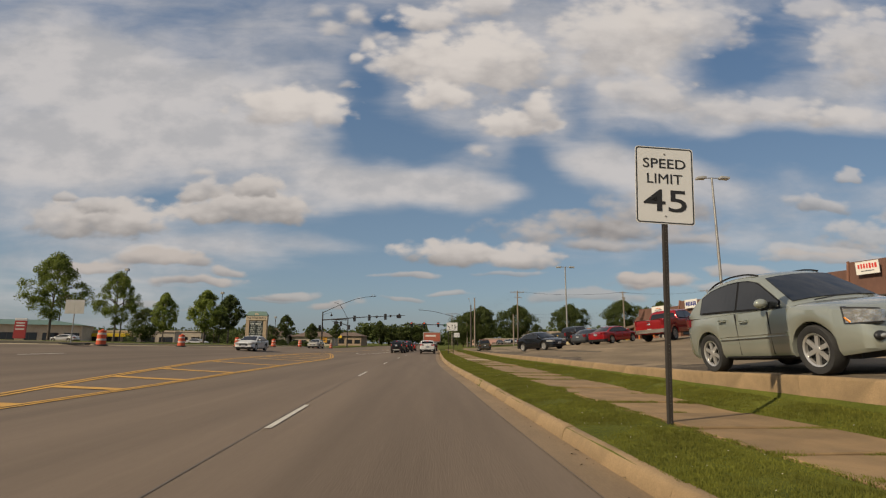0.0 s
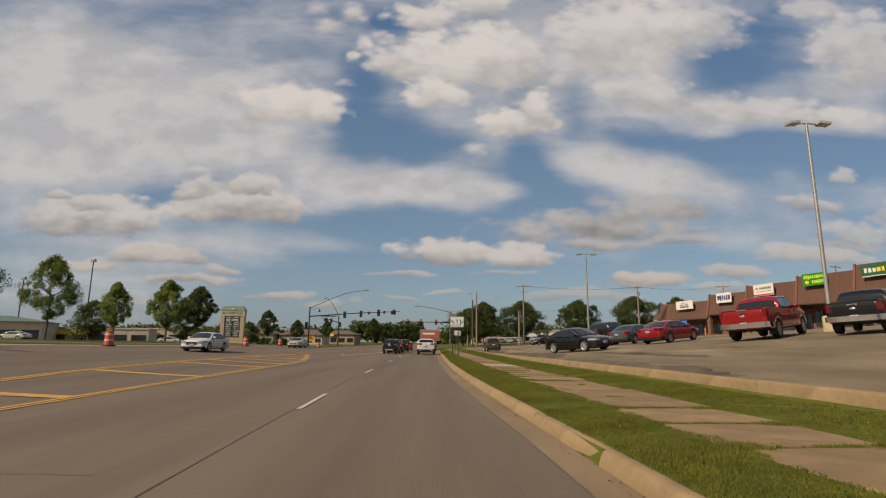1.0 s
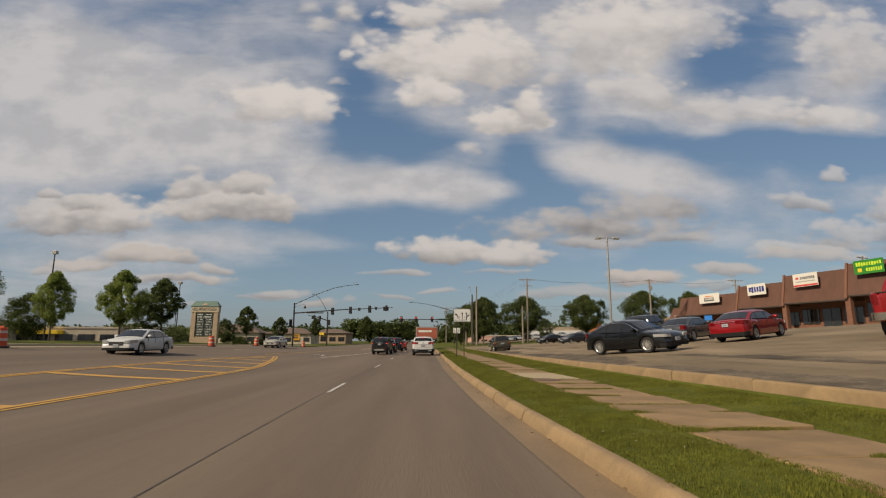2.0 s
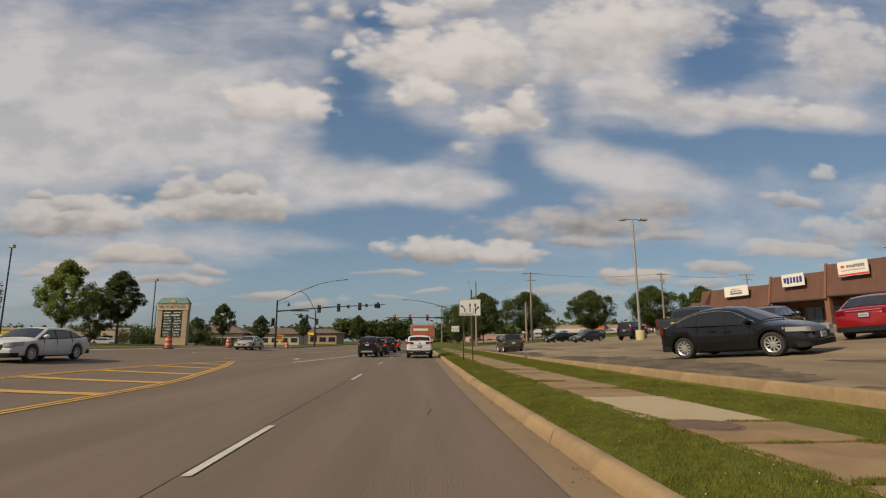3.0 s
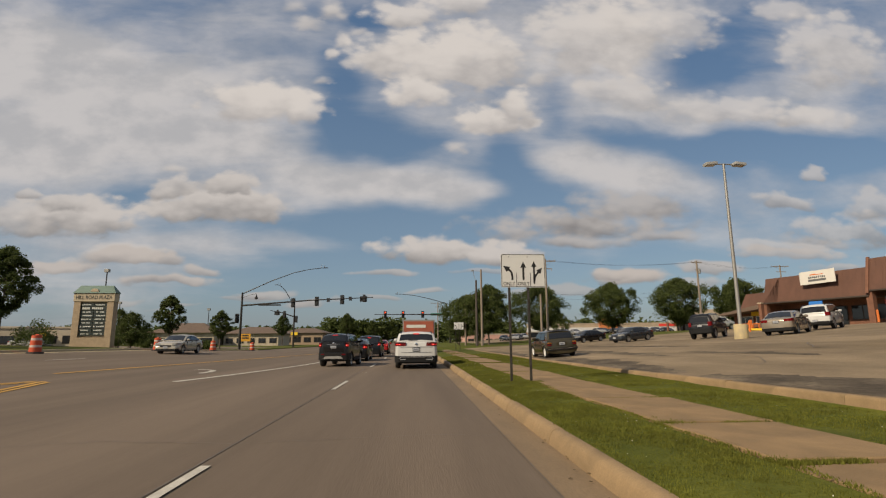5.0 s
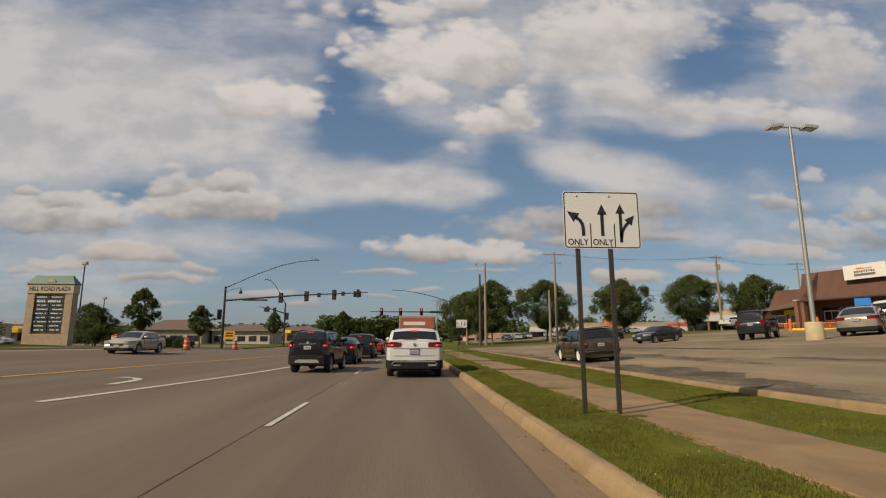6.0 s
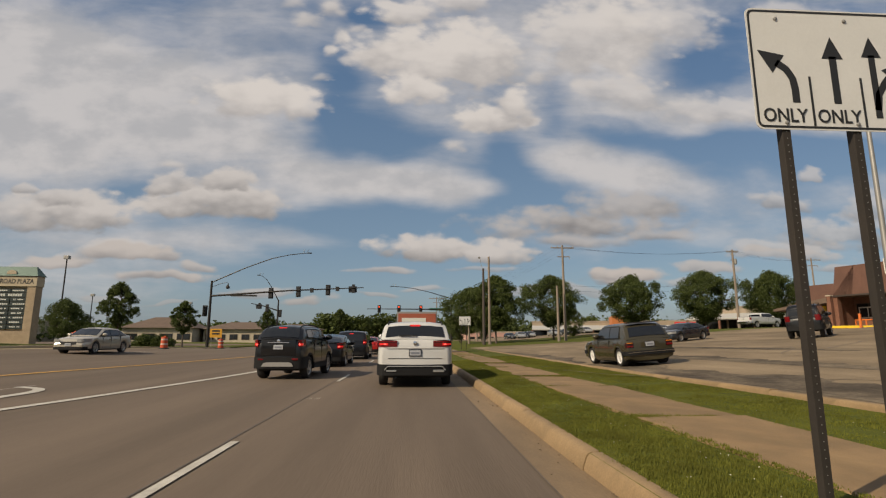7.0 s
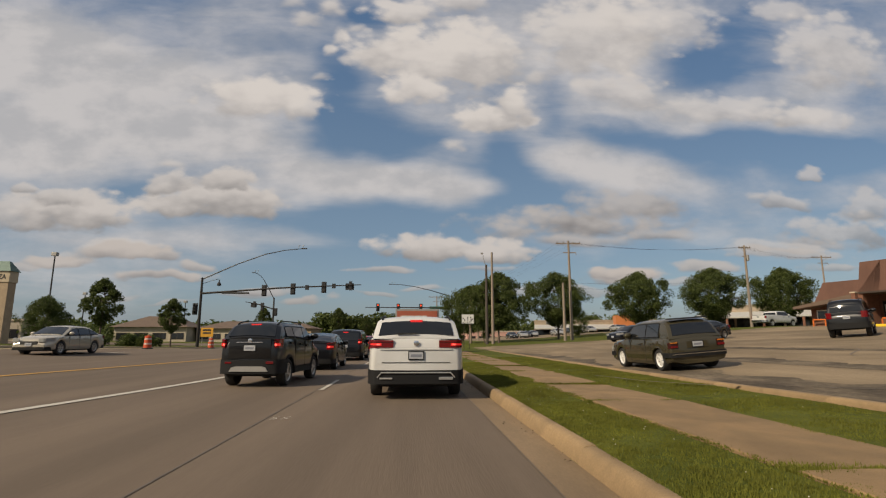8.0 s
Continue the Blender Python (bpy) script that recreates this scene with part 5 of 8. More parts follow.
for side in (1, -1):
    part("fog_recess", egg(2.36, side * 0.66, 0.56, 0.06, 0.15, 0.075, side * -20), BLACK_PLASTIC, lexus, "black fog lamp recess", smooth=60)
    part("fog_lamp", egg(2.37, side * 0.665, 0.56, 0.07, 0.11, 0.045, side * -20), LAMP_CLEAR, lexus, "clear fog lamp", smooth=60)
    part("rub_strip", boxed(-0.95, 0.95, side * 0.94, side * 0.985, 0.66, 0.71, 0.014), PAINT_SAGE, lexus, "sage rub strip")
    part("headlamp_bezel", lexus_shape.wrap(True, side, 0.60, 0.34, 0.74, 0.92, proud=0.010, thick=0.10, outline=(0.03, 0.11)), BLACK_PLASTIC, lexus, "dark lamp surround", smooth=40)
    part("headlamp", lexus_shape.wrap(True, side, 0.62, 0.31, 0.76, 0.905, proud=0.018, thick=0.10, outline=(0.02, 0.10)), LAMP_FACETED, lexus, "clear swept headlamp", smooth=40)
    flank = [(lexus_shape.L / 2 - q, side * (lexus_shape.half(lexus_shape.L - q) + 0.008), z) for q, z in ((0.315, 0.865), (0.30, 0.84), (0.275, 0.81), (0.25, 0.785))]
    part("corner_lamp", tube(bmesh.new(), flank, 0.017, 8), AMBER, lexus, "amber corner lamp", smooth=50)
part("sill_trim", boxed(-0.95, 0.95, -0.93, 0.93, 0.29, 0.36, 0.02), TRIM_BLACK, lexus, "dark lower sill")
part("wiper", tube(bmesh.new(), [(1.20, -0.55, 1.21), (1.16, -0.1, 1.25), (1.13, 0.35, 1.255)], 0.012, 6), BLACK_PLASTIC, lexus, "black windscreen wiper")
civic_shape = Shape(4.46, 1.80, 1.50, 0.335, 2.70, 3.55, [(0, 0.84), (0.05, 0.97), (0.2, 1.03), (0.7, 1.04), (1.4, 0.97), (3.05, 0.94), (3.35, 0.92), (3.95, 0.82), (4.28, 0.71), (4.41, 0.6), (4.46, 0.48)],
                    [(0.22, 1.01), (1.05, 1.36), (1.55, 1.45), (2.1, 1.455), (2.5, 1.39), (3.36, 0.93)], [(0, 1.0), (1.3, 0.96), (3.5, 0.87)], sill=0.22, tumble=0.24)
civic = vehicle("sedan", "charcoal sedan with twin-spoke alloy wheels on open lot asphalt", "car", civic_shape, PAINT_CHARCOAL, at(10.05, 43.85, -61), (0.70, 1.4, 2.3, 3.30), 10,
                rear_lamp=(0.64, 0.20, 0.82, 1.0, (0.0, 0.02)), front_lamp=(0.42, 0.5, 0.60, 0.72, (0.05, 0.05)), grille=(0.42, 0.6, 0.42), plate_front=True)
for side in (1, -1):
    pts = [(x - civic_shape.L / 2, side * (civic_shape.y_side(civic_shape.z_roof(x) - 0.06, x) + 0.012), civic_shape.z_roof(x) - 0.062) for x in [lerp(0.66, 3.15, k / 18) for k in range(19)]]
    part("chrome_strip", tube(bmesh.new(), pts, 0.012, 6), CHROME, civic, "thin chrome strip over the windows", smooth=50)
golf_shape = Shape(3.90, 1.64, 1.44, 0.30, 2.47, 3.12, [(0, 0.78), (0.04, 0.90), (1.0, 0.91), (2.8, 0.90), (2.95, 0.89), (3.73, 0.80), (3.86, 0.72), (3.90, 0.5)],
                   [(0.05, 0.90), (0.30, 1.33), (0.62, 1.405), (1.9, 1.405), (2.2, 1.365), (2.90, 0.90)], [(0, 0.90), (3.0, 0.88)], sill=0.17, tumble=0.15, tail=0.03, nose=0.06, crown=0.03, corner=0.06)
golf = vehicle("hatchback", "old olive brown boxy hatchback, lowered, with chrome dish wheels", "car", golf_shape, PAINT_OLIVE, at(7.85, 73.0, 91.5), (0.62, 1.40, 2.66), 8,
               rim=DISH, lens=LAMP_SMOKED, rear_lamp=(0.56, 0.07, 0.61, 0.79, (0.0, -0.02)), front_lamp=(0.4, 0.03, 0.5, 0.66, None), plate_z=0.70, bumper="slim")
for side in (1, -1):
    part("turn_lens", boxed(-1.95 - 0.022, -1.95 + 0.01, side * 0.58, side * 0.77, 0.755, 0.775, 0.004), AMBER, golf, "amber turn lens")
    part("stop_lens", boxed(-1.95 - 0.024, -1.95 + 0.01, side * 0.58, side * 0.77, 0.63, 0.68, 0.006), LAMP_RED, golf, "red stop lens")
    part("arch_trim", tube(bmesh.new(), [(0.18 - 1.95 + 0.47 + 0.36 * math.cos(a), side * 0.823, 0.30 + 0.36 * math.sin(a)) for a in [math.pi * k / 12 for k in range(13)]], 0.018, 6), PAINT_OLIVE, golf, "olive rolled arch", smooth=50)
part("bumper_strip", boxed(-2.005, -1.99, -0.78, 0.78, 0.445, 0.46), CHROME, golf, "bright bumper strip")
part("rear_spoiler", boxed(-1.95 + 0.27, -1.95 + 0.42, -0.58, 0.58, 1.395, 1.435, 0.01), BLACK_PLASTIC, golf)
part("plate_recess", boxed(-1.95 - 0.012, -1.95 - 0.002, -0.30, 0.30, 0.60, 0.78, 0.004), PAINT_OLIVE, golf, "olive recess round the number plate")
ford_shape = pickup()
vehicle("pickup_truck", "dark red pickup truck with chrome bumper facing the shops", "pickup", ford_shape, PAINT_RED, at(18.5, 38.0, SPACE) @ Matrix.Scale(1.1, 4), (2.15, 3.15, 4.25), 6,
        rear_lamp=(0.80, 0.14, 1.02, 1.32, None), front_lamp=(0.5, 0.3, 0.85, 1.08, None), bumper="chrome", plate_z=0.74, wide_tyre=0.28, group="parked pickups", garnish=(1.33, 1.36, 0.2))
vehicle("pickup_truck", "black pickup truck with chrome wheels facing the shops", "pickup", pickup(5.8, 2.02, 1.93), PAINT_BLACK, at(20.9, 34.3, SPACE), (2.15, 3.15, 4.25), 5,
        rear_lamp=(0.82, 0.14, 0.98, 1.30, None), front_lamp=(0.5, 0.3, 0.85, 1.05, None), bumper="chrome", plate_z=0.74, wide_tyre=0.28, group="parked pickups", garnish=(1.22, 1.27, 0.18))
vehicle("pickup_truck", "bright red pickup truck parked before the shops", "pickup", pickup(5.7, 2.0, 1.9), PAINT_BRIGHT_RED, at(27.0, 35.0, SPACE - 4), (2.15, 3.15, 4.25), 6,
        rear_lamp=(0.82, 0.14, 0.98, 1.28, None), front_lamp=(0.5, 0.3, 0.85, 1.05, None), bumper="chrome", plate_z=0.74, wide_tyre=0.28, group="parked pickups")
silverado = vehicle("pickup_truck", "blue-grey pickup truck with a gold badge and tow hitch", "pickup", pickup(5.85, 2.03, 1.94), PAINT_GREY, at(17.0, 59.3, SPACE) @ Matrix.Scale(1.05, 4), (2.15, 3.15, 4.25), 5,
                    rear_lamp=(0.84, 0.14, 0.98, 1.30, None), front_lamp=(0.5, 0.3, 0.85, 1.05, None), bumper="chrome", plate_z=0.72, wide_tyre=0.28, group="parked pickups", badge=material("gold_badge", (0.6, 0.38, 0.08), 0.3, 0.6))
part("tow_hitch", boxed(-3.16, -2.9, -0.05, 0.05, 0.46, 0.56, 0.02), CHROME, silverado, "bright tow hitch")
vehicle("sedan", "deep red sedan with a chrome trunk strip in an angled space", "car", sedan(4.9, 1.85, 1.47, 0.34), PAINT_RED, at(17.0, 46.2, SPACE - 6), (0.75, 1.5, 2.45, 3.55), 5,
        rear_lamp=(0.5, 0.35, 0.82, 0.98, (0.0, 0.0)), front_lamp=(0.45, 0.4, 0.62, 0.76, None), garnish=(0.94, 0.96, 0.5), plate_z=0.8, group="parked cars")
vehicle("sedan", "steel grey sedan with square stance in an angled space", "car", sedan(5.0, 1.88, 1.48, 0.35), PAINT_STEEL, at(16.9, 52.3, SPACE), (0.75, 1.5, 2.45, 3.55), 5,
        rear_lamp=(0.62, 0.2, 0.74, 1.0, None), front_lamp=(0.45, 0.4, 0.62, 0.78, None), plate_z=0.78, group="parked cars")
vehicle("sedan", "champagne sedan parked near the lamp post", "car", sedan(4.8, 1.83, 1.47, 0.33), PAINT_BEIGE, at(24.3, 76.3, SPACE), (0.75, 1.45, 2.4, 3.5), 6,
        rear_lamp=(0.45, 0.32, 0.80, 0.96, (0.0, 0.0)), front_lamp=(0.45, 0.4, 0.62, 0.76, None), plate_z=0.8, group="parked cars")
vehicle("suv", "boxy black suv with roof rails on the lot", "suv", suv(4.2, 1.72, 1.84, 0.38, 2.6, belt=1.16, rake=0.20, hood=1.08, sill=0.40), PAINT_BLACK, at(22.7, 82.6, SPACE + 4), (0.4, 1.3, 2.2, 3.25), 5,
        rear_lamp=(0.58, 0.24, 0.92, 1.22, None), front_lamp=(0.45, 0.25, 0.76, 0.95, None), rails=True, bumper="black", plate_z=0.95)
vehicle("suv", "white suv parked before the shop porch", "suv", suv(4.82, 1.92, 1.8, 0.39, 2.79, belt=1.16, rake=0.30, hood=1.08, sill=0.38), PAINT_WHITE, at(30.2, 80.5, SPACE), (0.4, 1.4, 2.4, 3.5), 6,
        rear_lamp=(0.66, 0.22, 0.94, 1.2, None), front_lamp=(0.45, 0.25, 0.78, 0.97, None), rails=True)
blue_sedan = vehicle("sedan", "blue-grey sedan parked facing the road", "car", sedan(4.75, 1.8, 1.43, 0.33), PAINT_GREY, at(21.8, 95.0, 206), (0.75, 1.45, 2.4, 3.5), 7,
                     rear_lamp=(0.5, 0.3, 0.78, 0.95, None), front_lamp=(0.45, 0.45, 0.62, 0.77, (0.03, 0.05)), grille=(0.5, 0.66, 0.4), plate_front=True, group="parked cars")
dark_sedan = vehicle("sedan", "charcoal sedan parked facing the road", "car", sedan(4.7, 1.8, 1.42, 0.33), PAINT_CHARCOAL, at(20.8, 105.5, 206), (0.75, 1.45, 2.4, 3.5), 7,
                     rear_lamp=(0.5, 0.3, 0.78, 0.95, None), front_lamp=(0.45, 0.45, 0.62, 0.77, (0.03, 0.05)), plate_front=True, group="parked cars")
vehicle("pickup_truck", "white pickup truck parked by the far shops", "pickup", pickup(5.7, 1.98, 1.9), PAINT_WHITE, at(45.0, 119.0, 18), (2.15, 3.15, 4.25), 5,
                       rear_lamp=(0.82, 0.14, 0.98, 1.28, None), front_lamp=(0.5, 0.3, 0.85, 1.05, None), bumper="chrome")
silver_sedan = vehicle("sedan", "silver sedan in the far row of parked cars", "car", sedan(), PAINT_SILVER, at(24, 168, 270, z=ground_z(24, 168) + 0.06, lean=False), (0.75, 1.45, 2.4, 3.5), 7,
                       rear_lamp=(0.5, 0.3, 0.78, 0.95, None), front_lamp=(0.45, 0.45, 0.62, 0.77, None), group="far row of cars")
far_row = [silver_sedan, dark_sedan, blue_sedan]
for i in range(1, 15):
    x = 18 + i * 3.1 + 0.6 * (i % 3)
    y = 166 + 2.2 * (i % 4)
    one = copy_thing(far_row[(i * 2 + i // 4) % 3], at(x, y, 268 + 4 * (i % 3), lean=False, z=ground_z(x, y) + 0.06))
    tagged(one, ("silver", "charcoal", "blue-grey")[(i * 2 + i // 4) % 3] + " sedan in the far row of parked cars", "car", "far row of cars")
for x, y, h in ((-66, 96, 180), (-52, 118, 0)):
    tagged(copy_thing(far_row[int(x) % 2], at(x, y, h, lean=False, z=ground_z(x, y) + 0.07)), "parked sedan on the plaza lot", "car", "plaza cars")


# ---- signs beside the road ----
def punched_post(name, parent, x, y, z0, z1, w=0.055):
    """A square tube post; a row of pale discs paints sky through punched holes."""
    bm = boxed(x - w / 2, x + w / 2, y - w / 2, y + w / 2, z0, z1, 0.005)
    post = part(name, bm, POST, parent, "brown weathered steel post")
    holes = bmesh.new()
    for k in range(int((z1 - z0) / 0.05) - 2):
        z = z0 + 0.1 + k * 0.05
        lathe_ring = [holes.verts.new((x + 0.004 * math.cos(a), y - w / 2 - 0.0015, z + 0.004 * math.sin(a))) for a in [math.tau * q / 6 for q in range(6)]]
        holes.faces.new(lathe_ring)
    tagged(part("post_hole", holes, STEEL, post), kind="stuff")
    return post


def bolt(parent, x, y, z):
    bm = lathe(bmesh.new(), [(0.014, 0), (0.014, 0.008), (0.006, 0.012)], 8)
    bmesh.ops.transform(bm, matrix=Matrix.Translation((x, y, z)) @ Matrix.Rotation(math.pi / 2, 4, "X"), verts=bm.verts[:])
    part("bolt", bm, STEEL, parent)


def speed_sign(x, y, z, yaw):
    sign = thing("road_sign", "white speed limit sign with black border on a brown post", "road sign", Matrix.Translation((x, y, z)) @ Matrix.Rotation(radians(yaw), 4, "Z") @ Matrix.Rotation(radians(2.6), 4, "Y"))
    punched_post("post", sign, 0, 0.03, -0.3, 4.06, 0.065)
    W, z0, z1 = 0.45, 2.86, 4.06
    part("panel", plate(bmesh.new(), rounded(-W, W, z0, z1, 0.05), -0.006, -0.002), SIGN_WHITE, sign, "white reflective panel")
    rim = bmesh.new()
    outer, inner = rounded(-W + 0.012, W - 0.012, z0 + 0.012, z1 - 0.012, 0.045), rounded(-W + 0.030, W - 0.030, z0 + 0.030, z1 - 0.030, 0.032)
    vo, vi = [rim.verts.new((a, -0.008, b)) for a, b in outer], [rim.verts.new((a, -0.008, b)) for a, b in inner]
    for i in range(len(vo)):
        j = (i + 1) % len(vo)
        rim.faces.new((vo[i], vo[j], vi[j], vi[i]))
    part("border", rim, SIGN_BLACK, sign)
    lettering("lettering", "SPEED", 0.15, SIGN_BLACK, sign, (0, -0.009, 3.80), 0.66, bold=0.004, depth=0.002)
    lettering("lettering", "LIMIT", 0.15, SIGN_BLACK, sign, (0, -0.009, 3.56), 0.54, bold=0.0, depth=0.002)
    lettering("lettering", "45", 0.34, SIGN_BLACK, sign, (0, -0.009, 3.22), 0.66, bold=0.006, depth=0.002)
    bolt(sign, 0, -0.006, 3.95)
    bolt(sign, 0, -0.006, 2.98)


speed_sign(4.47, 7.42, 0.2, 3)


def arrow_shape(path, width, head, at_end):
    """A bent black arrow on a panel: a strip along path and a triangle at its end."""
    bm = bmesh.new()
    rows = []
    for i, (a, b) in enumerate(path):
        p, q = path[max(i - 1, 0)], path[min(i + 1, len(path) - 1)]
        d = Vector((q[0] - p[0], q[1] - p[1])).normalized()
        rows.append([bm.verts.new((a + s * d.y * width / 2, -0.008, b - s * d.x * width / 2)) for s in (-1, 1)])
    for a, b in zip(rows, rows[1:]):
        bm.faces.new((a[0], a[1], b[1], b[0]))
    tip = Vector(at_end)
    p, q = path[-2], path[-1]
    d = Vector((q[0] - p[0], q[1] - p[1])).normalized()
    n = Vector((d.y, -d.x))
    c = Vector(path[-1])
    pts = [c + n * head / 2 - d * head * 0.12, c + d * head * 0.95, c - n * head / 2 - d * head * 0.12]
    bm.faces.new([bm.verts.new((v.x, -0.008, v.y)) for v in pts])
    bmesh.ops.recalc_face_normals(bm, faces=bm.faces[:])
    return bm


def lane_sign(x, y, z, yaw, size=1.0, label="white lane use sign with three arrows on two brown posts"):
    sign = thing("road_sign", label, "road sign", Matrix.Translation((x, y, z)) @ Matrix.Rotation(radians(yaw), 4, "Z") @ Matrix.Scale(size, 4))
    for px in (-0.39, 0.13):
        punched_post("post", sign, px, 0.035, -0.3, 3.12, 0.06)
    W, z0, z1 = 0.61, 2.46, 3.38
    part("panel", plate(bmesh.new(), rounded(-W, W, z0, z1, 0.05), -0.006, -0.002), SIGN_WHITE, sign, "white reflective panel")
    rim = bmesh.new()
    vo = [rim.verts.new((a, -0.008, b)) for a, b in rounded(-W + 0.012, W - 0.012, z0 + 0.012, z1 - 0.012, 0.045)]
    vi = [rim.verts.new((a, -0.008, b)) for a, b in rounded(-W + 0.028, W - 0.028, z0 + 0.028, z1 - 0.028, 0.034)]
    for i in range(len(vo)):
        j = (i + 1) % len(vo)
        rim.faces.new((vo[i], vo[j], vi[j], vi[i]))
    part("border", rim, SIGN_BLACK, sign)
    for px in (-0.185, 0.195):
        part("divider", boxed(px - 0.008, px + 0.008, -0.009, -0.007, z0 + 0.03, z0 + 0.40), SIGN_BLACK, sign)
    arc = [(-0.30, z0 + 0.20), (-0.30, z0 + 0.30), (-0.31, z0 + 0.38), (-0.35, z0 + 0.45), (-0.42, z0 + 0.50)]
    part("arrow", arrow_shape(arc, 0.055, 0.17, (-0.5, z0 + 0.55)), SIGN_BLACK, sign)
    part("arrow", arrow_shape([(0.005, z0 + 0.20), (0.005, z0 + 0.40), (0.005, z0 + 0.56)], 0.055, 0.16, (0, z0 + 0.7)), SIGN_BLACK, sign)
    part("arrow", arrow_shape([(0.30, z0 + 0.10), (0.30, z0 + 0.35), (0.30, z0 + 0.58)], 0.05, 0.15, (0.3, z0 + 0.7)), SIGN_BLACK, sign)
    bent = [(0.30, z0 + 0.16), (0.32, z0 + 0.28), (0.37, z0 + 0.36), (0.43, z0 + 0.43)]
    part("arrow", arrow_shape(bent, 0.05, 0.15, (0.5, z0 + 0.5)), SIGN_BLACK, sign)
    for px in (-0.39, 0.005):
        lettering("lettering", "ONLY", 0.10, SIGN_BLACK, sign, (px, -0.009, z0 + 0.105), 0.32, bold=0.006, depth=0.002)
    for px in (-0.39, 0.13):
        bolt(sign, px, -0.006, z1 - 0.08)
        bolt(sign, px, -0.006, z0 + 0.05)


lane_sign(2.98, 57.45, 0.22, 0, 1.0)
lane_sign(5.4, 106.0, 0.25, 0, 0.95, "white lane use sign with arrows beyond the driveway")


# ---- traffic signals ----
LENS_RED = material("lit_red_lens", (0.5, 0.02, 0.01), 0.3, emit=(1.0, 0.09, 0.03), emit_strength=1.6)
LENS_DARK = material("unlit_lens", (0.03, 0.03, 0.025), 0.3)
STREET_GREEN = material("street_sign_green", (0.015, 0.13, 0.08), 0.5)


def signal_head(parent, x, y, z, facing, lit=True, wide=False):
    """A black three-lens head with visors; facing -1: lenses to the south, 1: to the north."""
    head = part("signal_head", boxed(x - 0.19, x + 0.19, y - 0.13, y + 0.13, z - 0.55, z + 0.55, 0.03), BLACK_PLASTIC, parent, "black signal head")
    part("backplate", boxed(x - (0.62 if wide else 0.30), x + (0.42 if wide else 0.30), y - 0.015, y + 0.015, z - (0.5 if wide else 0.68), z + (0.3 if wide else 0.68), 0.005), BLACK_PLASTIC, head)
    for k, dz in enumerate((0.36, 0.0, -0.36)):
        lens = lathe(bmesh.new(), [(0.14, 0), (0.13, 0.02), (0.05, 0.035)], 14)
        bmesh.ops.transform(lens, matrix=Matrix.Translation((x, y + facing * 0.135, z + dz)) @ Matrix.Rotation(-facing * math.pi / 2, 4, "X"), verts=lens.verts[:])
        part("lens", lens, LENS_RED if lit and k == 0 else LENS_DARK, head, "lit red lens" if lit and k == 0 else "")
        hood = bmesh.new()
        for a in range(9):
            t = math.pi * a / 8
            for depth in (0.13, 0.34):
                hood.verts.new((x + 0.16 * math.cos(t), y + facing * depth, z + dz + 0.16 * math.sin(t)))
        hood.verts.ensure_lookup_table()
        for a in range(8):
            hood.faces.new([hood.verts[i] for i in (2 * a, 2 * a + 1, 2 * a + 3, 2 * a + 2)])
        bmesh.ops.solidify(hood, geom=hood.faces[:], thickness=0.008)
        part("visor", hood, BLACK_PLASTIC, head)
    return head


def mast(x, y, z, height, arm, arm_z0, arm_z1, lamp, heads, facing, lit, label, extras=()):
    """A tapered signal mast: pole, level arm, curved lamp arm and heads."""
    m = thing("traffic_signal", label, "traffic signal", Matrix.Translation((x, y, z)))
    part("pole", tube(bmesh.new(), [(0, 0, 0), (0, 0, height)], [0.19, 0.13], 14), DARK_STEEL, m, smooth=40)
    part("base_plate", boxed(-0.3, 0.3, -0.3, 0.3, -0.05, 0.06, 0.02), DARK_STEEL, m)
    part("cap", lathe(bmesh.new(), [(0.15, height), (0.15, height + 0.05), (0.03, height + 0.14)], 12), DARK_STEEL, m)
    part("arm", tube(bmesh.new(), [(0, 0, arm_z0), (arm * 0.5, 0, lerp(arm_z0, arm_z1, 0.62)), (arm, 0, arm_z1)], [0.13, 0.10, 0.055], 10), DARK_STEEL, m, smooth=40)
    if lamp:
        lx, lz = lamp
        pts = [(0, 0, height - 0.1), (lx * 0.35, 0, lerp(height, lz, 0.48)), (lx * 0.62, 0, lerp(height, lz, 0.80)), (lx * 0.82, 0, lerp(height, lz, 0.94)), (lx, 0, lz)]
        part("lamp_arm", tube(bmesh.new(), pts, [0.075, 0.065, 0.055, 0.05, 0.045], 8), DARK_STEEL, m, smooth=40)
        part("lamp_head", boxed(lx - 0.1 if lx > 0 else lx - 0.5, lx + 0.5 if lx > 0 else lx + 0.1, -0.12, 0.12, lz - 0.06, lz + 0.06, 0.03), DARK_STEEL, m)
        for q in (0.0, -0.5 if lx > 0 else 0.5):
            part("sensor", tube(bmesh.new(), [(lx + q, 0, lz), (lx + q, 0, lz + 0.35), (lx + q + 0.12, 0, lz + 0.42)], 0.035, 6), STEEL, m)
    for hx in heads:
        hz = lerp(arm_z0, arm_z1, hx / arm) if arm else height
        signal_head(m, hx, -0.16 * (1 if facing < 0 else -1), hz - (0.05 if facing > 0 else 0.0), facing, lit, wide=(facing > 0 and hx == heads[-1]))
    for ex in extras:
        hz = lerp(arm_z0, arm_z1, ex / arm)
        part("camera_box", boxed(ex - 0.22, ex + 0.22, -0.12, 0.12, hz - 0.26, hz + 0.30, 0.02), BLACK_PLASTIC, m, "black sensor box")
    return m


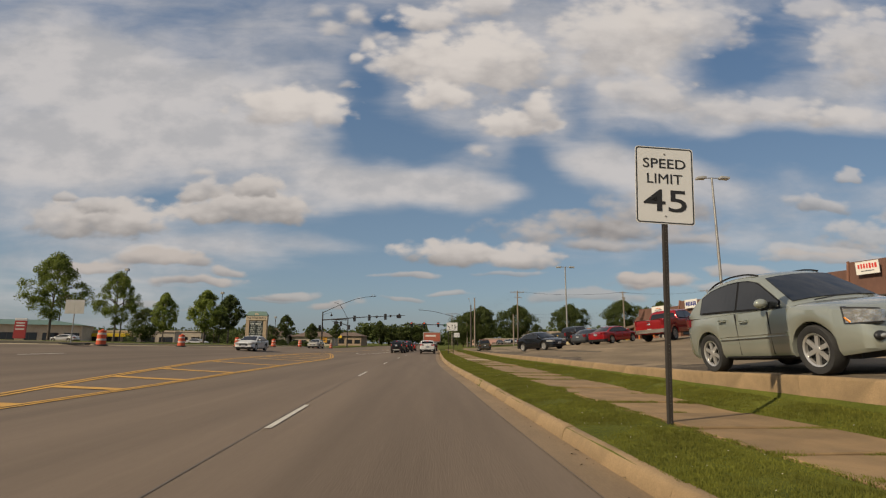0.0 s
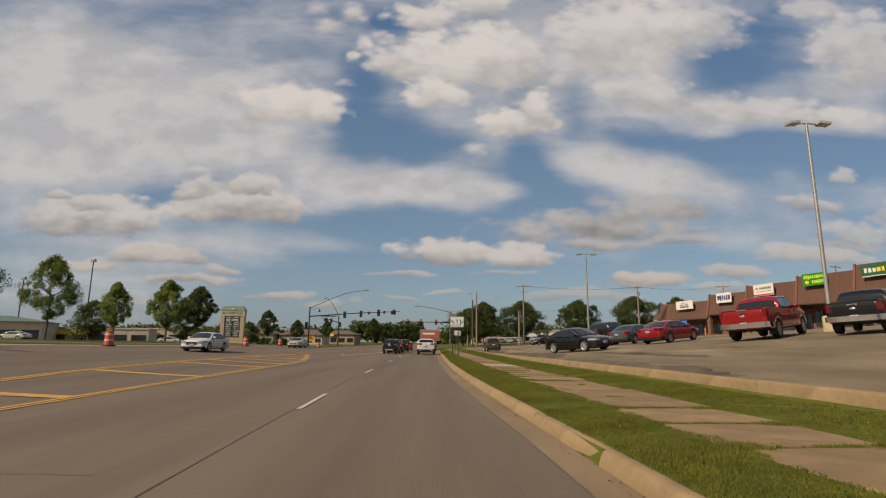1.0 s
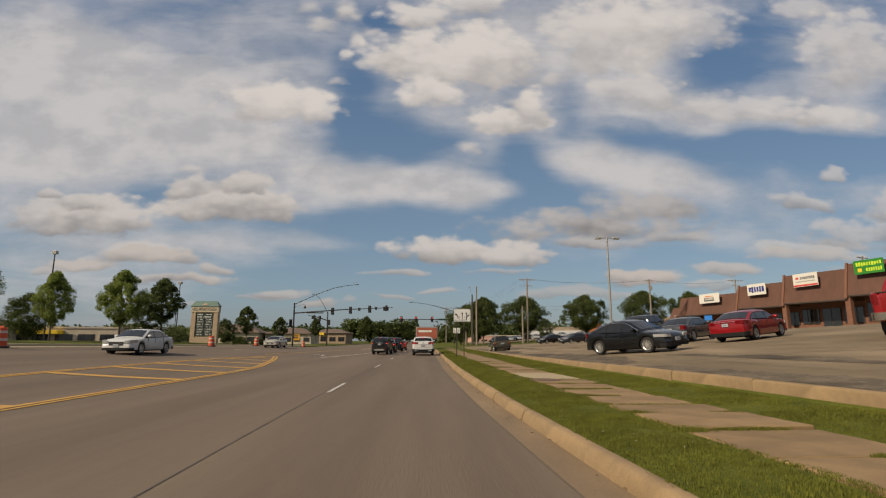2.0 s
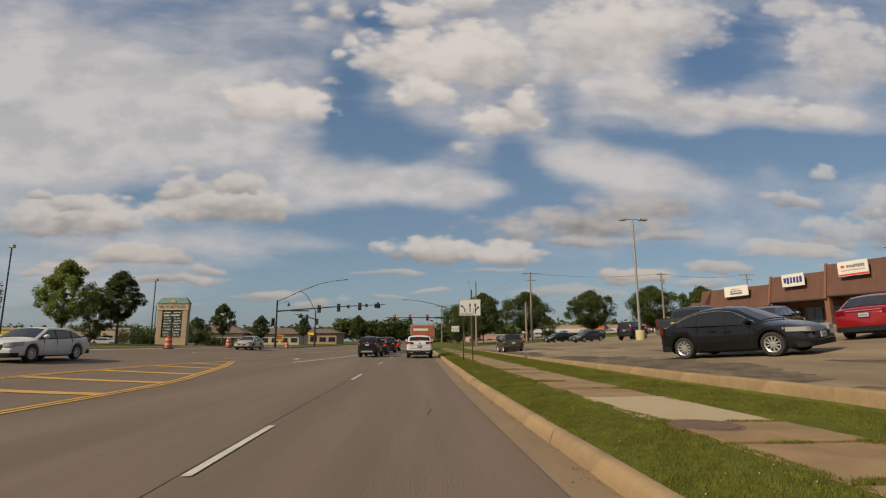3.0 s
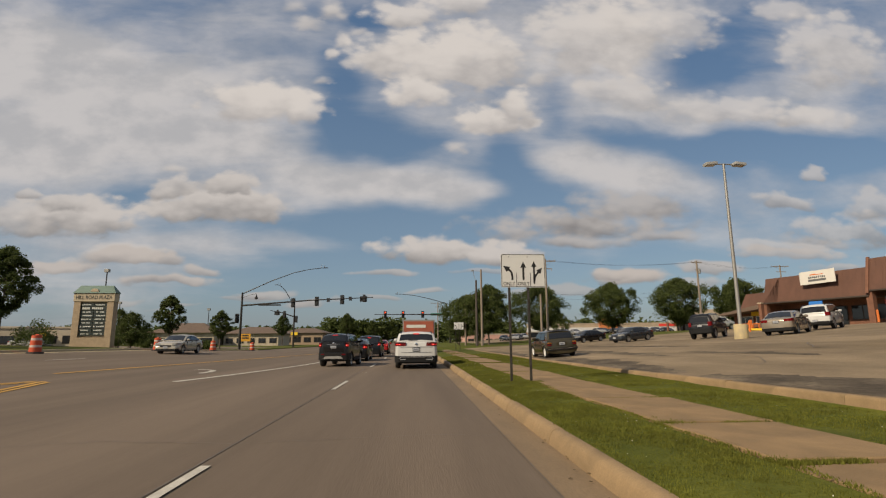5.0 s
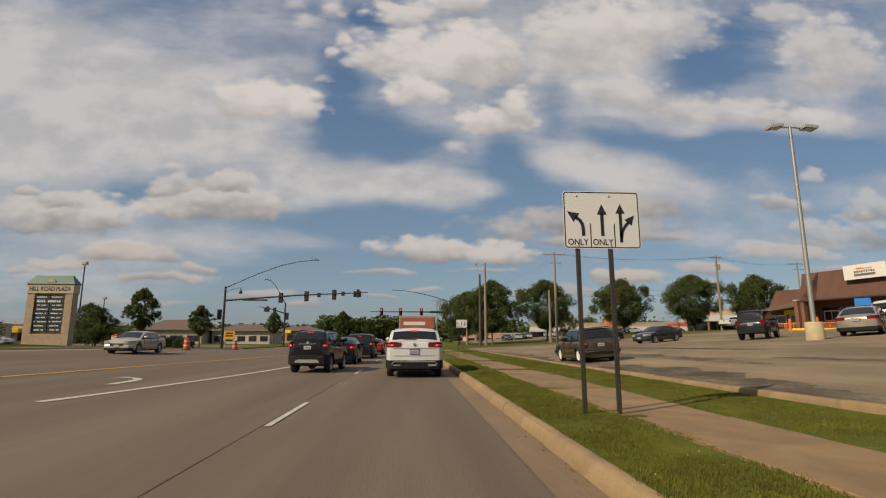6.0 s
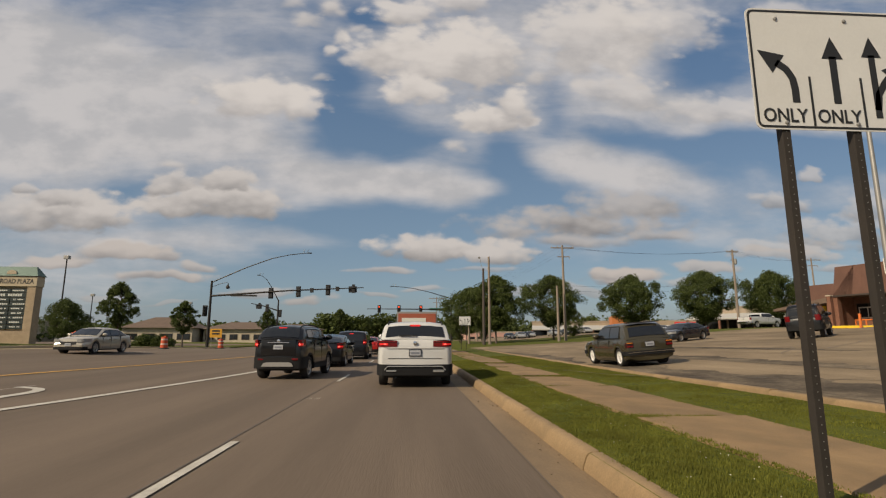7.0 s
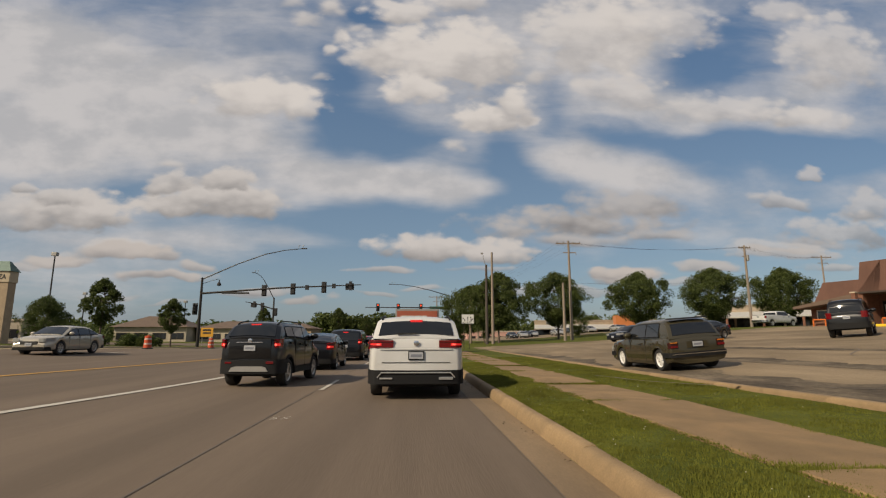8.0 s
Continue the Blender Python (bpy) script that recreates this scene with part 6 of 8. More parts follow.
left_mast = mast(-24.9, 120.5, 0.05, 8.25, 18.9, 6.45, 7.62, (11.7, 12.0), (7.3, 10.7, 14.4, 17.6), 1, False, "dark bronze signal mast with heads seen from behind", (12.4, 15.6))
part("lantern_arm", tube(bmesh.new(), [(0, 0, 7.6), (1.0, 0, 7.95), (1.95, 0, 8.2)], 0.03, 6), DARK_STEEL, left_mast)
part("lantern", lathe(bmesh.new(), [(0.05, 8.1), (0.07, 7.85), (0.24, 7.6), (0.24, 7.45), (0.1, 7.35)], 12), DARK_STEEL, left_mast).matrix_basis = Matrix.Translation((2.0, 0, 0))
signal_head(left_mast, -0.55, -0.05, 4.6, -1, False)
part("wire_box", boxed(2.4, 5.6, -0.1, 0.1, 6.42, 6.62, 0.02), DARK_STEEL, left_mast)
right_mast = mast(7.45, 150.0, 0.9, 7.8, -15.4, 5.7, 5.75, (-10.8, 9.9), (-5.6, -9.6, -13.2), -1, True, "dark bronze signal mast with lit red signals")
part("street_sign", boxed(-4.0, -1.0, -0.03, 0.03, 5.5, 5.95, 0.01), STREET_GREEN, right_mast, "green street name blade")
part("street_sign_bar", boxed(-3.6, -1.4, -0.04, -0.032, 5.66, 5.80), SIGN_WHITE, right_mast)
far_mast = mast(-24.2, 151.0, 0.2, 8.0, -4.9, 6.1, 7.4, (-3.6, 12.6), (-2.0, -3.4), 1, False, "dark signal mast across the side street")
signal_head(far_mast, 0.4, 0.0, 5.6, 1, False)


# ---- poles and lamps ----
def utility_pole(x, y, top, z, mat, label, crossarm=2.3, transformer=False, turn=0.0, stub=None):
    pole = thing("utility_pole", label, "utility pole", Matrix.Translation((x, y, z)) @ Matrix.Rotation(radians(turn), 4, "Z"), "utility poles")
    part("pole", tube(bmesh.new(), [(0, 0, -0.2), (0, 0, top * 0.5), (0, 0, top)], [0.19, 0.165, 0.13], 12), mat, pole, smooth=40)
    if crossarm:
        part("crossarm", boxed(-crossarm / 2, crossarm / 2, -0.06, 0.06, top - 0.42, top - 0.28, 0.01), mat, pole)
        for s in (-1, 1):
            part("brace", tube(bmesh.new(), [(s * crossarm * 0.3, -0.07, top - 0.42), (0, -0.1, top - 1.1)], 0.018, 5), STEEL, pole)
        for q in (-0.46, -0.2, 0.2, 0.46):
            part("insulator", lathe(bmesh.new(), [(0.05, top - 0.28), (0.07, top - 0.2), (0.04, top - 0.1)], 8), STEEL, pole).matrix_basis = Matrix.Translation((q * crossarm, 0, 0))
        part("crossarm", boxed(-crossarm * 0.22, crossarm * 0.3, -0.05, 0.05, top - 1.62, top - 1.5, 0.01), mat, pole)
        part("cutout", tube(bmesh.new(), [(crossarm * 0.27, -0.08, top - 1.5), (crossarm * 0.30, -0.12, top - 1.9)], 0.04, 6), STEEL, pole)
    if transformer:
        part("transformer", lathe(bmesh.new(), [(0.16, top - 2.2), (0.2, top - 2.15), (0.2, top - 1.45), (0.12, top - 1.35)], 12), STEEL, pole).matrix_basis = Matrix.Translation((0.34, 0, 0))
    if stub:
        part("lamp_bracket", tube(bmesh.new(), [(0, 0, top - 0.3), (-0.3, 0, top + 0.7), (-0.42, 0, top + 1.4)], 0.03, 6), STEEL, pole)
        part("lamp_head", boxed(-0.65, -0.35, -0.1, 0.1, top + 1.3, top + 1.5, 0.03), STEEL, pole)
    return pole


utility_pole(20.4, 122.2, 12.6, 1.15, WOOD_POLE, "tall weathered wooden utility pole with a crossarm", 3.2)
utility_pole(19.2, 121.2, 7.0, 1.15, WOOD_POLE, "short weathered wooden stub pole", 0)
utility_pole(10.2, 121.3, 11.2, 0.75, WOOD_POLE, "grey wooden pole with a cap lamp", 0)
utility_pole(9.2, 119.5, 9.4, 0.72, DARK_WOOD, "dark creosoted wooden pole with a lamp bracket", 0, stub=True)
utility_pole(47.0, 126.4, 11.8, 2.4, WOOD_POLE, "weathered wooden utility pole behind the parking lot", 1.7, True)
utility_pole(84.0, 157.0, 15.0, 3.0, WOOD_POLE, "weathered wooden utility pole behind the shops", 4.2)
utility_pole(88.0, 120.0, 15.4, 3.0, WOOD_POLE, "weathered wooden utility pole behind the shops", 3.6, turn=20)
utility_pole(15.5, 176.0, 12.2, 1.0, WOOD_POLE, "distant wooden utility pole with crossarms", 4.6)
utility_pole(7.5, 205.0, 12.4, 0.8, WOOD_POLE, "distant wooden utility pole with crossarms", 4.6)
utility_pole(9.6, 140.0, 7.4, 0.6, WOOD_POLE, "wooden pole under the tree", 0)


def wire(a, b, sag, r=0.014):
    a, b = Vector(a), Vector(b)
    pts = [a.lerp(b, t) - Vector((0, 0, sag * 4 * t * (1 - t))) for t in [k / 12 for k in range(13)]]
    return tube(bmesh.new(), pts, r, 4)


wires = thing("power_lines", "thin dark power lines strung between wooden poles", "power lines")
for q in (-1.4, -0.6, 0.6, 1.4):
    part("cable", wire((20.4 + q, 122.2, 13.55), (15.5 + q, 176, 13.0), 0.8, 0.006), BLACK_PLASTIC, wires)
    part("cable", wire((15.5 + q, 176, 13.0), (7.5 + q, 205.0, 12.9), 0.5, 0.006), BLACK_PLASTIC, wires)
    part("cable", wire((20.4 + q * 0.6, 122.2, 13.55), (47 + q * 0.5, 126.4, 14.0), 0.7, 0.006), BLACK_PLASTIC, wires)
    part("cable", wire((47 + q * 0.5, 126.4, 14.0), (84 + q, 157, 17.8), 0.8, 0.006), BLACK_PLASTIC, wires)
for z in (6.6, 7.3):
    part("cable", wire((20.4, 122.2, z + 1.5), (10.2, 121.3, z + 0.7), 0.3, 0.016), BLACK_PLASTIC, wires)
    part("cable", wire((20.4, 122.2, z + 1.0), (47, 126.4, z + 2.2), 0.5, 0.01), BLACK_PLASTIC, wires)

YELLOW_BASE = material("chipped_yellow_concrete", (0.48, 0.36, 0.15), 0.9, vary=0.3, scale=3, stain=0.3, stain_scale=2, dark=(0.25, 0.22, 0.17))
LAMP_HOUSING = material("pale_lamp_housing", (0.42, 0.41, 0.38), 0.5, 0.3, vary=0.1)


def lot_lamp(x, y, top, label, rust=False):
    z = lot_z(x, y)
    lamp = thing("parking_lot_lamp", label, "lamp post", Matrix.Translation((x, y, z)), "parking lot lamps")
    part("footing", lathe(bmesh.new(), [(0.40, -0.1), (0.40, 0.80), (0.36, 0.86), (0.1, 0.87)], 18), YELLOW_BASE, lamp, "chipped yellow concrete footing", smooth=40)
    part("pole", tube(bmesh.new(), [(0, 0, 0.8), (0, 0, top * 0.6), (0, 0, top)], [0.12, 0.10, 0.075], 10), STEEL, lamp, smooth=40)
    part("arm", tube(bmesh.new(), [(-0.75, 0, top - 0.05), (0, 0, top), (0.75, 0, top - 0.05)], 0.04, 6), STEEL, lamp)
    for s in (-1, 1):
        head = boxed(-0.36, 0.36, -0.26, 0.26, -0.09, 0.09, 0.03, Matrix.Translation((s * 0.95, -0.1, top - 0.05)) @ Matrix.Rotation(radians(s * 6), 4, "Y"))
        part("lamp_head", head, LAMP_HOUSING, lamp, "pale box lamp head", smooth=30)
        part("lens", boxed(s * 0.95 - 0.28, s * 0.95 + 0.28, -0.3, 0.1, top - 0.16, top - 0.12), LAMP_CLEAR, lamp)
    return lamp


lot_lamp(19.95, 74.5, 11.1, "tall steel parking lot lamp on a yellow footing")
lot_lamp(23.6, 40.2, 12.6, "tall steel parking lot lamp with two heads")


def plaza_lamp(x, y, top):
    lamp = thing("plaza_lamp", "thin dark plaza lamp post with a square head", "lamp post", Matrix.Translation((x, y, ground_z(x, y))), "plaza lamps")
    part("pole", tube(bmesh.new(), [(0, 0, 0), (0, 0, top)], [0.14, 0.10], 8), DARK_STEEL, lamp)
    part("head", boxed(-0.4, 0.4, -0.35, 0.35, top - 0.1, top + 0.5, 0.05), STEEL, lamp, "grey square lamp head")


for x, y, top in ((-69.3, 118, 16.5), (-58.2, 144.7, 14.0), (-86, 122, 13.0), (-80, 190, 11.0), (-60, 200, 10)):
    plaza_lamp(x, y, top)

# ---- barrels along the far kerb ----
ORANGE = material("orange_barrel_plastic", (0.55, 0.075, 0.022), 0.6, vary=0.15, scale=4)
BAND = material("white_reflective_band", (0.52, 0.44, 0.38), 0.5, vary=0.12, scale=5)


def barrel(x, y):
    z = road_z(x, y)
    b = thing("traffic_barrel", "orange and white striped traffic barrel at the kerb", "traffic barrel", Matrix.Translation((x, y, z)), "traffic barrels")
    part("base", lathe(bmesh.new(), [(0.43, 0), (0.43, 0.07), (0.33, 0.10)], 16), RUBBER, b, "black rubber base")
    rs = [0.31, 0.30, 0.285, 0.27, 0.255, 0.24]
    zs = [0.08, 0.36, 0.49, 0.76, 0.89, 1.06]
    for i in range(5):
        part("band", lathe(bmesh.new(), [(rs[i], zs[i]), (rs[i] - 0.004, zs[i + 1] - 0.01), (rs[i] - 0.02, zs[i + 1])], 18), (ORANGE, BAND)[i % 2], b, ("orange plastic band", "white reflective band")[i % 2], smooth=40)
    part("handle", boxed(-0.10, 0.10, -0.02, 0.02, 1.03, 1.13, 0.015), ORANGE, b)


for y in (36.8, 48.3, 61.8, 75.6, 90.2, 102.8, 116.9):
    barrel(-22.0, y)


# ---- plaza pylon and smaller signs on the far side ----
STONE = material("buff_stone_cladding", (0.40, 0.30, 0.20), 0.9, vary=0.22, scale=2.5, fine=20, bump=0.4)
GREEN_ROOF = material("green_metal_roof", (0.085, 0.15, 0.12), 0.6, 0.1, vary=0.1, scale=2)
PANEL_DARK = material("dark_tenant_panel", (0.03, 0.04, 0.038), 0.4)
PANEL_CREAM = material("cream_stucco", (0.50, 0.41, 0.29), 0.9, vary=0.1, scale=2)
BAR_PALE = material("pale_sign_lettering", (0.55, 0.55, 0.5), 0.6)


def pylon(x, y, yaw):
    z = ground_z(x, y)
    p = thing("pylon_sign", "tall buff stone plaza sign with green roof and tenant panels", "sign", Matrix.Translation((x, y, z)) @ Matrix.Rotation(radians(yaw), 4, "Z"))
    w, d, h = 1.92, 0.42, 4.55
    part("core", boxed(-w + 0.5, w - 0.5, -d + 0.25, d - 0.25, 0, h), PANEL_CREAM, p)
    part("plinth", boxed(-w, w, -d, d, -0.2, 0.95, 0.02), STONE, p, "buff stone plinth")
    for s in (-1, 1):
        part("pier", boxed(s * w - 0.32 - 0.32 * s, s * w + 0.32 - 0.32 * s, -d, d, 0.952, h, 0.02), STONE, p, "buff stone pier")
    part("header", boxed(-w - 0.06, w + 0.06, -d - 0.06, d + 0.06, h + 0.002, h + 0.85, 0.03), PANEL_CREAM, p, "cream header band")
    roof = bmesh.new()
    low = [roof.verts.new(v) for v in ((-w - 0.15, -d - 0.15, h + 0.852), (w + 0.15, -d - 0.15, h + 0.852), (w + 0.15, d + 0.15, h + 0.852), (-w - 0.15, d + 0.15, h + 0.852))]
    top = [roof.verts.new(v) for v in ((-w + 0.35, -0.1, h + 1.65), (w - 0.35, -0.1, h + 1.65), (w - 0.35, 0.1, h + 1.65), (-w + 0.35, 0.1, h + 1.65))]
    for i in range(4):
        roof.faces.new((low[i], low[(i + 1) % 4], top[(i + 1) % 4], top[i]))
    roof.faces.new(low[::-1])
    roof.faces.new(top)
    part("roof", roof, GREEN_ROOF, p, "green metal roof")
    part("dormer", plate(bmesh.new(), [(0.38 * math.cos(math.pi * k / 8), h + 1.0 + 0.32 * math.sin(math.pi * k / 8)) for k in range(9)], -d - 0.12, -0.1), PANEL_CREAM, p, "cream arched dormer")
    lettering("lettering", "HILL ROAD PLAZA", 0.40, SIGN_BLACK, p, (0, -d - 0.065, h + 0.42), 3.5, bold=0.02)
    for k in range(9):
        z0 = 4.05 - k * 0.365
        if k in (1,):
            cells = [(-1.25, 1.25)]
        else:
            cells = [(-1.25, -0.03), (0.03, 1.25)]
        for x0, x1 in cells:
            part("tenant_panel", boxed(x0, x1, -d + 0.10, -d + 0.255, z0, z0 + 0.32, 0.01), PANEL_DARK, p, "dark tenant panel")
            inset = 0.08 + 0.07 * ((k * 7 + int(x0 * 10)) % 3)
            high = 0.10 if k == 1 else 0.055
            n = 12 if k == 1 else 7
            for c in range(n):
                if (c * 5 + k * 3) % 7 == 2:
                    continue
                a, b = lerp(x0 + inset, x1 - inset, c / n), lerp(x0 + inset, x1 - inset, (c + 0.78) / n)
                part("tenant_bar", boxed(a, b, -d + 0.09, -d + 0.098, z0 + 0.18 - high, z0 + 0.18 + high), BAR_PALE, p)


pylon(-32.4, 98.6, 2)


def back_sign(x, y):
    s = thing("temporary_sign", "blank grey back of a temporary sign on a low stand", "road sign", Matrix.Translation((x, y, road_z(x, y))))
    for q in (-1, 1):
        part("panel", boxed(0.0 if q > 0 else -0.62, 0.62 if q > 0 else -0.01, -0.01, 0.01, 2.0, 2.9, 0.005), STEEL, s, "bare grey metal sheet")
    part("post", tube(bmesh.new(), [(0, 0.03, 0.1), (0, 0.03, 2.9)], 0.035, 8), STEEL, s)
    for q in (-1, 1):
        part("foot", boxed(-0.06 if q > 0 else -1.15, 1.15 if q > 0 else 0.06, -0.25, 0.25, 0, 0.12, 0.02), UNDER, s, "dark ballast foot")


back_sign(-22.4, 34.3)
RED_PANEL = material("red_sign_panel", (0.36, 0.035, 0.03), 0.5, vary=0.08)
red_sign = thing("plaza_sign", "tall red plaza sign with pale bars on its face", "sign", Matrix.Translation((-77.3, 100, 1.4)) @ Matrix.Rotation(radians(20), 4, "Z") @ Matrix.Scale(0.72, 4))
part("panel", boxed(-1.3, 1.3, -0.3, 0.3, 0.6, 5.2, 0.05), RED_PANEL, red_sign, "red panel")
part("header", boxed(-1.3, 1.3, -0.31, 0.31, 5.21, 5.8, 0.05), SIGN_WHITE, red_sign)
part("base", boxed(-1.0, 1.0, -0.25, 0.25, -0.2, 0.59), STONE, red_sign)
for zc in (4.6, 3.9, 3.0):
    part("name_bar", boxed(-0.95, 0.95, -0.32, -0.305, zc - 0.18, zc + 0.14), BAR_PALE, red_sign)
work_sign = thing("work_sign", "orange-yellow road work board beside the junction", "road sign", Matrix.Translation((-25.2, 124.0, 0.2)) @ Matrix.Scale(0.8, 4))
part("board", boxed(-0.95, 0.95, -0.03, 0.03, 1.5, 2.9, 0.01), material("orange_yellow_board", (0.62, 0.30, 0.02), 0.6, vary=0.1), work_sign)
for q in (-0.7, 0.7):
    part("leg", boxed(q - 0.04, q + 0.04, 0.03, 0.1, 0, 2.8), STEEL, work_sign)
for zc in (2.55, 2.1):
    part("name_bar", boxed(-0.6, 0.6, -0.04, -0.032, zc - 0.13, zc + 0.13), SIGN_BLACK, work_sign)

# ---- truck with a lit advertising board ahead in the lane ----
board_truck = thing("board_truck", "small white truck carrying an orange advertising board", "truck", Matrix.Translation((0.5, 97.5, 0)) @ Matrix.Scale(0.98, 4))
part("bed", boxed(-1.05, 1.05, -2.8, 2.6, 0.7, 0.95, 0.03), BLACK_PLASTIC, board_truck)
part("frame", boxed(-1.6, 1.6, -2.8, 0.4, 1.6, 3.4, 0.04), STEEL, board_truck, "grey board frame")
part("board", boxed(-1.48, 1.48, -2.86, -2.79, 1.75, 3.25, 0.02), material("orange_advert_board", (0.34, 0.09, 0.05), 0.5, vary=0.15, scale=1.5), board_truck, "dark orange board")
part("name_bar", boxed(-1.2, 0.7, -2.875, -2.862, 2.6, 2.9), BAR_PALE, board_truck)
part("cab", boxed(-1.0, 1.0, 2.62, 4.4, 0.5, 2.4, 0.15), PAINT_WHITE, board_truck)
part("support", boxed(-0.9, 0.9, -2.6, 0.2, 0.952, 1.598), BLACK_PLASTIC, board_truck)
for sx in (-1, 1):
    for wy in (-1.6, 3.4):
        hub = wheel(board_truck, 0, 0, 0.40, 0.26, 6, DARK_ALLOY, sx)
        hub.matrix_basis = Matrix.Translation((sx * 0.9, wy, 0.40)) @ Matrix.Rotation(math.pi / 2 * sx, 4, "Z") @ Matrix.Rotation(0, 4, "Z")
    part("tail_lamp", boxed(sx * 0.75, sx * 0.98, -2.84, -2.79, 0.74, 0.9, 0.01), LAMP_RED, board_truck, "red tail lamp")


# ---- trees ----
LEAF = material("sunlit_leaf", (0.225, 0.27, 0.060), 0.6, thin=0.4, vary=0.45, scale=0.6, fine=3.0, dark=(0.018, 0.03, 0.006), spec=0.25)
LEAF_LIGHT = material("bright_leaf", (0.29, 0.345, 0.080), 0.6, thin=0.4, vary=0.45, scale=0.7, fine=3.0, dark=(0.025, 0.04, 0.008), spec=0.25)
LEAF_DARK = material("dark_leaf", (0.108, 0.135, 0.037), 0.6, thin=0.35, vary=0.45, scale=0.5, fine=3.0, dark=(0.012, 0.02, 0.005), spec=0.25)
BARK = material("tree_bark", (0.11, 0.085, 0.065), 0.95, vary=0.3, scale=5, stretch=(3, 3, 0.6), bump=0.5)


def leaf_cloud(verts, faces, centre, radius, count, size, rng):
    """Small bent leaves scattered through a clump."""
    for _ in range(count):
        v = Vector((rng.gauss(0, 1), rng.gauss(0, 1), rng.gauss(0, 1)))
        p = centre + v.normalized() * radius * rng.random() ** 0.45
        a = Vector((rng.gauss(0, 1), rng.gauss(0, 1), rng.gauss(0, 0.7))).normalized()
        b = a.cross(Vector((rng.gauss(0, 1), rng.gauss(0, 1), rng.gauss(0, 1)))).normalized()
        c = a.cross(b) * 0.25
        s = size * rng.uniform(0.6, 1.3)
        n = len(verts)
        verts += [p - a * s, p + b * s * 0.55 + c * s, p + a * s, p - b * s * 0.55 + c * s]
        faces += [(n, n + 1, n + 2), (n, n + 2, n + 3)]


def tree_parts(height, spread, trunk_h, seed, density=1.0, leaf=0.13, trunks=1, wide_at=0.42, ragged=0.28):
    """Meshes of a trunk with limbs, and of a crown: leaf clumps inside an egg-shaped, ragged outline with gaps."""
    rng = random.Random(seed)
    wood = bmesh.new()
    verts, faces = [], []
    stems = []
    r0 = (0.016 * height + 0.03) / math.sqrt(trunks)
    for t in range(trunks):
        a0 = t * math.tau / trunks + seed
        out = Vector((math.cos(a0), math.sin(a0), 0)) if trunks > 1 else Vector()
        pts, radii = [], []
        for k in range(7):
            f = k / 6
            drift = Vector((math.sin(f * 3 + seed), math.cos(f * 2.3 + seed * 2), 0)) * 0.02 * height * f
            pts.append(Vector((0, 0, -0.15 + f * height * 0.88)) + drift + out * (0.12 + f * spread * 0.5))
            radii.append(lerp(r0, 0.015, f ** 0.8))
        tube(wood, pts, radii, 8)
        stems.append(pts)
    clumps = int(120 * density)
    for i in range(clumps):
        g = rng.random() ** 0.85
        z = lerp(trunk_h, height, g)
        shell = (math.sin(math.pi * min(1.0, 0.5 * g / wide_at)) if g < wide_at else math.cos(0.5 * math.pi * (g - wide_at) / (1 - wide_at)) ** 0.75)
        a = rng.uniform(0, math.tau)
        bulge = 1 + ragged * 1.6 * noise.noise(Vector((math.cos(a) * 1.6 + seed, math.sin(a) * 1.6, g * 3.2)))
        rad = spread * max(0.10, shell) * bulge * rng.random() ** 0.33 * 0.92
        c = Vector((math.cos(a) * rad, math.sin(a) * rad, z))
        size = spread * rng.uniform(0.10, 0.20)
        leaf_cloud(verts, faces, c, size, int(130 * rng.uniform(0.6, 1.3)), leaf, rng)
        if i % 5 == 0:
            pts = stems[i % trunks]
            h = clamp((z - 0.35 * rad) / (height * 0.88), trunk_h / height * 0.8, 0.98)
            k = min(5, int(h * 6))
            p = pts[k].lerp(pts[k + 1], h * 6 - k)
            tube(wood, [p, p.lerp(c, 0.5) + Vector((0, 0, 0.06 * rad)), c], [r0 * 0.30, r0 * 0.18, 0.012], 5)
    crown = bpy.data.meshes.new("crown")
    crown.from_pydata([tuple(v) for v in verts], [], faces)
    return mesh_from(wood, "trunk", BARK, 50), crown


def tree(x, y, z, parts, leaf_mat, label, scale=1.0, turn=0.0, group="", wide=1.0):
    t = thing("tree", label, "tree", Matrix.Translation((x, y, z)) @ Matrix.Rotation(radians(turn), 4, "Z") @ Matrix.Diagonal((scale * wide, scale * wide, scale, 1)), group)
    trunk, crown = parts
    if not crown.materials:
        crown.materials.append(leaf_mat)
    new("trunk", trunk).parent = t
    new("crown", crown).parent = t
    return t


pear = tree_parts(8.4, 3.1, 2.2, 11, 1.5, 0.08, wide_at=0.35, ragged=0.4)
upright = tree_parts(7.2, 2.4, 1.9, 5, 1.9, 0.075, wide_at=0.30, ragged=0.32)
low_tree = tree_parts(6.2, 2.9, 0.8, 23, 1.3, 0.075, trunks=3, wide_at=0.45, ragged=0.5)
small = tree_parts(6.6, 2.0, 2.0, 37, 1.5, 0.075, wide_at=0.40, ragged=0.35)
oak_a = tree_parts(10.4, 5.0, 2.6, 41, 2.4, 0.13, wide_at=0.40, ragged=0.75)
oak_b = tree_parts(10.6, 5.4, 2.4, 57, 2.4, 0.13, wide_at=0.46, ragged=0.75)

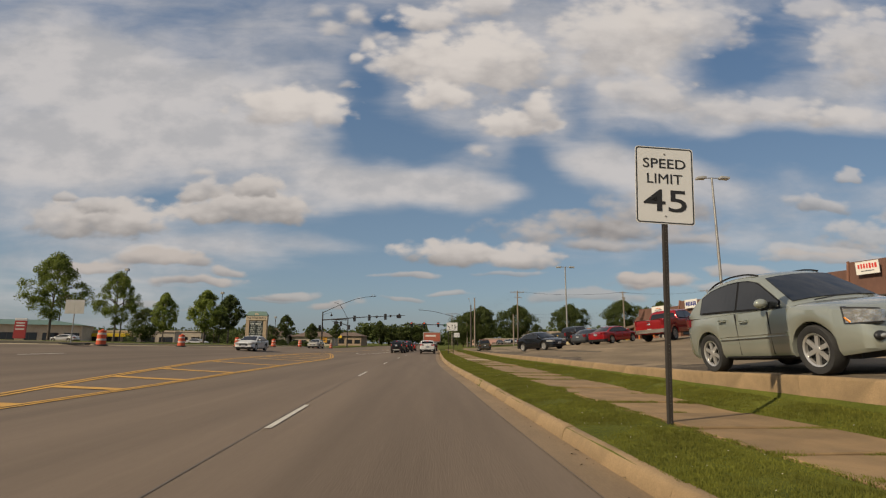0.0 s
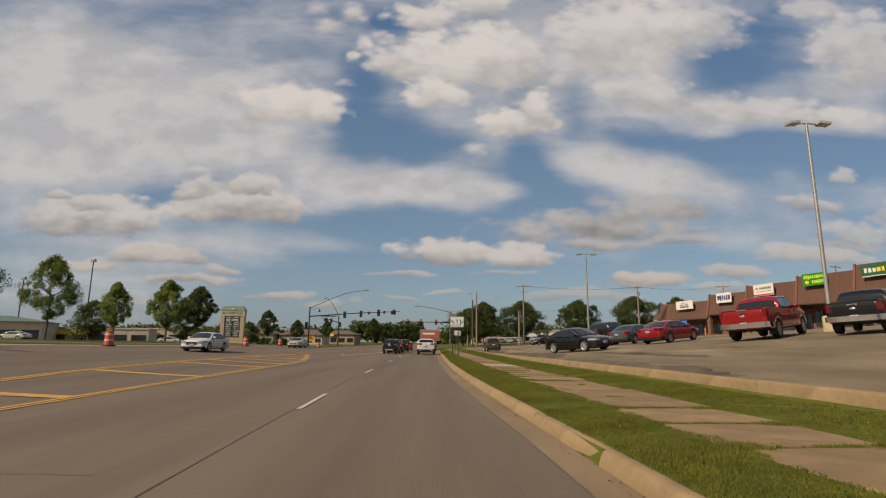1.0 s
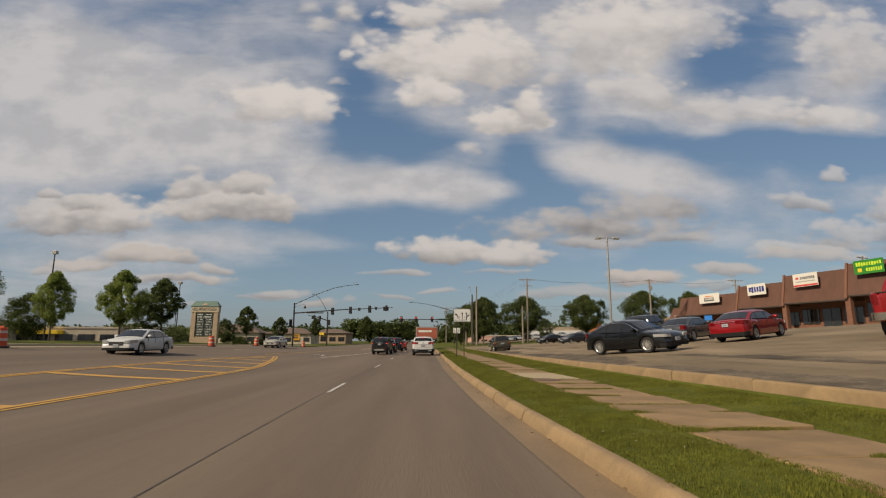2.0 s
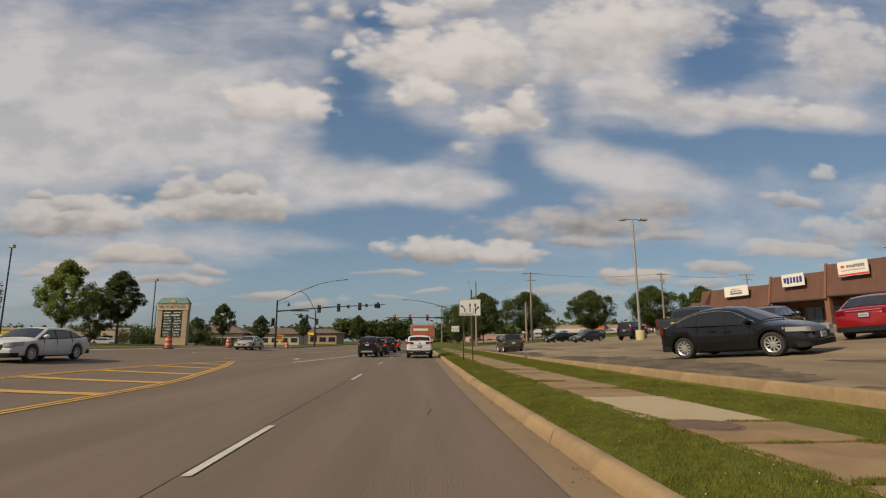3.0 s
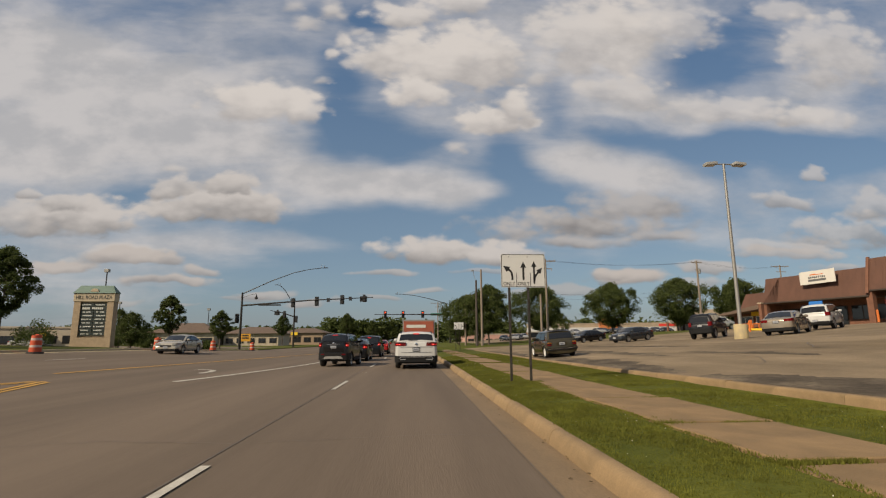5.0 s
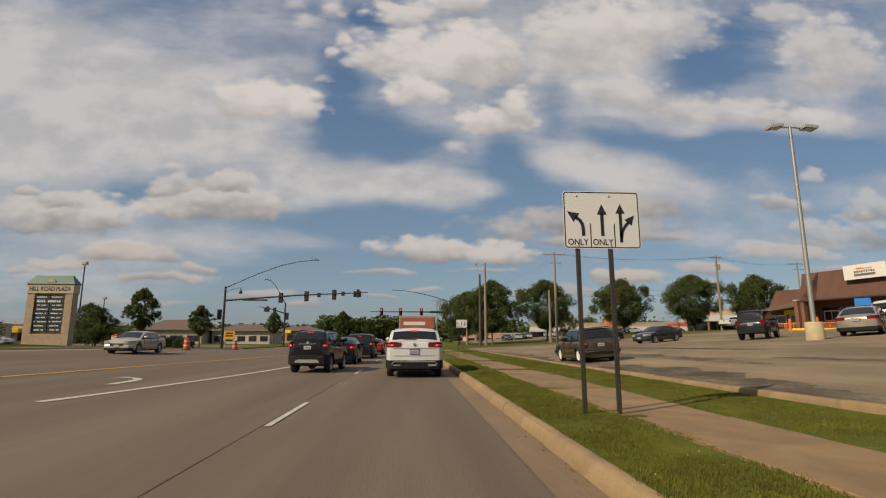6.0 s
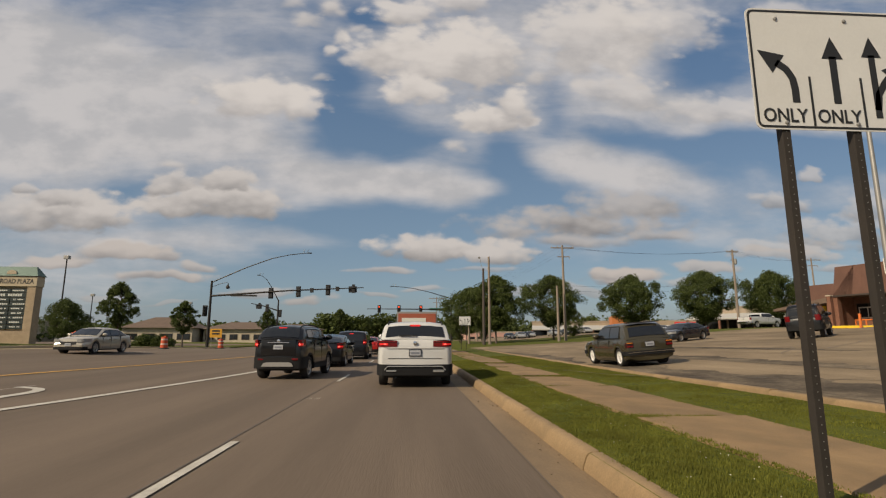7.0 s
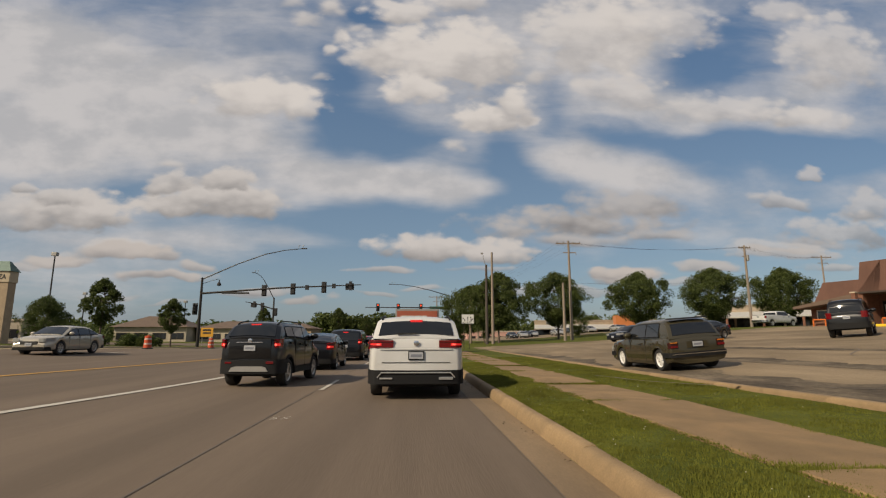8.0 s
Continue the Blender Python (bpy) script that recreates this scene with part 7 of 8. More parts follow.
G1, G2 = "young trees along the far verge", "broad trees behind the lot"
for x, y, parts, mat, label, k, turn, wide in (
        (-37.0, 52.3, pear, LEAF, "young shade tree with a dense rounded crown", 1.0, 20, 0.95),
        (-37.1, 62.9, pear, LEAF, "young shade tree with a tall ragged crown", 0.96, 150, 0.85),
        (-35.7, 71.4, upright, LEAF_LIGHT, "young shade tree with a bright upright crown", 0.90, 100, 0.85),
        (-39.0, 72.8, low_tree, LEAF_DARK, "many-stemmed low dark verge tree", 0.72, 10, 1.25),
        (-33.4, 78.7, upright, LEAF_LIGHT, "young verge tree with a bright ragged crown", 1.06, 200, 1.0),
        (-34.3, 84.9, low_tree, LEAF, "many-stemmed verge tree with a ragged top", 0.84, 150, 1.1),
        (-33.3, 87.6, small, LEAF_DARK, "slim verge tree with a leaning dark crown", 1.17, 60, 1.1),
        (-30.2, 110.2, small, LEAF_DARK, "slim verge tree with an oval dark crown", 0.96, 300, 1.0),
        (-26.3, 116.7, small, LEAF_DARK, "slim verge tree with an oval dark crown", 0.77, 10, 1.1),
        (-31.6, 104.2, low_tree, LEAF, "many-stemmed low verge tree", 0.62, 70, 1.15),
        (-40.5, 118.0, low_tree, LEAF, "many-stemmed low verge tree", 0.84, 190, 1.0)):
    tree(x, y, ground_z(x, y), parts, mat, label, k, turn, G1, wide)

tree(12.6, 131.0, 0.5, oak_a, LEAF_DARK, "broad dark green tree behind the poles", 0.92, 0, G2, 1.05)
tree(9.9, 142.0, 0.4, oak_b, LEAF_DARK, "broad dark green tree behind the poles", 0.85, 140, G2)
tree(22.6, 136.0, 1.1, oak_b, LEAF_DARK, "broad dark green tree beyond the driveway", 0.92, 30, G2, 1.0)
tree(37.4, 140.0, 1.5, oak_a, LEAF_DARK, "broad dark green tree beyond the lot", 0.96, 80, G2, 1.1)
tree(53.5, 146.0, 2.0, oak_b, LEAF_DARK, "broad dark green tree beyond the lot", 1.05, 220, G2, 1.1)
tree(62.0, 140.0, 2.2, oak_a, LEAF_DARK, "broad dark green tree beside the shops", 0.98, 270, G2, 1.0)
tree(11.4, 136.0, 0.7, low_tree, LEAF_DARK, "low dark tree under the broad crowns", 1.0, 60, G2, 1.0)
tree(8.9, 147.0, 0.6, low_tree, LEAF_DARK, "low dark tree under the broad crowns", 0.9, 200, G2, 1.1)
tree(30.0, 150.0, 1.2, low_tree, LEAF_DARK, "small round tree among the parked cars", 0.9, 0, G2)
tree(-23.5, 230.0, 0.8, small, LEAF_LIGHT, "small light green tree beyond the junction", 1.5, 45)
tree(-14.0, 225.0, 0.8, small, LEAF_DARK, "small tree beyond the junction", 1.1, 45)
tree(-31.0, 170.0, 0.8, small, LEAF_DARK, "small tree beyond the junction", 1.0, 45)


def far_wood(name, label, box_, count, size, height, seed):
    """A belt of distant trees: clumps of leaves over an uneven top line."""
    rng = random.Random(seed)
    x0, x1, y0, y1 = box_
    verts, faces = [], []
    for _ in range(count):
        x, y = rng.uniform(x0, x1), rng.uniform(y0, y1)
        top = height * (0.65 + 0.5 * noise.noise(Vector((x * 0.045, y * 0.045, seed)))) + rng.uniform(-0.5, 0.5)
        z = rng.uniform(0.1, 1.0) ** 0.6 * top
        leaf_cloud(verts, faces, Vector((x, y, z + 0.4)), size * 2.4, 7, size, rng)
    me = bpy.data.meshes.new(name)
    me.from_pydata([tuple(v) for v in verts], [], faces)
    me.materials.append(LEAF_DARK)
    return tagged(new(name, me), label, "trees", kind="stuff")


far_wood("far_woods", "distant belt of green trees beyond the junction", (-42, -4, 285, 305), 900, 0.9, 15, 3)
far_wood("far_woods", "distant belt of dark trees along the horizon", (-260, -45, 300, 330), 2200, 1.1, 9, 7)
far_wood("far_woods", "distant belt of dark trees behind far shops", (5, 190, 250, 275), 1600, 1.0, 11, 9)
far_wood("far_woods", "dark hedge of trees behind the plaza", (-150, -62, 150, 175), 2600, 0.45, 5, 12)
far_wood("far_woods", "distant trees closing the street", (-4, 20, 330, 350), 500, 0.9, 10, 15)


def shrub(x, y, r, h, seed, label, group="verge shrubs"):
    rng = random.Random(seed)
    verts, faces = [], []
    for _ in range(34):
        a, t = rng.uniform(0, math.tau), rng.random() ** 0.5
        c = Vector((math.cos(a) * r * t * 0.8, math.sin(a) * r * t * 0.8, h * rng.uniform(0.15, 0.9) * (1 - 0.4 * t * t)))
        leaf_cloud(verts, faces, c, r * 0.33, 60, 0.10, rng)
    me = bpy.data.meshes.new("shrub")
    me.from_pydata([tuple(v) for v in verts], [], faces)
    me.materials.append(LEAF_DARK)
    ob = new("shrub", me)
    ob.location = (x, y, ground_z(x, y))
    return tagged(ob, label, "shrub", group)


shrub(-32.6, 109.0, 1.5, 2.9, 1, "tall clipped dark green shrub")
for i, (x, y) in enumerate(((-27.2, 112), (-25.6, 110.5), (-28.8, 113.5), (-29.0, 104.0), (-30.0, 115), (-31.4, 112))):
    shrub(x, y, 1.2, 1.2, 10 + i, "low rounded dark green shrub")
shrub(-35.5, 95.0, 1.9, 2.4, 30, "broad dark green shrub below the trees")
shrub(-39.0, 72.0, 2.2, 2.6, 31, "broad dark green shrub below the trees")


# ---- buildings ----
MANSARD = material("brown_metal_mansard", (0.118, 0.052, 0.032), 0.75, vary=0.12, scale=1.2, stretch=(1, 1, 0.5), stain=0.15, stain_scale=0.6)
BRICK = material("red_brown_brick", (0.19, 0.085, 0.052), 0.9, vary=0.25, scale=3, fine=14, bump=0.4)
SHOP_GLASS = material("dark_shop_glass", (0.02, 0.022, 0.024), 0.05, spec=0.7)
SHOP_FRAME = material("bronze_window_frame", (0.06, 0.045, 0.035), 0.5, 0.3)
SOFFIT = material("brown_soffit", (0.10, 0.065, 0.045), 0.9, vary=0.1)
CREAM = material("cream_wall", (0.52, 0.44, 0.33), 0.9, vary=0.10, scale=1.0, stain=0.12, stain_scale=0.5)
TAN_ROOF = material("brown_shingle_roof", (0.135, 0.092, 0.066), 0.9, vary=0.2, scale=1.2, fine=14, bump=0.3)
BOARD_WHITE = material("white_sign_board", (0.66, 0.63, 0.57), 0.6, vary=0.06, scale=2)
BOARD_GREEN = material("bright_green_board", (0.02, 0.20, 0.02), 0.5, vary=0.05)
BOARD_DARK_GREEN = material("deep_green_board", (0.012, 0.10, 0.035), 0.5, vary=0.05)
INK_BLUE = material("navy_sign_ink", (0.02, 0.03, 0.16), 0.6)
INK_RED = material("red_sign_ink", (0.50, 0.03, 0.02), 0.6)
INK_YELLOW = material("yellow_sign_ink", (0.70, 0.46, 0.02), 0.6)
INK_LIME = material("lime_sign_ink", (0.45, 0.60, 0.03), 0.6)
INK_GREY = material("grey_sign_ink", (0.10, 0.10, 0.10), 0.6)
INK_ORANGE = material("orange_paint", (0.55, 0.13, 0.02), 0.6)

FACADE = Matrix(((0.293, 0.956, 0, 41.78), (-0.956, 0.293, 0, 97.13), (0, 0, 1, 0), (0, 0, 0, 1)))
UNITS = [(-4.6, 6.4, 5.35, 8.15), (6.4, 13.3, 5.85, 8.95), (13.3, 21.0, 6.1, 9.65), (21.0, 28.2, 6.5, 10.15), (28.2, 35.4, 6.9, 10.7), (35.4, 44.0, 7.3, 11.6), (44.0, 58.0, 7.6, 12.0), (58.0, 74.0, 7.8, 12.3)]


def shop_row():
    row = thing("shop_row", "long brown strip mall with mansard fascia and brick piers", "building", FACADE)
    for i, (a, b, low, top) in enumerate(UNITS):
        base = 1.4 + 0.03 * (a + 5)
        ground = max(lot_z(*(FACADE @ Vector((a, 0, 0))).to_2d()), 1.2) - 0.3
        # mansard: leans back towards the top
        bm = bmesh.new()
        prof = [(0.0, low), (0.75, top), (3.0, top), (3.0, low + 0.02), (0.35, low + 0.02)]
        sides = [[bm.verts.new((x, y, z)) for y, z in prof] for x in (a + 0.004, b - 0.004)]
        for k in range(len(prof)):
            j = (k + 1) % len(prof)
            bm.faces.new((sides[0][k], sides[0][j], sides[1][j], sides[1][k]))
        bm.faces.new(sides[0])
        bm.faces.new(sides[1])
        bmesh.ops.recalc_face_normals(bm, faces=bm.faces[:])
        fascia = part("mansard", bm, MANSARD, row, "brown metal mansard fascia")
        # standing seams
        slope = Vector((0, 0.75, top - low))
        seams = bmesh.new()
        n = int((b - a) / 0.6)
        for k in range(1, n):
            x = a + (b - a) * k / n
            box(seams, x - 0.008, x + 0.008, -0.008, 0.0, 0, slope.length, 0, Matrix.Translation((0, 0, low)) @ Matrix.Rotation(-math.atan2(0.75, top - low), 4, "X"))
        part("seam", seams, MANSARD, fascia)
        part("gutter_edge", boxed(a, b, -0.06, 0.06, low - 0.12, low + 0.03, 0.01), SHOP_FRAME, row)
        part("soffit", boxed(a, b, 0.07, 3.3, low - 0.09, low), SOFFIT, row)
        part("shop_wall", boxed(a, b, 2.9, 3.2, ground, low - 0.092), BRICK, row, "red-brown brick wall")
        part("upper_wall", boxed(a, b, 3.02, 14, ground, top - 0.4), BRICK, row)
        part("pier", boxed(a - 0.28, a + 0.28, 0.08, 0.64, ground, low - 0.13, 0.02), BRICK, row, "brick pier")
        # a post that stands up past the fascia where two heights meet
        if i:
            lean = math.atan2(0.75, top - low)
            part("pilaster", boxed(-0.13, 0.13, -0.16, 0.02, -0.35, (top - low) / math.cos(lean) + 0.12, 0.02), BRICK, row, "red-brown timber pilaster").matrix_basis = Matrix.Translation((a, 0, low)) @ Matrix.Rotation(-lean, 4, "X")
        # shop windows and doors
        span = (b - a) / 3
        for k in range(3):
            x0, x1 = a + k * span + 0.25, a + (k + 1) * span - 0.15
            z0 = ground + (0.95 if k != 1 else 0.35)
            z1 = low - 0.7
            win = part("shop_window", boxed(x0, x1, 2.82, 2.90, z0, z1), SHOP_FRAME, row)
            cells = 3 if k != 1 else 2
            for c in range(cells):
                g0 = lerp(x0, x1, c / cells) + 0.06
                g1 = lerp(x0, x1, (c + 1) / cells) - 0.06
                part("pane", boxed(g0, g1, 2.79, 2.818, z0 + 0.08, z1 - 0.08), SHOP_GLASS, win, "dark shop glass")
    part("end_wall", boxed(-4.9, -4.61, 0.66, 14, 0.8, 5.25), BRICK, row, "brick end wall")
    a, b, low, top = UNITS[0]
    bm = bmesh.new()
    for y0, y1 in ((0.0, 14.0),):
        pts = [(-4.605, y0, low), (-4.605, y1, low), (-2.9, y1 - 2, top), (-2.9, y0 + 0.75, top)]
        vs = [bm.verts.new(p) for p in pts]
        bm.faces.new(vs)
    tri = [bm.verts.new(p) for p in ((-4.605, 0.0, low), (-2.9, 0.75, top), (-2.9, 0.0, low))]
    bm.faces.new(tri)
    bmesh.ops.solidify(bm, geom=bm.faces[:], thickness=0.1)
    part("hip_end", bm, MANSARD, row, "sloping mansard end")
    # low porch roof off the far end
    porch = bmesh.new()
    vs = [porch.verts.new(p) for p in ((-5.0, -0.4, 4.7), (-5.0, 9, 4.7), (-10.5, 9, 4.1), (-10.5, -0.4, 4.1), (-5.0, -0.4, 5.2), (-5.0, 9, 5.2), (-10.5, 9, 4.35), (-10.5, -0.4, 4.35))]
    for f in ((0, 1, 2, 3), (4, 5, 6, 7), (0, 1, 5, 4), (1, 2, 6, 5), (2, 3, 7, 6), (3, 0, 4, 7)):
        porch.faces.new([vs[k] for k in f])
    bmesh.ops.recalc_face_normals(porch, faces=porch.faces[:])
    part("porch_roof", porch, TAN_ROOF, row, "low grey-brown porch roof")
    part("porch_wall", boxed(-10.0, -5.0, 1.5, 9, 1.0, 4.3), BRICK, row)
    part("porch_pier", boxed(-5.05, -4.67, -0.35, 0.04, 1.6, 5.3, 0.02), BRICK, row, "brick pier")
    part("pier_cap", boxed(-5.10, -4.62, -0.40, 0.09, 5.302, 5.42, 0.02), CREAM, row, "pale pier cap")
    # white-framed windows over orange rails, and a white-framed door
    for x0, x1, y, z0, z1 in ((-9.4, -7.3, 1.49, 3.0, 4.0), (-6.9, -5.5, 1.49, 3.0, 4.0), (-4.1, -2.5, 2.76, 3.2, 4.3)):
        win = part("porch_window", boxed(x0, x1, y - 0.10, y - 0.002, z0, z1, 0.01), BOARD_WHITE, row, "white window frame")
        mid = (x0 + x1) / 2
        for a, b in ((x0 + 0.12, mid - 0.05), (mid + 0.05, x1 - 0.12)):
            part("pane", boxed(a, b, y - 0.125, y - 0.102, z0 + 0.12, z1 - 0.12), SHOP_GLASS, win, "dark shop glass")
        rail = part("rail", boxed(x0 - 0.1, x1 + 0.1, y - 0.62, y - 0.54, 3.0, 3.12, 0.02), INK_ORANGE, row, "orange steel rail")
        for x in (x0 - 0.1, mid, x1 + 0.1):
            part("rail_post", boxed(x - 0.05, x + 0.05, y - 0.63, y - 0.53, 1.7, 2.998, 0.015), INK_ORANGE, rail)
    part("porch_board", boxed(-7.4, -6.2, 1.30, 1.36, 4.02, 4.5, 0.01), INK_YELLOW, row, "yellow board under the porch")
    door = part("shop_door", boxed(-1.9, -0.7, 2.70, 2.78, 2.3, 4.6, 0.01), BOARD_WHITE, row, "white door frame")
    part("pane", boxed(-1.72, -0.88, 2.67, 2.698, 2.45, 4.42), SHOP_GLASS, door, "dark door glass")
    part("blue_board", boxed(0.6, 2.0, -0.02, 0.05, 4.45, 5.15, 0.01), material("bright_blue_board", (0.02, 0.16, 0.50), 0.5), row, "small blue hanging board")
    # small brown gable behind the porch
    gable = bmesh.new()
    low_ring = [gable.verts.new(v) for v in ((-11.5, 4.0, 4.5), (-6.3, 4.0, 4.5), (-6.3, 12.0, 4.5), (-11.5, 12.0, 4.5))]
    top_ring = [gable.verts.new(v) for v in ((-10.7, 4.8, 7.0), (-6.8, 4.8, 7.0), (-6.8, 11.2, 7.0), (-10.7, 11.2, 7.0))]
    for k in range(4):
        gable.faces.new((low_ring[k], low_ring[(k + 1) % 4], top_ring[(k + 1) % 4], top_ring[k]))
    gable.faces.new(low_ring[::-1])
    gable.faces.new(top_ring)
    bmesh.ops.recalc_face_normals(gable, faces=gable.faces[:])
    part("rear_mansard", gable, MANSARD, row, "small brown mansard behind the porch")
    return row


shop_row()


def shop_sign(name, x0, x1, z0, z1, mat, marks, label, tilt=1.0):
    """A flat board hung on the fascia; marks are bars and blocks (x, z as shares of the board, half sizes, ink)."""
    s = thing(name, label, "shop sign", FACADE @ Matrix.Translation(((x0 + x1) / 2, -0.16, (z0 + z1) / 2)) @ Matrix.Rotation(radians(-tilt), 4, "Y"))
    w, h = (x1 - x0) / 2, (z1 - z0) / 2
    part("board", boxed(-w, w, -0.06, 0.02, -h, h, 0.015), mat, s)
    part("bracket", boxed(-w * 0.6, w * 0.6, 0.02, 0.5, -h * 0.1, h * 0.1), SHOP_FRAME, s)
    for u, v, a, b, ink in marks:
        part("mark", boxed((u - a) * w, (u + a) * w, -0.072, -0.062, (v - b) * h, (v + b) * h), ink, s)


def word(u0, u1, v, b, ink, n, seed):
    """A row of letter-like blocks in place of a brand name."""
    rng = random.Random(seed)
    step = (u1 - u0) / n
    return [(u0 + step * (k + 0.5), v + rng.uniform(-0.03, 0.03), step * rng.uniform(0.28, 0.42), b * rng.uniform(0.75, 1.0), ink) for k in range(n)]


shop_sign("shop_sign", 0.1, 3.75, 6.95, 8.32, BOARD_WHITE, [(0, 0.38, 0.38, 0.05, INK_ORANGE), (-0.2, 0.47, 0.16, 0.05, INK_ORANGE)] + word(-0.5, 0.5, 0.0, 0.18, INK_GREY, 9, 1) + [(0.0, -0.45, 0.5, 0.16, INK_GREY)], "white fascia sign with grey and orange marks")
shop_sign("shop_sign", 8.5, 11.25, 7.5, 8.98, BOARD_WHITE, word(-0.85, 0.85, 0.0, 0.55, INK_BLUE, 6, 2), "white fascia sign with navy letter blocks")
shop_sign("shop_sign", 15.1, 18.15, 8.0, 9.6, BOARD_WHITE, word(-0.4, 0.8, 0.30, 0.22, INK_GREY, 8, 3) + [(-0.65, 0.3, 0.12, 0.16, INK_RED), (0, -0.82, 0.98, 0.12, INK_RED)] + word(-0.8, 0.8, -0.25, 0.07, INK_GREY, 14, 4), "white fascia sign with grey blocks and red stripe")
shop_sign("shop_sign", 22.3, 25.3, 8.7, 10.25, BOARD_GREEN, word(-0.85, 0.9, 0.42, 0.28, INK_LIME, 10, 5) + word(-0.2, 0.9, -0.42, 0.28, INK_LIME, 7, 6) + [(-0.6, -0.4, 0.14, 0.25, INK_YELLOW)], "green fascia sign with lime yellow letter blocks")
shop_sign("shop_sign", 29.4, 32.65, 9.05, 10.45, BOARD_DARK_GREEN, word(-0.85, 0.0, 0.05, 0.42, BOARD_WHITE, 3, 7) + word(0.0, 0.85, 0.05, 0.42, INK_YELLOW, 3, 8) + [(0, -0.92, 0.98, 0.06, BOARD_WHITE)], "deep green fascia sign with white and yellow blocks")
shop_sign("shop_sign", 36.8, 39.4, 9.8, 11.35, BOARD_WHITE, word(-0.85, 0.85, 0.25, 0.42, INK_RED, 7, 9) + [(0, -0.5, 0.55, 0.07, INK_GREY)], "white fascia sign with red letter blocks")


def bollard(x, y):
    b = thing("bollard", "bright orange steel bollard before the shops", "bollard", Matrix.Translation((x, y, lot_z(x, y) - 0.02)), "orange bollards")
    part("post", tube(bmesh.new(), [(0, 0, 0), (0, 0, 1.05)], 0.10, 10), INK_ORANGE, b)
    part("cap", lathe(bmesh.new(), [(0.102, 1.05), (0.08, 1.10), (0.02, 1.13)], 10), INK_ORANGE, b)


for x, y in ((33.8, 94.5), (35.4, 93.3), (36.8, 91.4), (41.5, 88.0), (36.0, 97.5)):
    bollard(x, y)
wheel_stop = thing("kerb_block", "yellow painted kerb block among the bollards", "kerb block", Matrix.Translation((35.2, 93.8, lot_z(35.2, 93.8) - 0.02)) @ Matrix.Rotation(radians(-32), 4, "Z"))
part("block", boxed(-1.7, 1.7, -0.15, 0.15, 0, 0.2, 0.03), INK_YELLOW, wheel_stop)


def strip(name, m, length, depth, height, wall, roof, label, bays, awning=None, roof_kind="flat", group=""):
    """A long low shop building: walls, roof, an awning and a row of windows along its front (-y)."""
    b = thing(name, label, "building", m, group)
    part("wall", boxed(0, length, 0, depth, -0.5, height), wall, b)
    if roof_kind == "flat":
        part("parapet", boxed(-0.15, length + 0.15, -0.15, depth + 0.15, height + 0.003, height + 0.35, 0.03), roof, b)
    else:
        bm = bmesh.new()
        e, rise = 0.7, roof_kind
        low = [bm.verts.new(v) for v in ((-e, -e, height + 0.003), (length + e, -e, height + 0.003), (length + e, depth + e, height + 0.003), (-e, depth + e, height + 0.003))]
        inset = min(length * 0.3, depth * 0.5)
        top = [bm.verts.new(v) for v in ((inset, depth / 2 - 0.1, height + rise), (length - inset, depth / 2 - 0.1, height + rise), (length - inset, depth / 2 + 0.1, height + rise), (inset, depth / 2 + 0.1, height + rise))]
        for i in range(4):
            bm.faces.new((low[i], low[(i + 1) % 4], top[(i + 1) % 4], top[i]))
        bm.faces.new(low[::-1])
        bm.faces.new(top)
        part("roof", bm, roof, b)
    if awning:
        z0, z1, out, mat = awning
        bm = bmesh.new()
        vs = [bm.verts.new(v) for v in ((0, -out, z0), (length, -out, z0), (length, 0.0, z1), (0, 0.0, z1), (0, -out, z0 - 0.3), (length, -out, z0 - 0.3), (length, 0, z0 - 0.3), (0, 0, z0 - 0.3))]
        for f in ((0, 1, 2, 3), (4, 5, 6, 7), (0, 1, 5, 4), (1, 2, 6, 5), (3, 0, 4, 7)):
            bm.faces.new([vs[k] for k in f])
        bmesh.ops.recalc_face_normals(bm, faces=bm.faces[:])
        part("awning", bm, mat, b)
        for k in range(bays + 1):
            x = length * k / bays
            part("column", boxed(x - 0.2, x + 0.2, -out + 0.1, -out + 0.5, -0.5, z0 - 0.302), BRICK, b)
    for k in range(bays):
        margin = 0.25 if awning else 0.5
        x0, x1 = length * k / bays + margin, length * (k + 1) / bays - margin + 0.1
        win = part("window", boxed(x0, x1, -0.05, 0.02, 0.3, height * 0.58), SHOP_FRAME, b)
        mid = (x0 + x1) / 2
        for a, c in ((x0 + 0.08, mid - 0.04), (mid + 0.04, x1 - 0.08)):
            part("pane", boxed(a, c, -0.07, -0.052, 0.38, height * 0.58 - 0.08), SHOP_GLASS, win)
    return b


# a darker cream than CREAM, for the far strip mall and its wing
FAR_CREAM = material("darker_cream_stucco", (0.36, 0.29, 0.21), 0.9, vary=0.12, scale=0.8, stain=0.15, stain_scale=0.4)
GREY_AWNING = material("pale_grey_awning", (0.42, 0.41, 0.38), 0.7, vary=0.1)
ORANGE_GABLE = material("orange_stucco", (0.48, 0.16, 0.05), 0.9, vary=0.1)
far_shops = strip("far_shops", Matrix.Translation((32.7, 193.3, 0.4)) @ Matrix.Rotation(radians(-14), 4, "Z"), 99, 16, 5.2, FAR_CREAM, FAR_CREAM, "long cream strip mall with pale awning and brick columns", 13, (3.4, 4.4, 4.6, GREY_AWNING))
part("raised_front", boxed(20, 24.5, -4.8, 1, 3.9, 6.5, 0.05), ORANGE_GABLE, far_shops, "orange stucco raised front")
part("raised_front", boxed(51, 65, -4.8, 1, 3.9, 6.9, 0.05), FAR_CREAM, far_shops, "cream raised front")
part("name_bar", boxed(53, 60, -4.9, -4.805, 5.6, 6.6), INK_RED, far_shops)
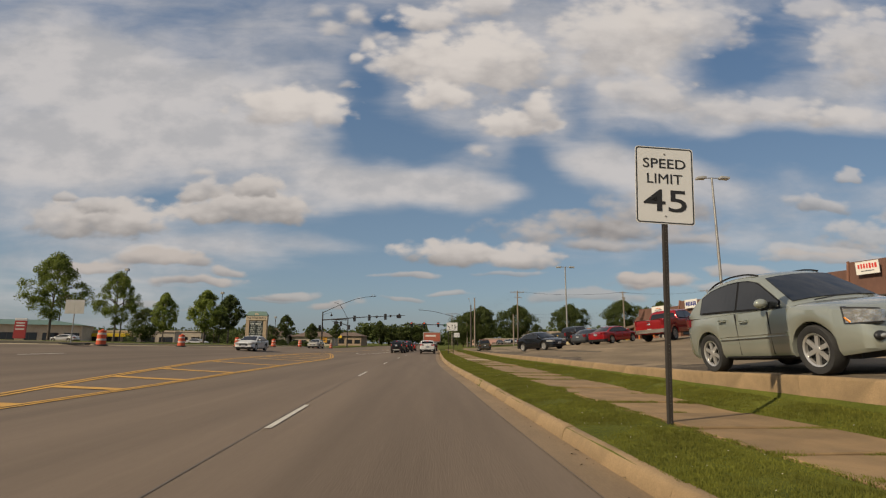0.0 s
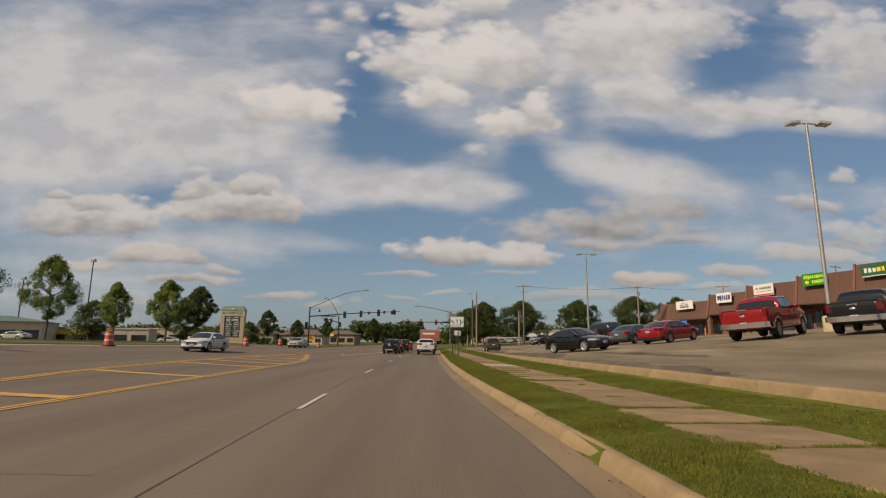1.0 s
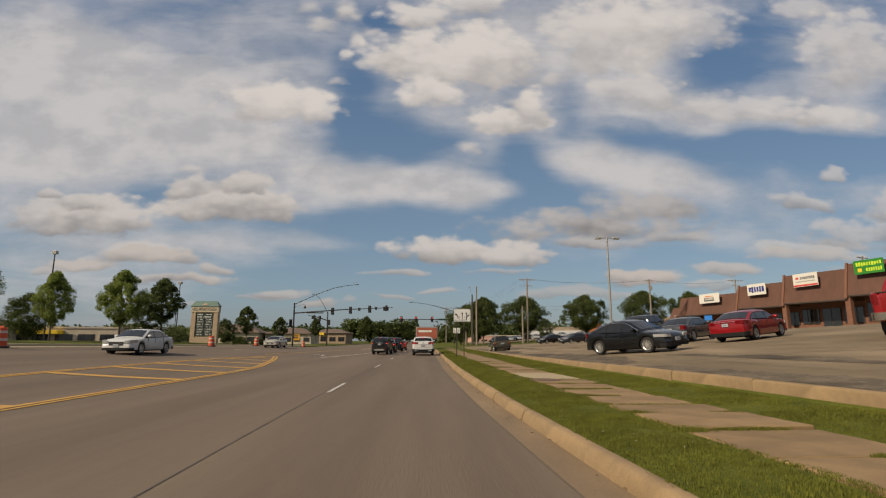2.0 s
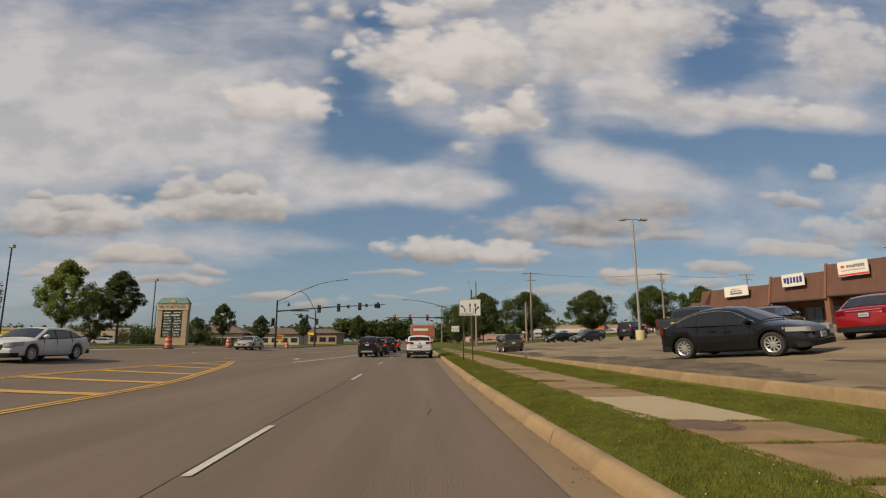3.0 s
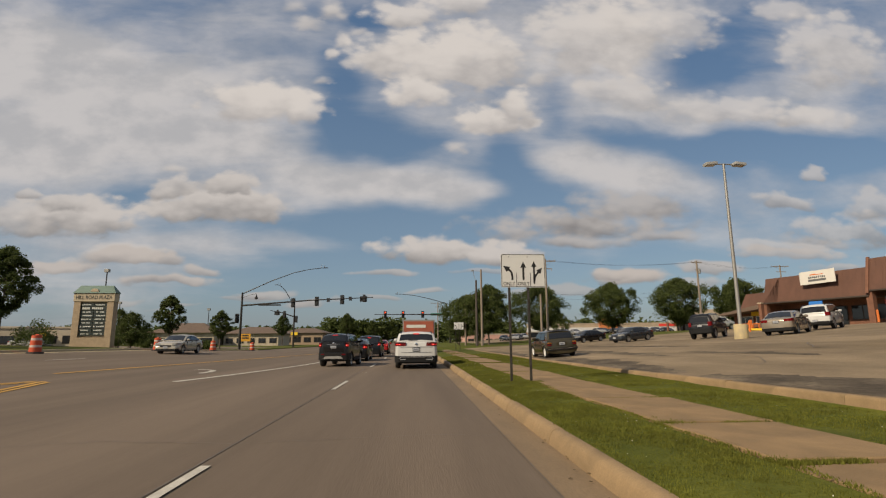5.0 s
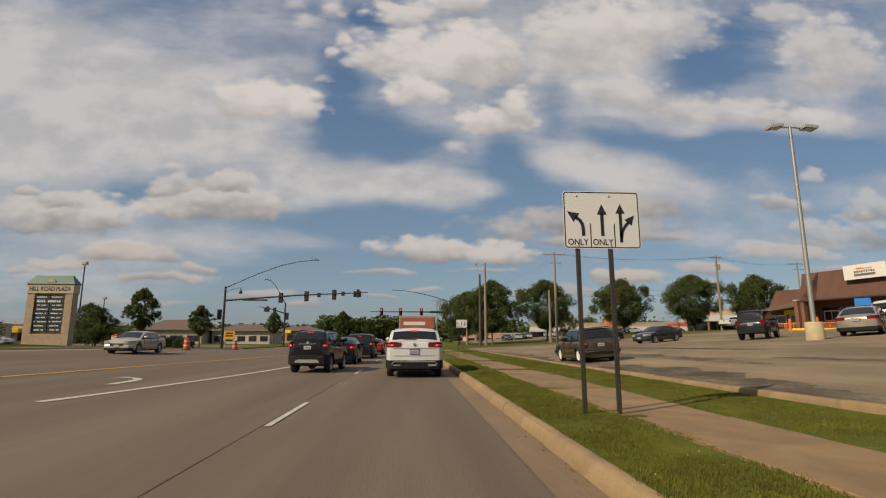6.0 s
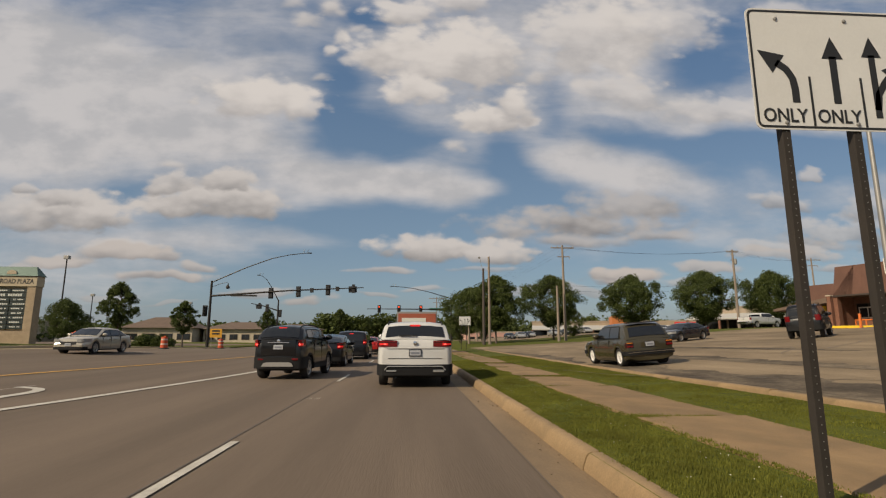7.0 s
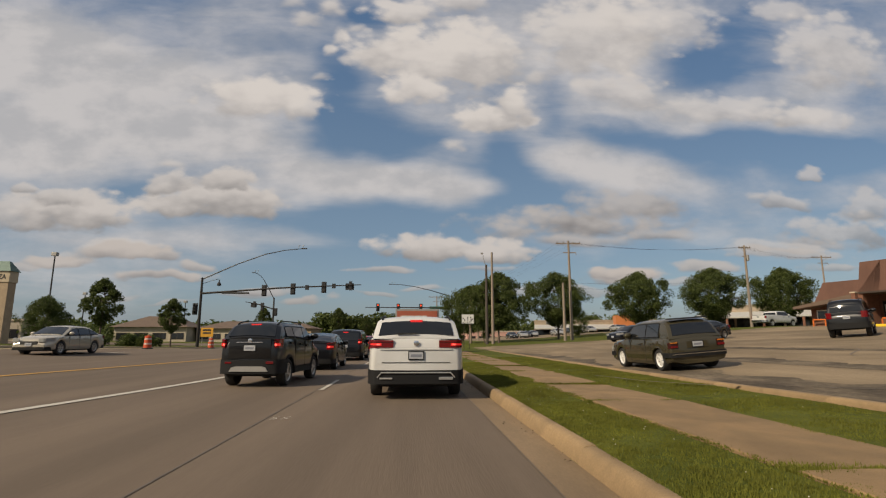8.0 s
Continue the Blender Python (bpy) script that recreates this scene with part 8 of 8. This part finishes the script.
for x0, x1 in ((3, 9), (36, 42), (73, 81)):
    part("name_bar", boxed(x0, x1, -0.12, -0.01, 4.55, 5.2), (INK_RED, INK_GREY)[x0 % 2], far_shops)
strip("pale_store", Matrix.Translation((19, 232, 0.0)) @ Matrix.Rotation(radians(4), 4, "Z"), 20, 12, 3.4, material("pale_pink_fascia", (0.55, 0.32, 0.26), 0.8, vary=0.1), CREAM, "low store with a pale pink fascia", 6)
side_row = strip("far_shops", Matrix.Translation((64, 168, 2.2)) @ Matrix.Rotation(radians(-52), 4, "Z"), 60, 16, 5.6, FAR_CREAM, FAR_CREAM, "cream strip mall wing with pale awning and brick columns", 9, (3.4, 4.5, 4.6, GREY_AWNING))
part("name_bar", boxed(20, 27, -0.12, -0.01, 4.7, 5.4), INK_RED, side_row)

plaza = strip("plaza_building", Matrix.Translation((-108, 103, 0.9)) @ Matrix.Rotation(radians(24), 4, "Z"), 34, 14, 3.9, CREAM, GREEN_ROOF, "cream plaza building with a low green roof", 9, None, 1.3)
strip("plaza_building", Matrix.Translation((-150, 86, 0.9)) @ Matrix.Rotation(radians(22), 4, "Z"), 46, 14, 3.4, CREAM, CREAM, "long low cream plaza wing", 12, (2.5, 3.0, 2.0, CREAM))
strip("tan_roof_building", Matrix.Translation((-62.5, 172, 0.7)) @ Matrix.Rotation(radians(4), 4, "Z"), 14.5, 12, 2.9, CREAM, TAN_ROOF, "cream building with a hipped tan shingle roof", 4, None, 2.5)
strip("tan_roof_building", Matrix.Translation((-47.5, 178, 0.7)), 13.5, 12, 2.7, CREAM, TAN_ROOF, "tan building with a hipped brown shingle roof", 5, None, 1.8)
bank = strip("bank_building", Matrix.Translation((-42, 214, 0.8)) @ Matrix.Rotation(radians(-4), 4, "Z"), 13, 12, 3.3, material("tan_brick_wall", (0.33, 0.24, 0.16), 0.9, vary=0.15), TAN_ROOF, "tan brick bank with a brown roof and drive-through", 4, None, 1.6)
part("name_bar", boxed(3, 5.2, -0.8, -0.705, 2.6, 3.5), INK_YELLOW, bank)
yellow = strip("yellow_store", Matrix.Translation((-77, 147, 0.9)) @ Matrix.Rotation(radians(12), 4, "Z"), 12, 10, 3.2, CREAM, CREAM, "low cream store with a yellow awning", 4)
part("awning", boxed(1, 7, -1.2, -0.02, 1.7, 2.5, 0.1), INK_YELLOW, yellow, "yellow awning")
yellow2 = strip("yellow_store", Matrix.Translation((-84, 128, 0.9)) @ Matrix.Rotation(radians(16), 4, "Z"), 20, 9, 2.8, CREAM, CREAM, "low cream store with a yellow awning", 5)
part("awning", boxed(2, 10, -1.2, -0.02, 1.6, 2.4, 0.1), INK_YELLOW, yellow2, "yellow awning")


# ---- kerbs, sidewalk slabs and grass: many small pieces, last of all ----
def strip_piece(name, prof, length, gap=0.003, mat=CONCRETE):
    """One kerb stone: a profile in x and z, drawn along y with a rounded end."""
    bm = bmesh.new()
    rings = []
    for y, k in ((-length / 2 + gap, 0.99), (-length / 2 + gap + 0.012, 1.0), (length / 2 - gap - 0.012, 1.0), (length / 2 - gap, 0.99)):
        rings.append([bm.verts.new((x * k, y, z * k)) for x, z in prof])
    for a, b in zip(rings, rings[1:]):
        for i in range(len(prof)):
            j = (i + 1) % len(prof)
            bm.faces.new((a[i], a[j], b[j], b[i]))
    bm.faces.new(rings[0])
    bm.faces.new(rings[-1])
    bmesh.ops.recalc_face_normals(bm, faces=bm.faces[:])
    return mesh_from(bm, name, mat, 50)


def tangent(fn, y):
    return -math.atan2(fn(y + 0.5) - fn(y - 0.5), 1.0)


rng = random.Random(4)
STONE_LEN = 3.05
kerb = thing("kerb", "continuous tan concrete kerb along the road", "kerb", kind="structure")
kerb_mesh = strip_piece("kerb_stone", [(-0.03, -0.12), (-0.02, 0.02), (0.015, 0.115), (0.04, 0.145), (0.075, 0.158), (0.155, 0.162), (0.18, 0.15), (0.185, -0.12)], STONE_LEN)
for k in range(-4, 33):
    y = k * STONE_LEN
    ob = new("kerb_stone", kerb_mesh)
    ob.parent = kerb
    ob.matrix_basis = Matrix.Translation((kerb_x(y) + rng.uniform(-0.008, 0.008), y, rng.uniform(-0.008, 0.008))) @ Matrix.Rotation(tangent(kerb_x, y) + rng.uniform(-0.003, 0.003), 4, "Z")
lot_kerb = thing("lot_kerb", "raised tan concrete kerb wall along the lot", "kerb", kind="structure")
lot_mesh = strip_piece("kerb_stone", [(-0.02, -0.6), (0.0, -0.05), (0.02, -0.012), (0.05, 0.0), (0.17, 0.0), (0.19, -0.02), (0.20, -0.6)], STONE_LEN)
for k in range(-4, 33):
    y = k * STONE_LEN + 1.0
    ob = new("kerb_stone", lot_mesh)
    ob.parent = lot_kerb
    ob.matrix_basis = Matrix.Translation((lot_x(y), y, lot_edge_z(y) + 0.015 + rng.uniform(-0.01, 0.01))) @ Matrix.Rotation(tangent(lot_x, y), 4, "Z") @ Matrix.Rotation(math.atan((lot_edge_z(y + 1.5) - lot_edge_z(y - 1.5)) / 3), 4, "X")
far_kerb = thing("far_kerb", "pale concrete kerb on the far side", "kerb", kind="structure")
far_mesh = strip_piece("kerb_stone", [(0.05, -0.2), (0.04, 0.02), (0.0, 0.13), (-0.04, 0.15), (-0.22, 0.155), (-0.25, 0.12), (-0.25, -0.2)], 6.0, mat=SLAB_NEW)
for k in range(2, 21):
    y = k * 6.0
    ob = new("kerb_stone", far_mesh)
    ob.parent = far_kerb
    rise = (along(LEFT_RISE, y + 3) - along(LEFT_RISE, y - 3)) / 6
    ob.matrix_basis = Matrix.Translation((LEFT_KERB, y, along(LEFT_RISE, y) + 0.004)) @ Matrix.Rotation(math.atan(rise), 4, "X")

walk_path = thing("pavement", "worn tan concrete sidewalk of uneven slabs", "sidewalk", kind="structure")


def slab_mesh(length, width, seed, mat):
    """One slab with chipped, uneven edges."""
    q = random.Random(seed)
    bm = bmesh.new()
    w, l = width / 2, length / 2 - 0.022
    out = []
    for k in range(7):
        out.append((lerp(-w, w, k / 6), -l + q.uniform(0, 0.03)))
    for k in range(1, 6):
        out.append((w - q.uniform(0, 0.05), lerp(-l, l, k / 6)))
    for k in range(7):
        out.append((lerp(w, -w, k / 6), l - q.uniform(0, 0.03)))
    for k in range(1, 6):
        out.append((-w + q.uniform(0, 0.05), lerp(l, -l, k / 6)))
    rings = [[bm.verts.new((a * k, b * kk, z)) for a, b in out] for k, kk, z in ((1, 1, -0.11), (1, 1, -0.014), (0.985, 0.985, 0.0))]
    for a, b in zip(rings, rings[1:]):
        for i in range(len(out)):
            j = (i + 1) % len(out)
            bm.faces.new((a[i], a[j], b[j], b[i]))
    bm.faces.new(rings[-1])
    bmesh.ops.recalc_face_normals(bm, faces=bm.faces[:])
    return mesh_from(bm, "slab", mat)


# joints as they lie: short slabs at first, long ones further on
JOINTS = [-9.0, -7.4, -5.8, -4.2, -2.6, -1.0, 0.6, 2.2, 3.8, 5.4, 7.0, 8.6, 10.2, 11.8, 13.4, 15.0, 16.6, 18.2, 20.0, 21.8, 23.4, 25.0, 26.6, 28.1, 29.1, 30.6, 32.2, 33.7, 35.1, 38.3, 40.05, 42.15, 45.5, 48.1, 50.2, 53.0, 57.1, 61.2, 65.6, 69.0, 73.5, 77.0, 81.0, 84.5, 88.0, 92.0, 95.0, 98.5]
for i, (y0, y1) in enumerate(zip(JOINTS, JOINTS[1:])):
    fresh = y0 == 35.1
    c, length = (y0 + y1) / 2, y1 - y0
    ob = new("slab", slab_mesh(length, walk_w(c), i, SLAB_NEW if fresh else SLAB))
    ob.parent = walk_path
    tilt = 0.0 if fresh else 1.0
    ob.matrix_basis = Matrix.Translation((walk_x(c) + walk_w(c) / 2 + 0.02, c, 0.228 + rng.uniform(-0.02, 0.02) * tilt)) @ Matrix.Rotation(tangent(walk_x, c), 4, "Z") @ Matrix.Rotation(rng.uniform(-0.012, 0.012) * tilt, 4, "X") @ Matrix.Rotation(rng.uniform(-0.008, 0.008) * tilt, 4, "Y")
cover = thing("manhole_cover", "round rusty iron manhole cover set in the sidewalk", "manhole cover", Matrix.Translation((walk_x(34.7) + 0.42, 34.75, 0.246)))
part("rim", lathe(bmesh.new(), [(0.44, -0.03), (0.44, 0.0), (0.40, 0.004)], 28), material("rusty_iron", (0.16, 0.10, 0.065), 0.8, 0.3, vary=0.3, scale=8, bump=0.4), cover)
part("lid", lathe(bmesh.new(), [(0.385, 0.0), (0.385, 0.012), (0.2, 0.014)], 28), bpy.data.materials["rusty_iron"], cover)


# ---- grass ----
def grass_field(name, label, spots, seed, height=0.030, mat=None):
    """Blades in tufts, leaning at random."""
    q = random.Random(seed)
    verts, faces = [], []
    for x, y, z, k in spots:
        for _ in range(7):
            a = q.uniform(0, math.tau)
            h = height * q.uniform(0.5, 1.35) * k
            lean = q.uniform(0.1, 0.8) * h
            bx, by = x + q.uniform(-0.05, 0.05), y + q.uniform(-0.05, 0.05)
            wx, wy = math.sin(a) * 0.0055, -math.cos(a) * 0.0055
            n = len(verts)
            verts += [(bx - wx, by - wy, z - 0.01), (bx + wx, by + wy, z - 0.01), (bx + math.cos(a) * lean, by + math.sin(a) * lean, z + h)]
            faces.append((n, n + 1, n + 2))
    me = bpy.data.meshes.new(name)
    me.from_pydata(verts, [], faces)
    me.materials.append(mat or BLADE)
    return tagged(new(name, me), label, "grass", kind="stuff")


def verge(inner, outer, y0, y1, count, seed):
    q = random.Random(seed)
    out = []
    for _ in range(count):
        y = lerp(y0, y1, q.random() ** 1.15)
        a = inner(y) - (0.16 if seed == 2 else 0.03) * max(0.0, noise.noise(Vector((3.3, y * 0.9, seed))) + 0.4 * noise.noise(Vector((1.3, y * 4.0, seed))) + 0.3)
        b = outer(y) + (0.20 if seed == 1 else 0.03) * max(0.0, noise.noise(Vector((7.1, y * 0.8, seed))) + 0.4 * noise.noise(Vector((2.1, y * 4.0, seed))) + 0.25)
        x = lerp(a, b, q.random())
        patch = 0.8 + 0.7 * noise.noise(Vector((x * 1.1, y * 0.9, 9)))
        if patch < 0.52 and q.random() < 0.6:
            continue
        out.append((x, y, max(ground_z(x, y), 0.235 if x > walk_x(y) and x < walk_x(y) + walk_w(y) else 0), clamp(patch, 0.4, 1.4) * (0.55 if min(abs(x - walk_x(y)), abs(x - walk_x(y) - walk_w(y))) < 0.14 else 1.0)))
    return out


grass_field("grass", "short mown grass between kerb and sidewalk", verge(lambda y: kerb_x(y) + 0.18, lambda y: walk_x(y) + 0.02, 2, 80, 78000, 1), 1)
grass_field("grass", "short mown grass between sidewalk and lot kerb", verge(lambda y: walk_x(y) + walk_w(y) + 0.04, lambda y: lot_x(y) - 0.09, 3, 85, 54000, 2), 2)
q = random.Random(3)
weeds = []
for y in JOINTS[3:-2]:
    w = walk_w(y)
    part_from, part_to = sorted((q.uniform(0, 1), q.uniform(0, 1)))
    for _ in range(int(240 * (part_to - part_from)) + 30):
        weeds.append((walk_x(y) + lerp(part_from, part_to, q.random()) * w, y + q.uniform(-0.045, 0.045), 0.222, q.uniform(0.6, 1.2)))
    # a spreading tuft at one or both ends of the joint
    for side in (0.0, 1.0):
        if q.random() < 0.65:
            reach = q.uniform(0.06, 0.26)
            for _ in range(int(900 * reach)):
                weeds.append((walk_x(y) + abs(side * w - abs(q.gauss(0, reach))), y + q.gauss(0, 0.05 + 0.12 * reach), 0.222, q.uniform(0.7, 1.5)))
grass_field("weeds", "dark weeds growing in the sidewalk joints", weeds, 5, mat=BLADE)
CLOVER = material("white_clover_heads", (0.45, 0.44, 0.34), 0.9)
flowers = []
for k in range(420):
    y = q.uniform(4, 76)
    if noise.noise(Vector((y * 0.35, 2, 2))) < -0.05:
        continue
    x = lerp(kerb_x(y) + 0.3, walk_x(y) - 0.05, q.random()) if q.random() < 0.7 else lerp(walk_x(y) + walk_w(y) + 0.1, lot_x(y) - 0.1, q.random())
    flowers.append((x, y, ground_z(x, y) + 0.02))
verts, faces = [], []
for x, y, z in flowers:
    r, n = q.uniform(0.004, 0.008), len(verts)
    verts += [(x - r, y, z + r), (x + r, y, z + r), (x, y - r, z + r), (x, y + r, z + r), (x, y, z + 2 * r), (x, y, z)]
    faces += [(n + a, n + b, n + c) for a, b in ((0, 2), (2, 1), (1, 3), (3, 0)) for c in (4, 5)]
me = bpy.data.meshes.new("clover")
me.from_pydata(verts, [], faces)
me.materials.append(CLOVER)
tagged(new("clover", me), "small white clover heads in the verge grass", "flowers", kind="stuff")
debris = bpy.data.meshes.new("leaf_litter")
verts, faces = [], []
for k in range(260):
    y = q.uniform(3, 80)
    x = kerb_x(y) - abs(q.gauss(0, 0.12)) - 0.03
    r, a, n = q.uniform(0.008, 0.03), q.uniform(0, math.tau), len(verts)
    ca, sa = math.cos(a) * r, math.sin(a) * r
    verts += [(x - ca, y - sa, 0.0), (x + sa * 0.5, y - ca * 0.5, 0.012), (x + ca, y + sa, 0.006), (x - sa * 0.5, y + ca * 0.5, 0.012)]
    faces += [(n, n + 1, n + 2), (n, n + 2, n + 3)]
debris.from_pydata(verts, [], faces)
debris.materials.append(SOIL)
tagged(new("leaf_litter", debris), "dry leaf bits and grit in the gutter", "litter", kind="stuff")
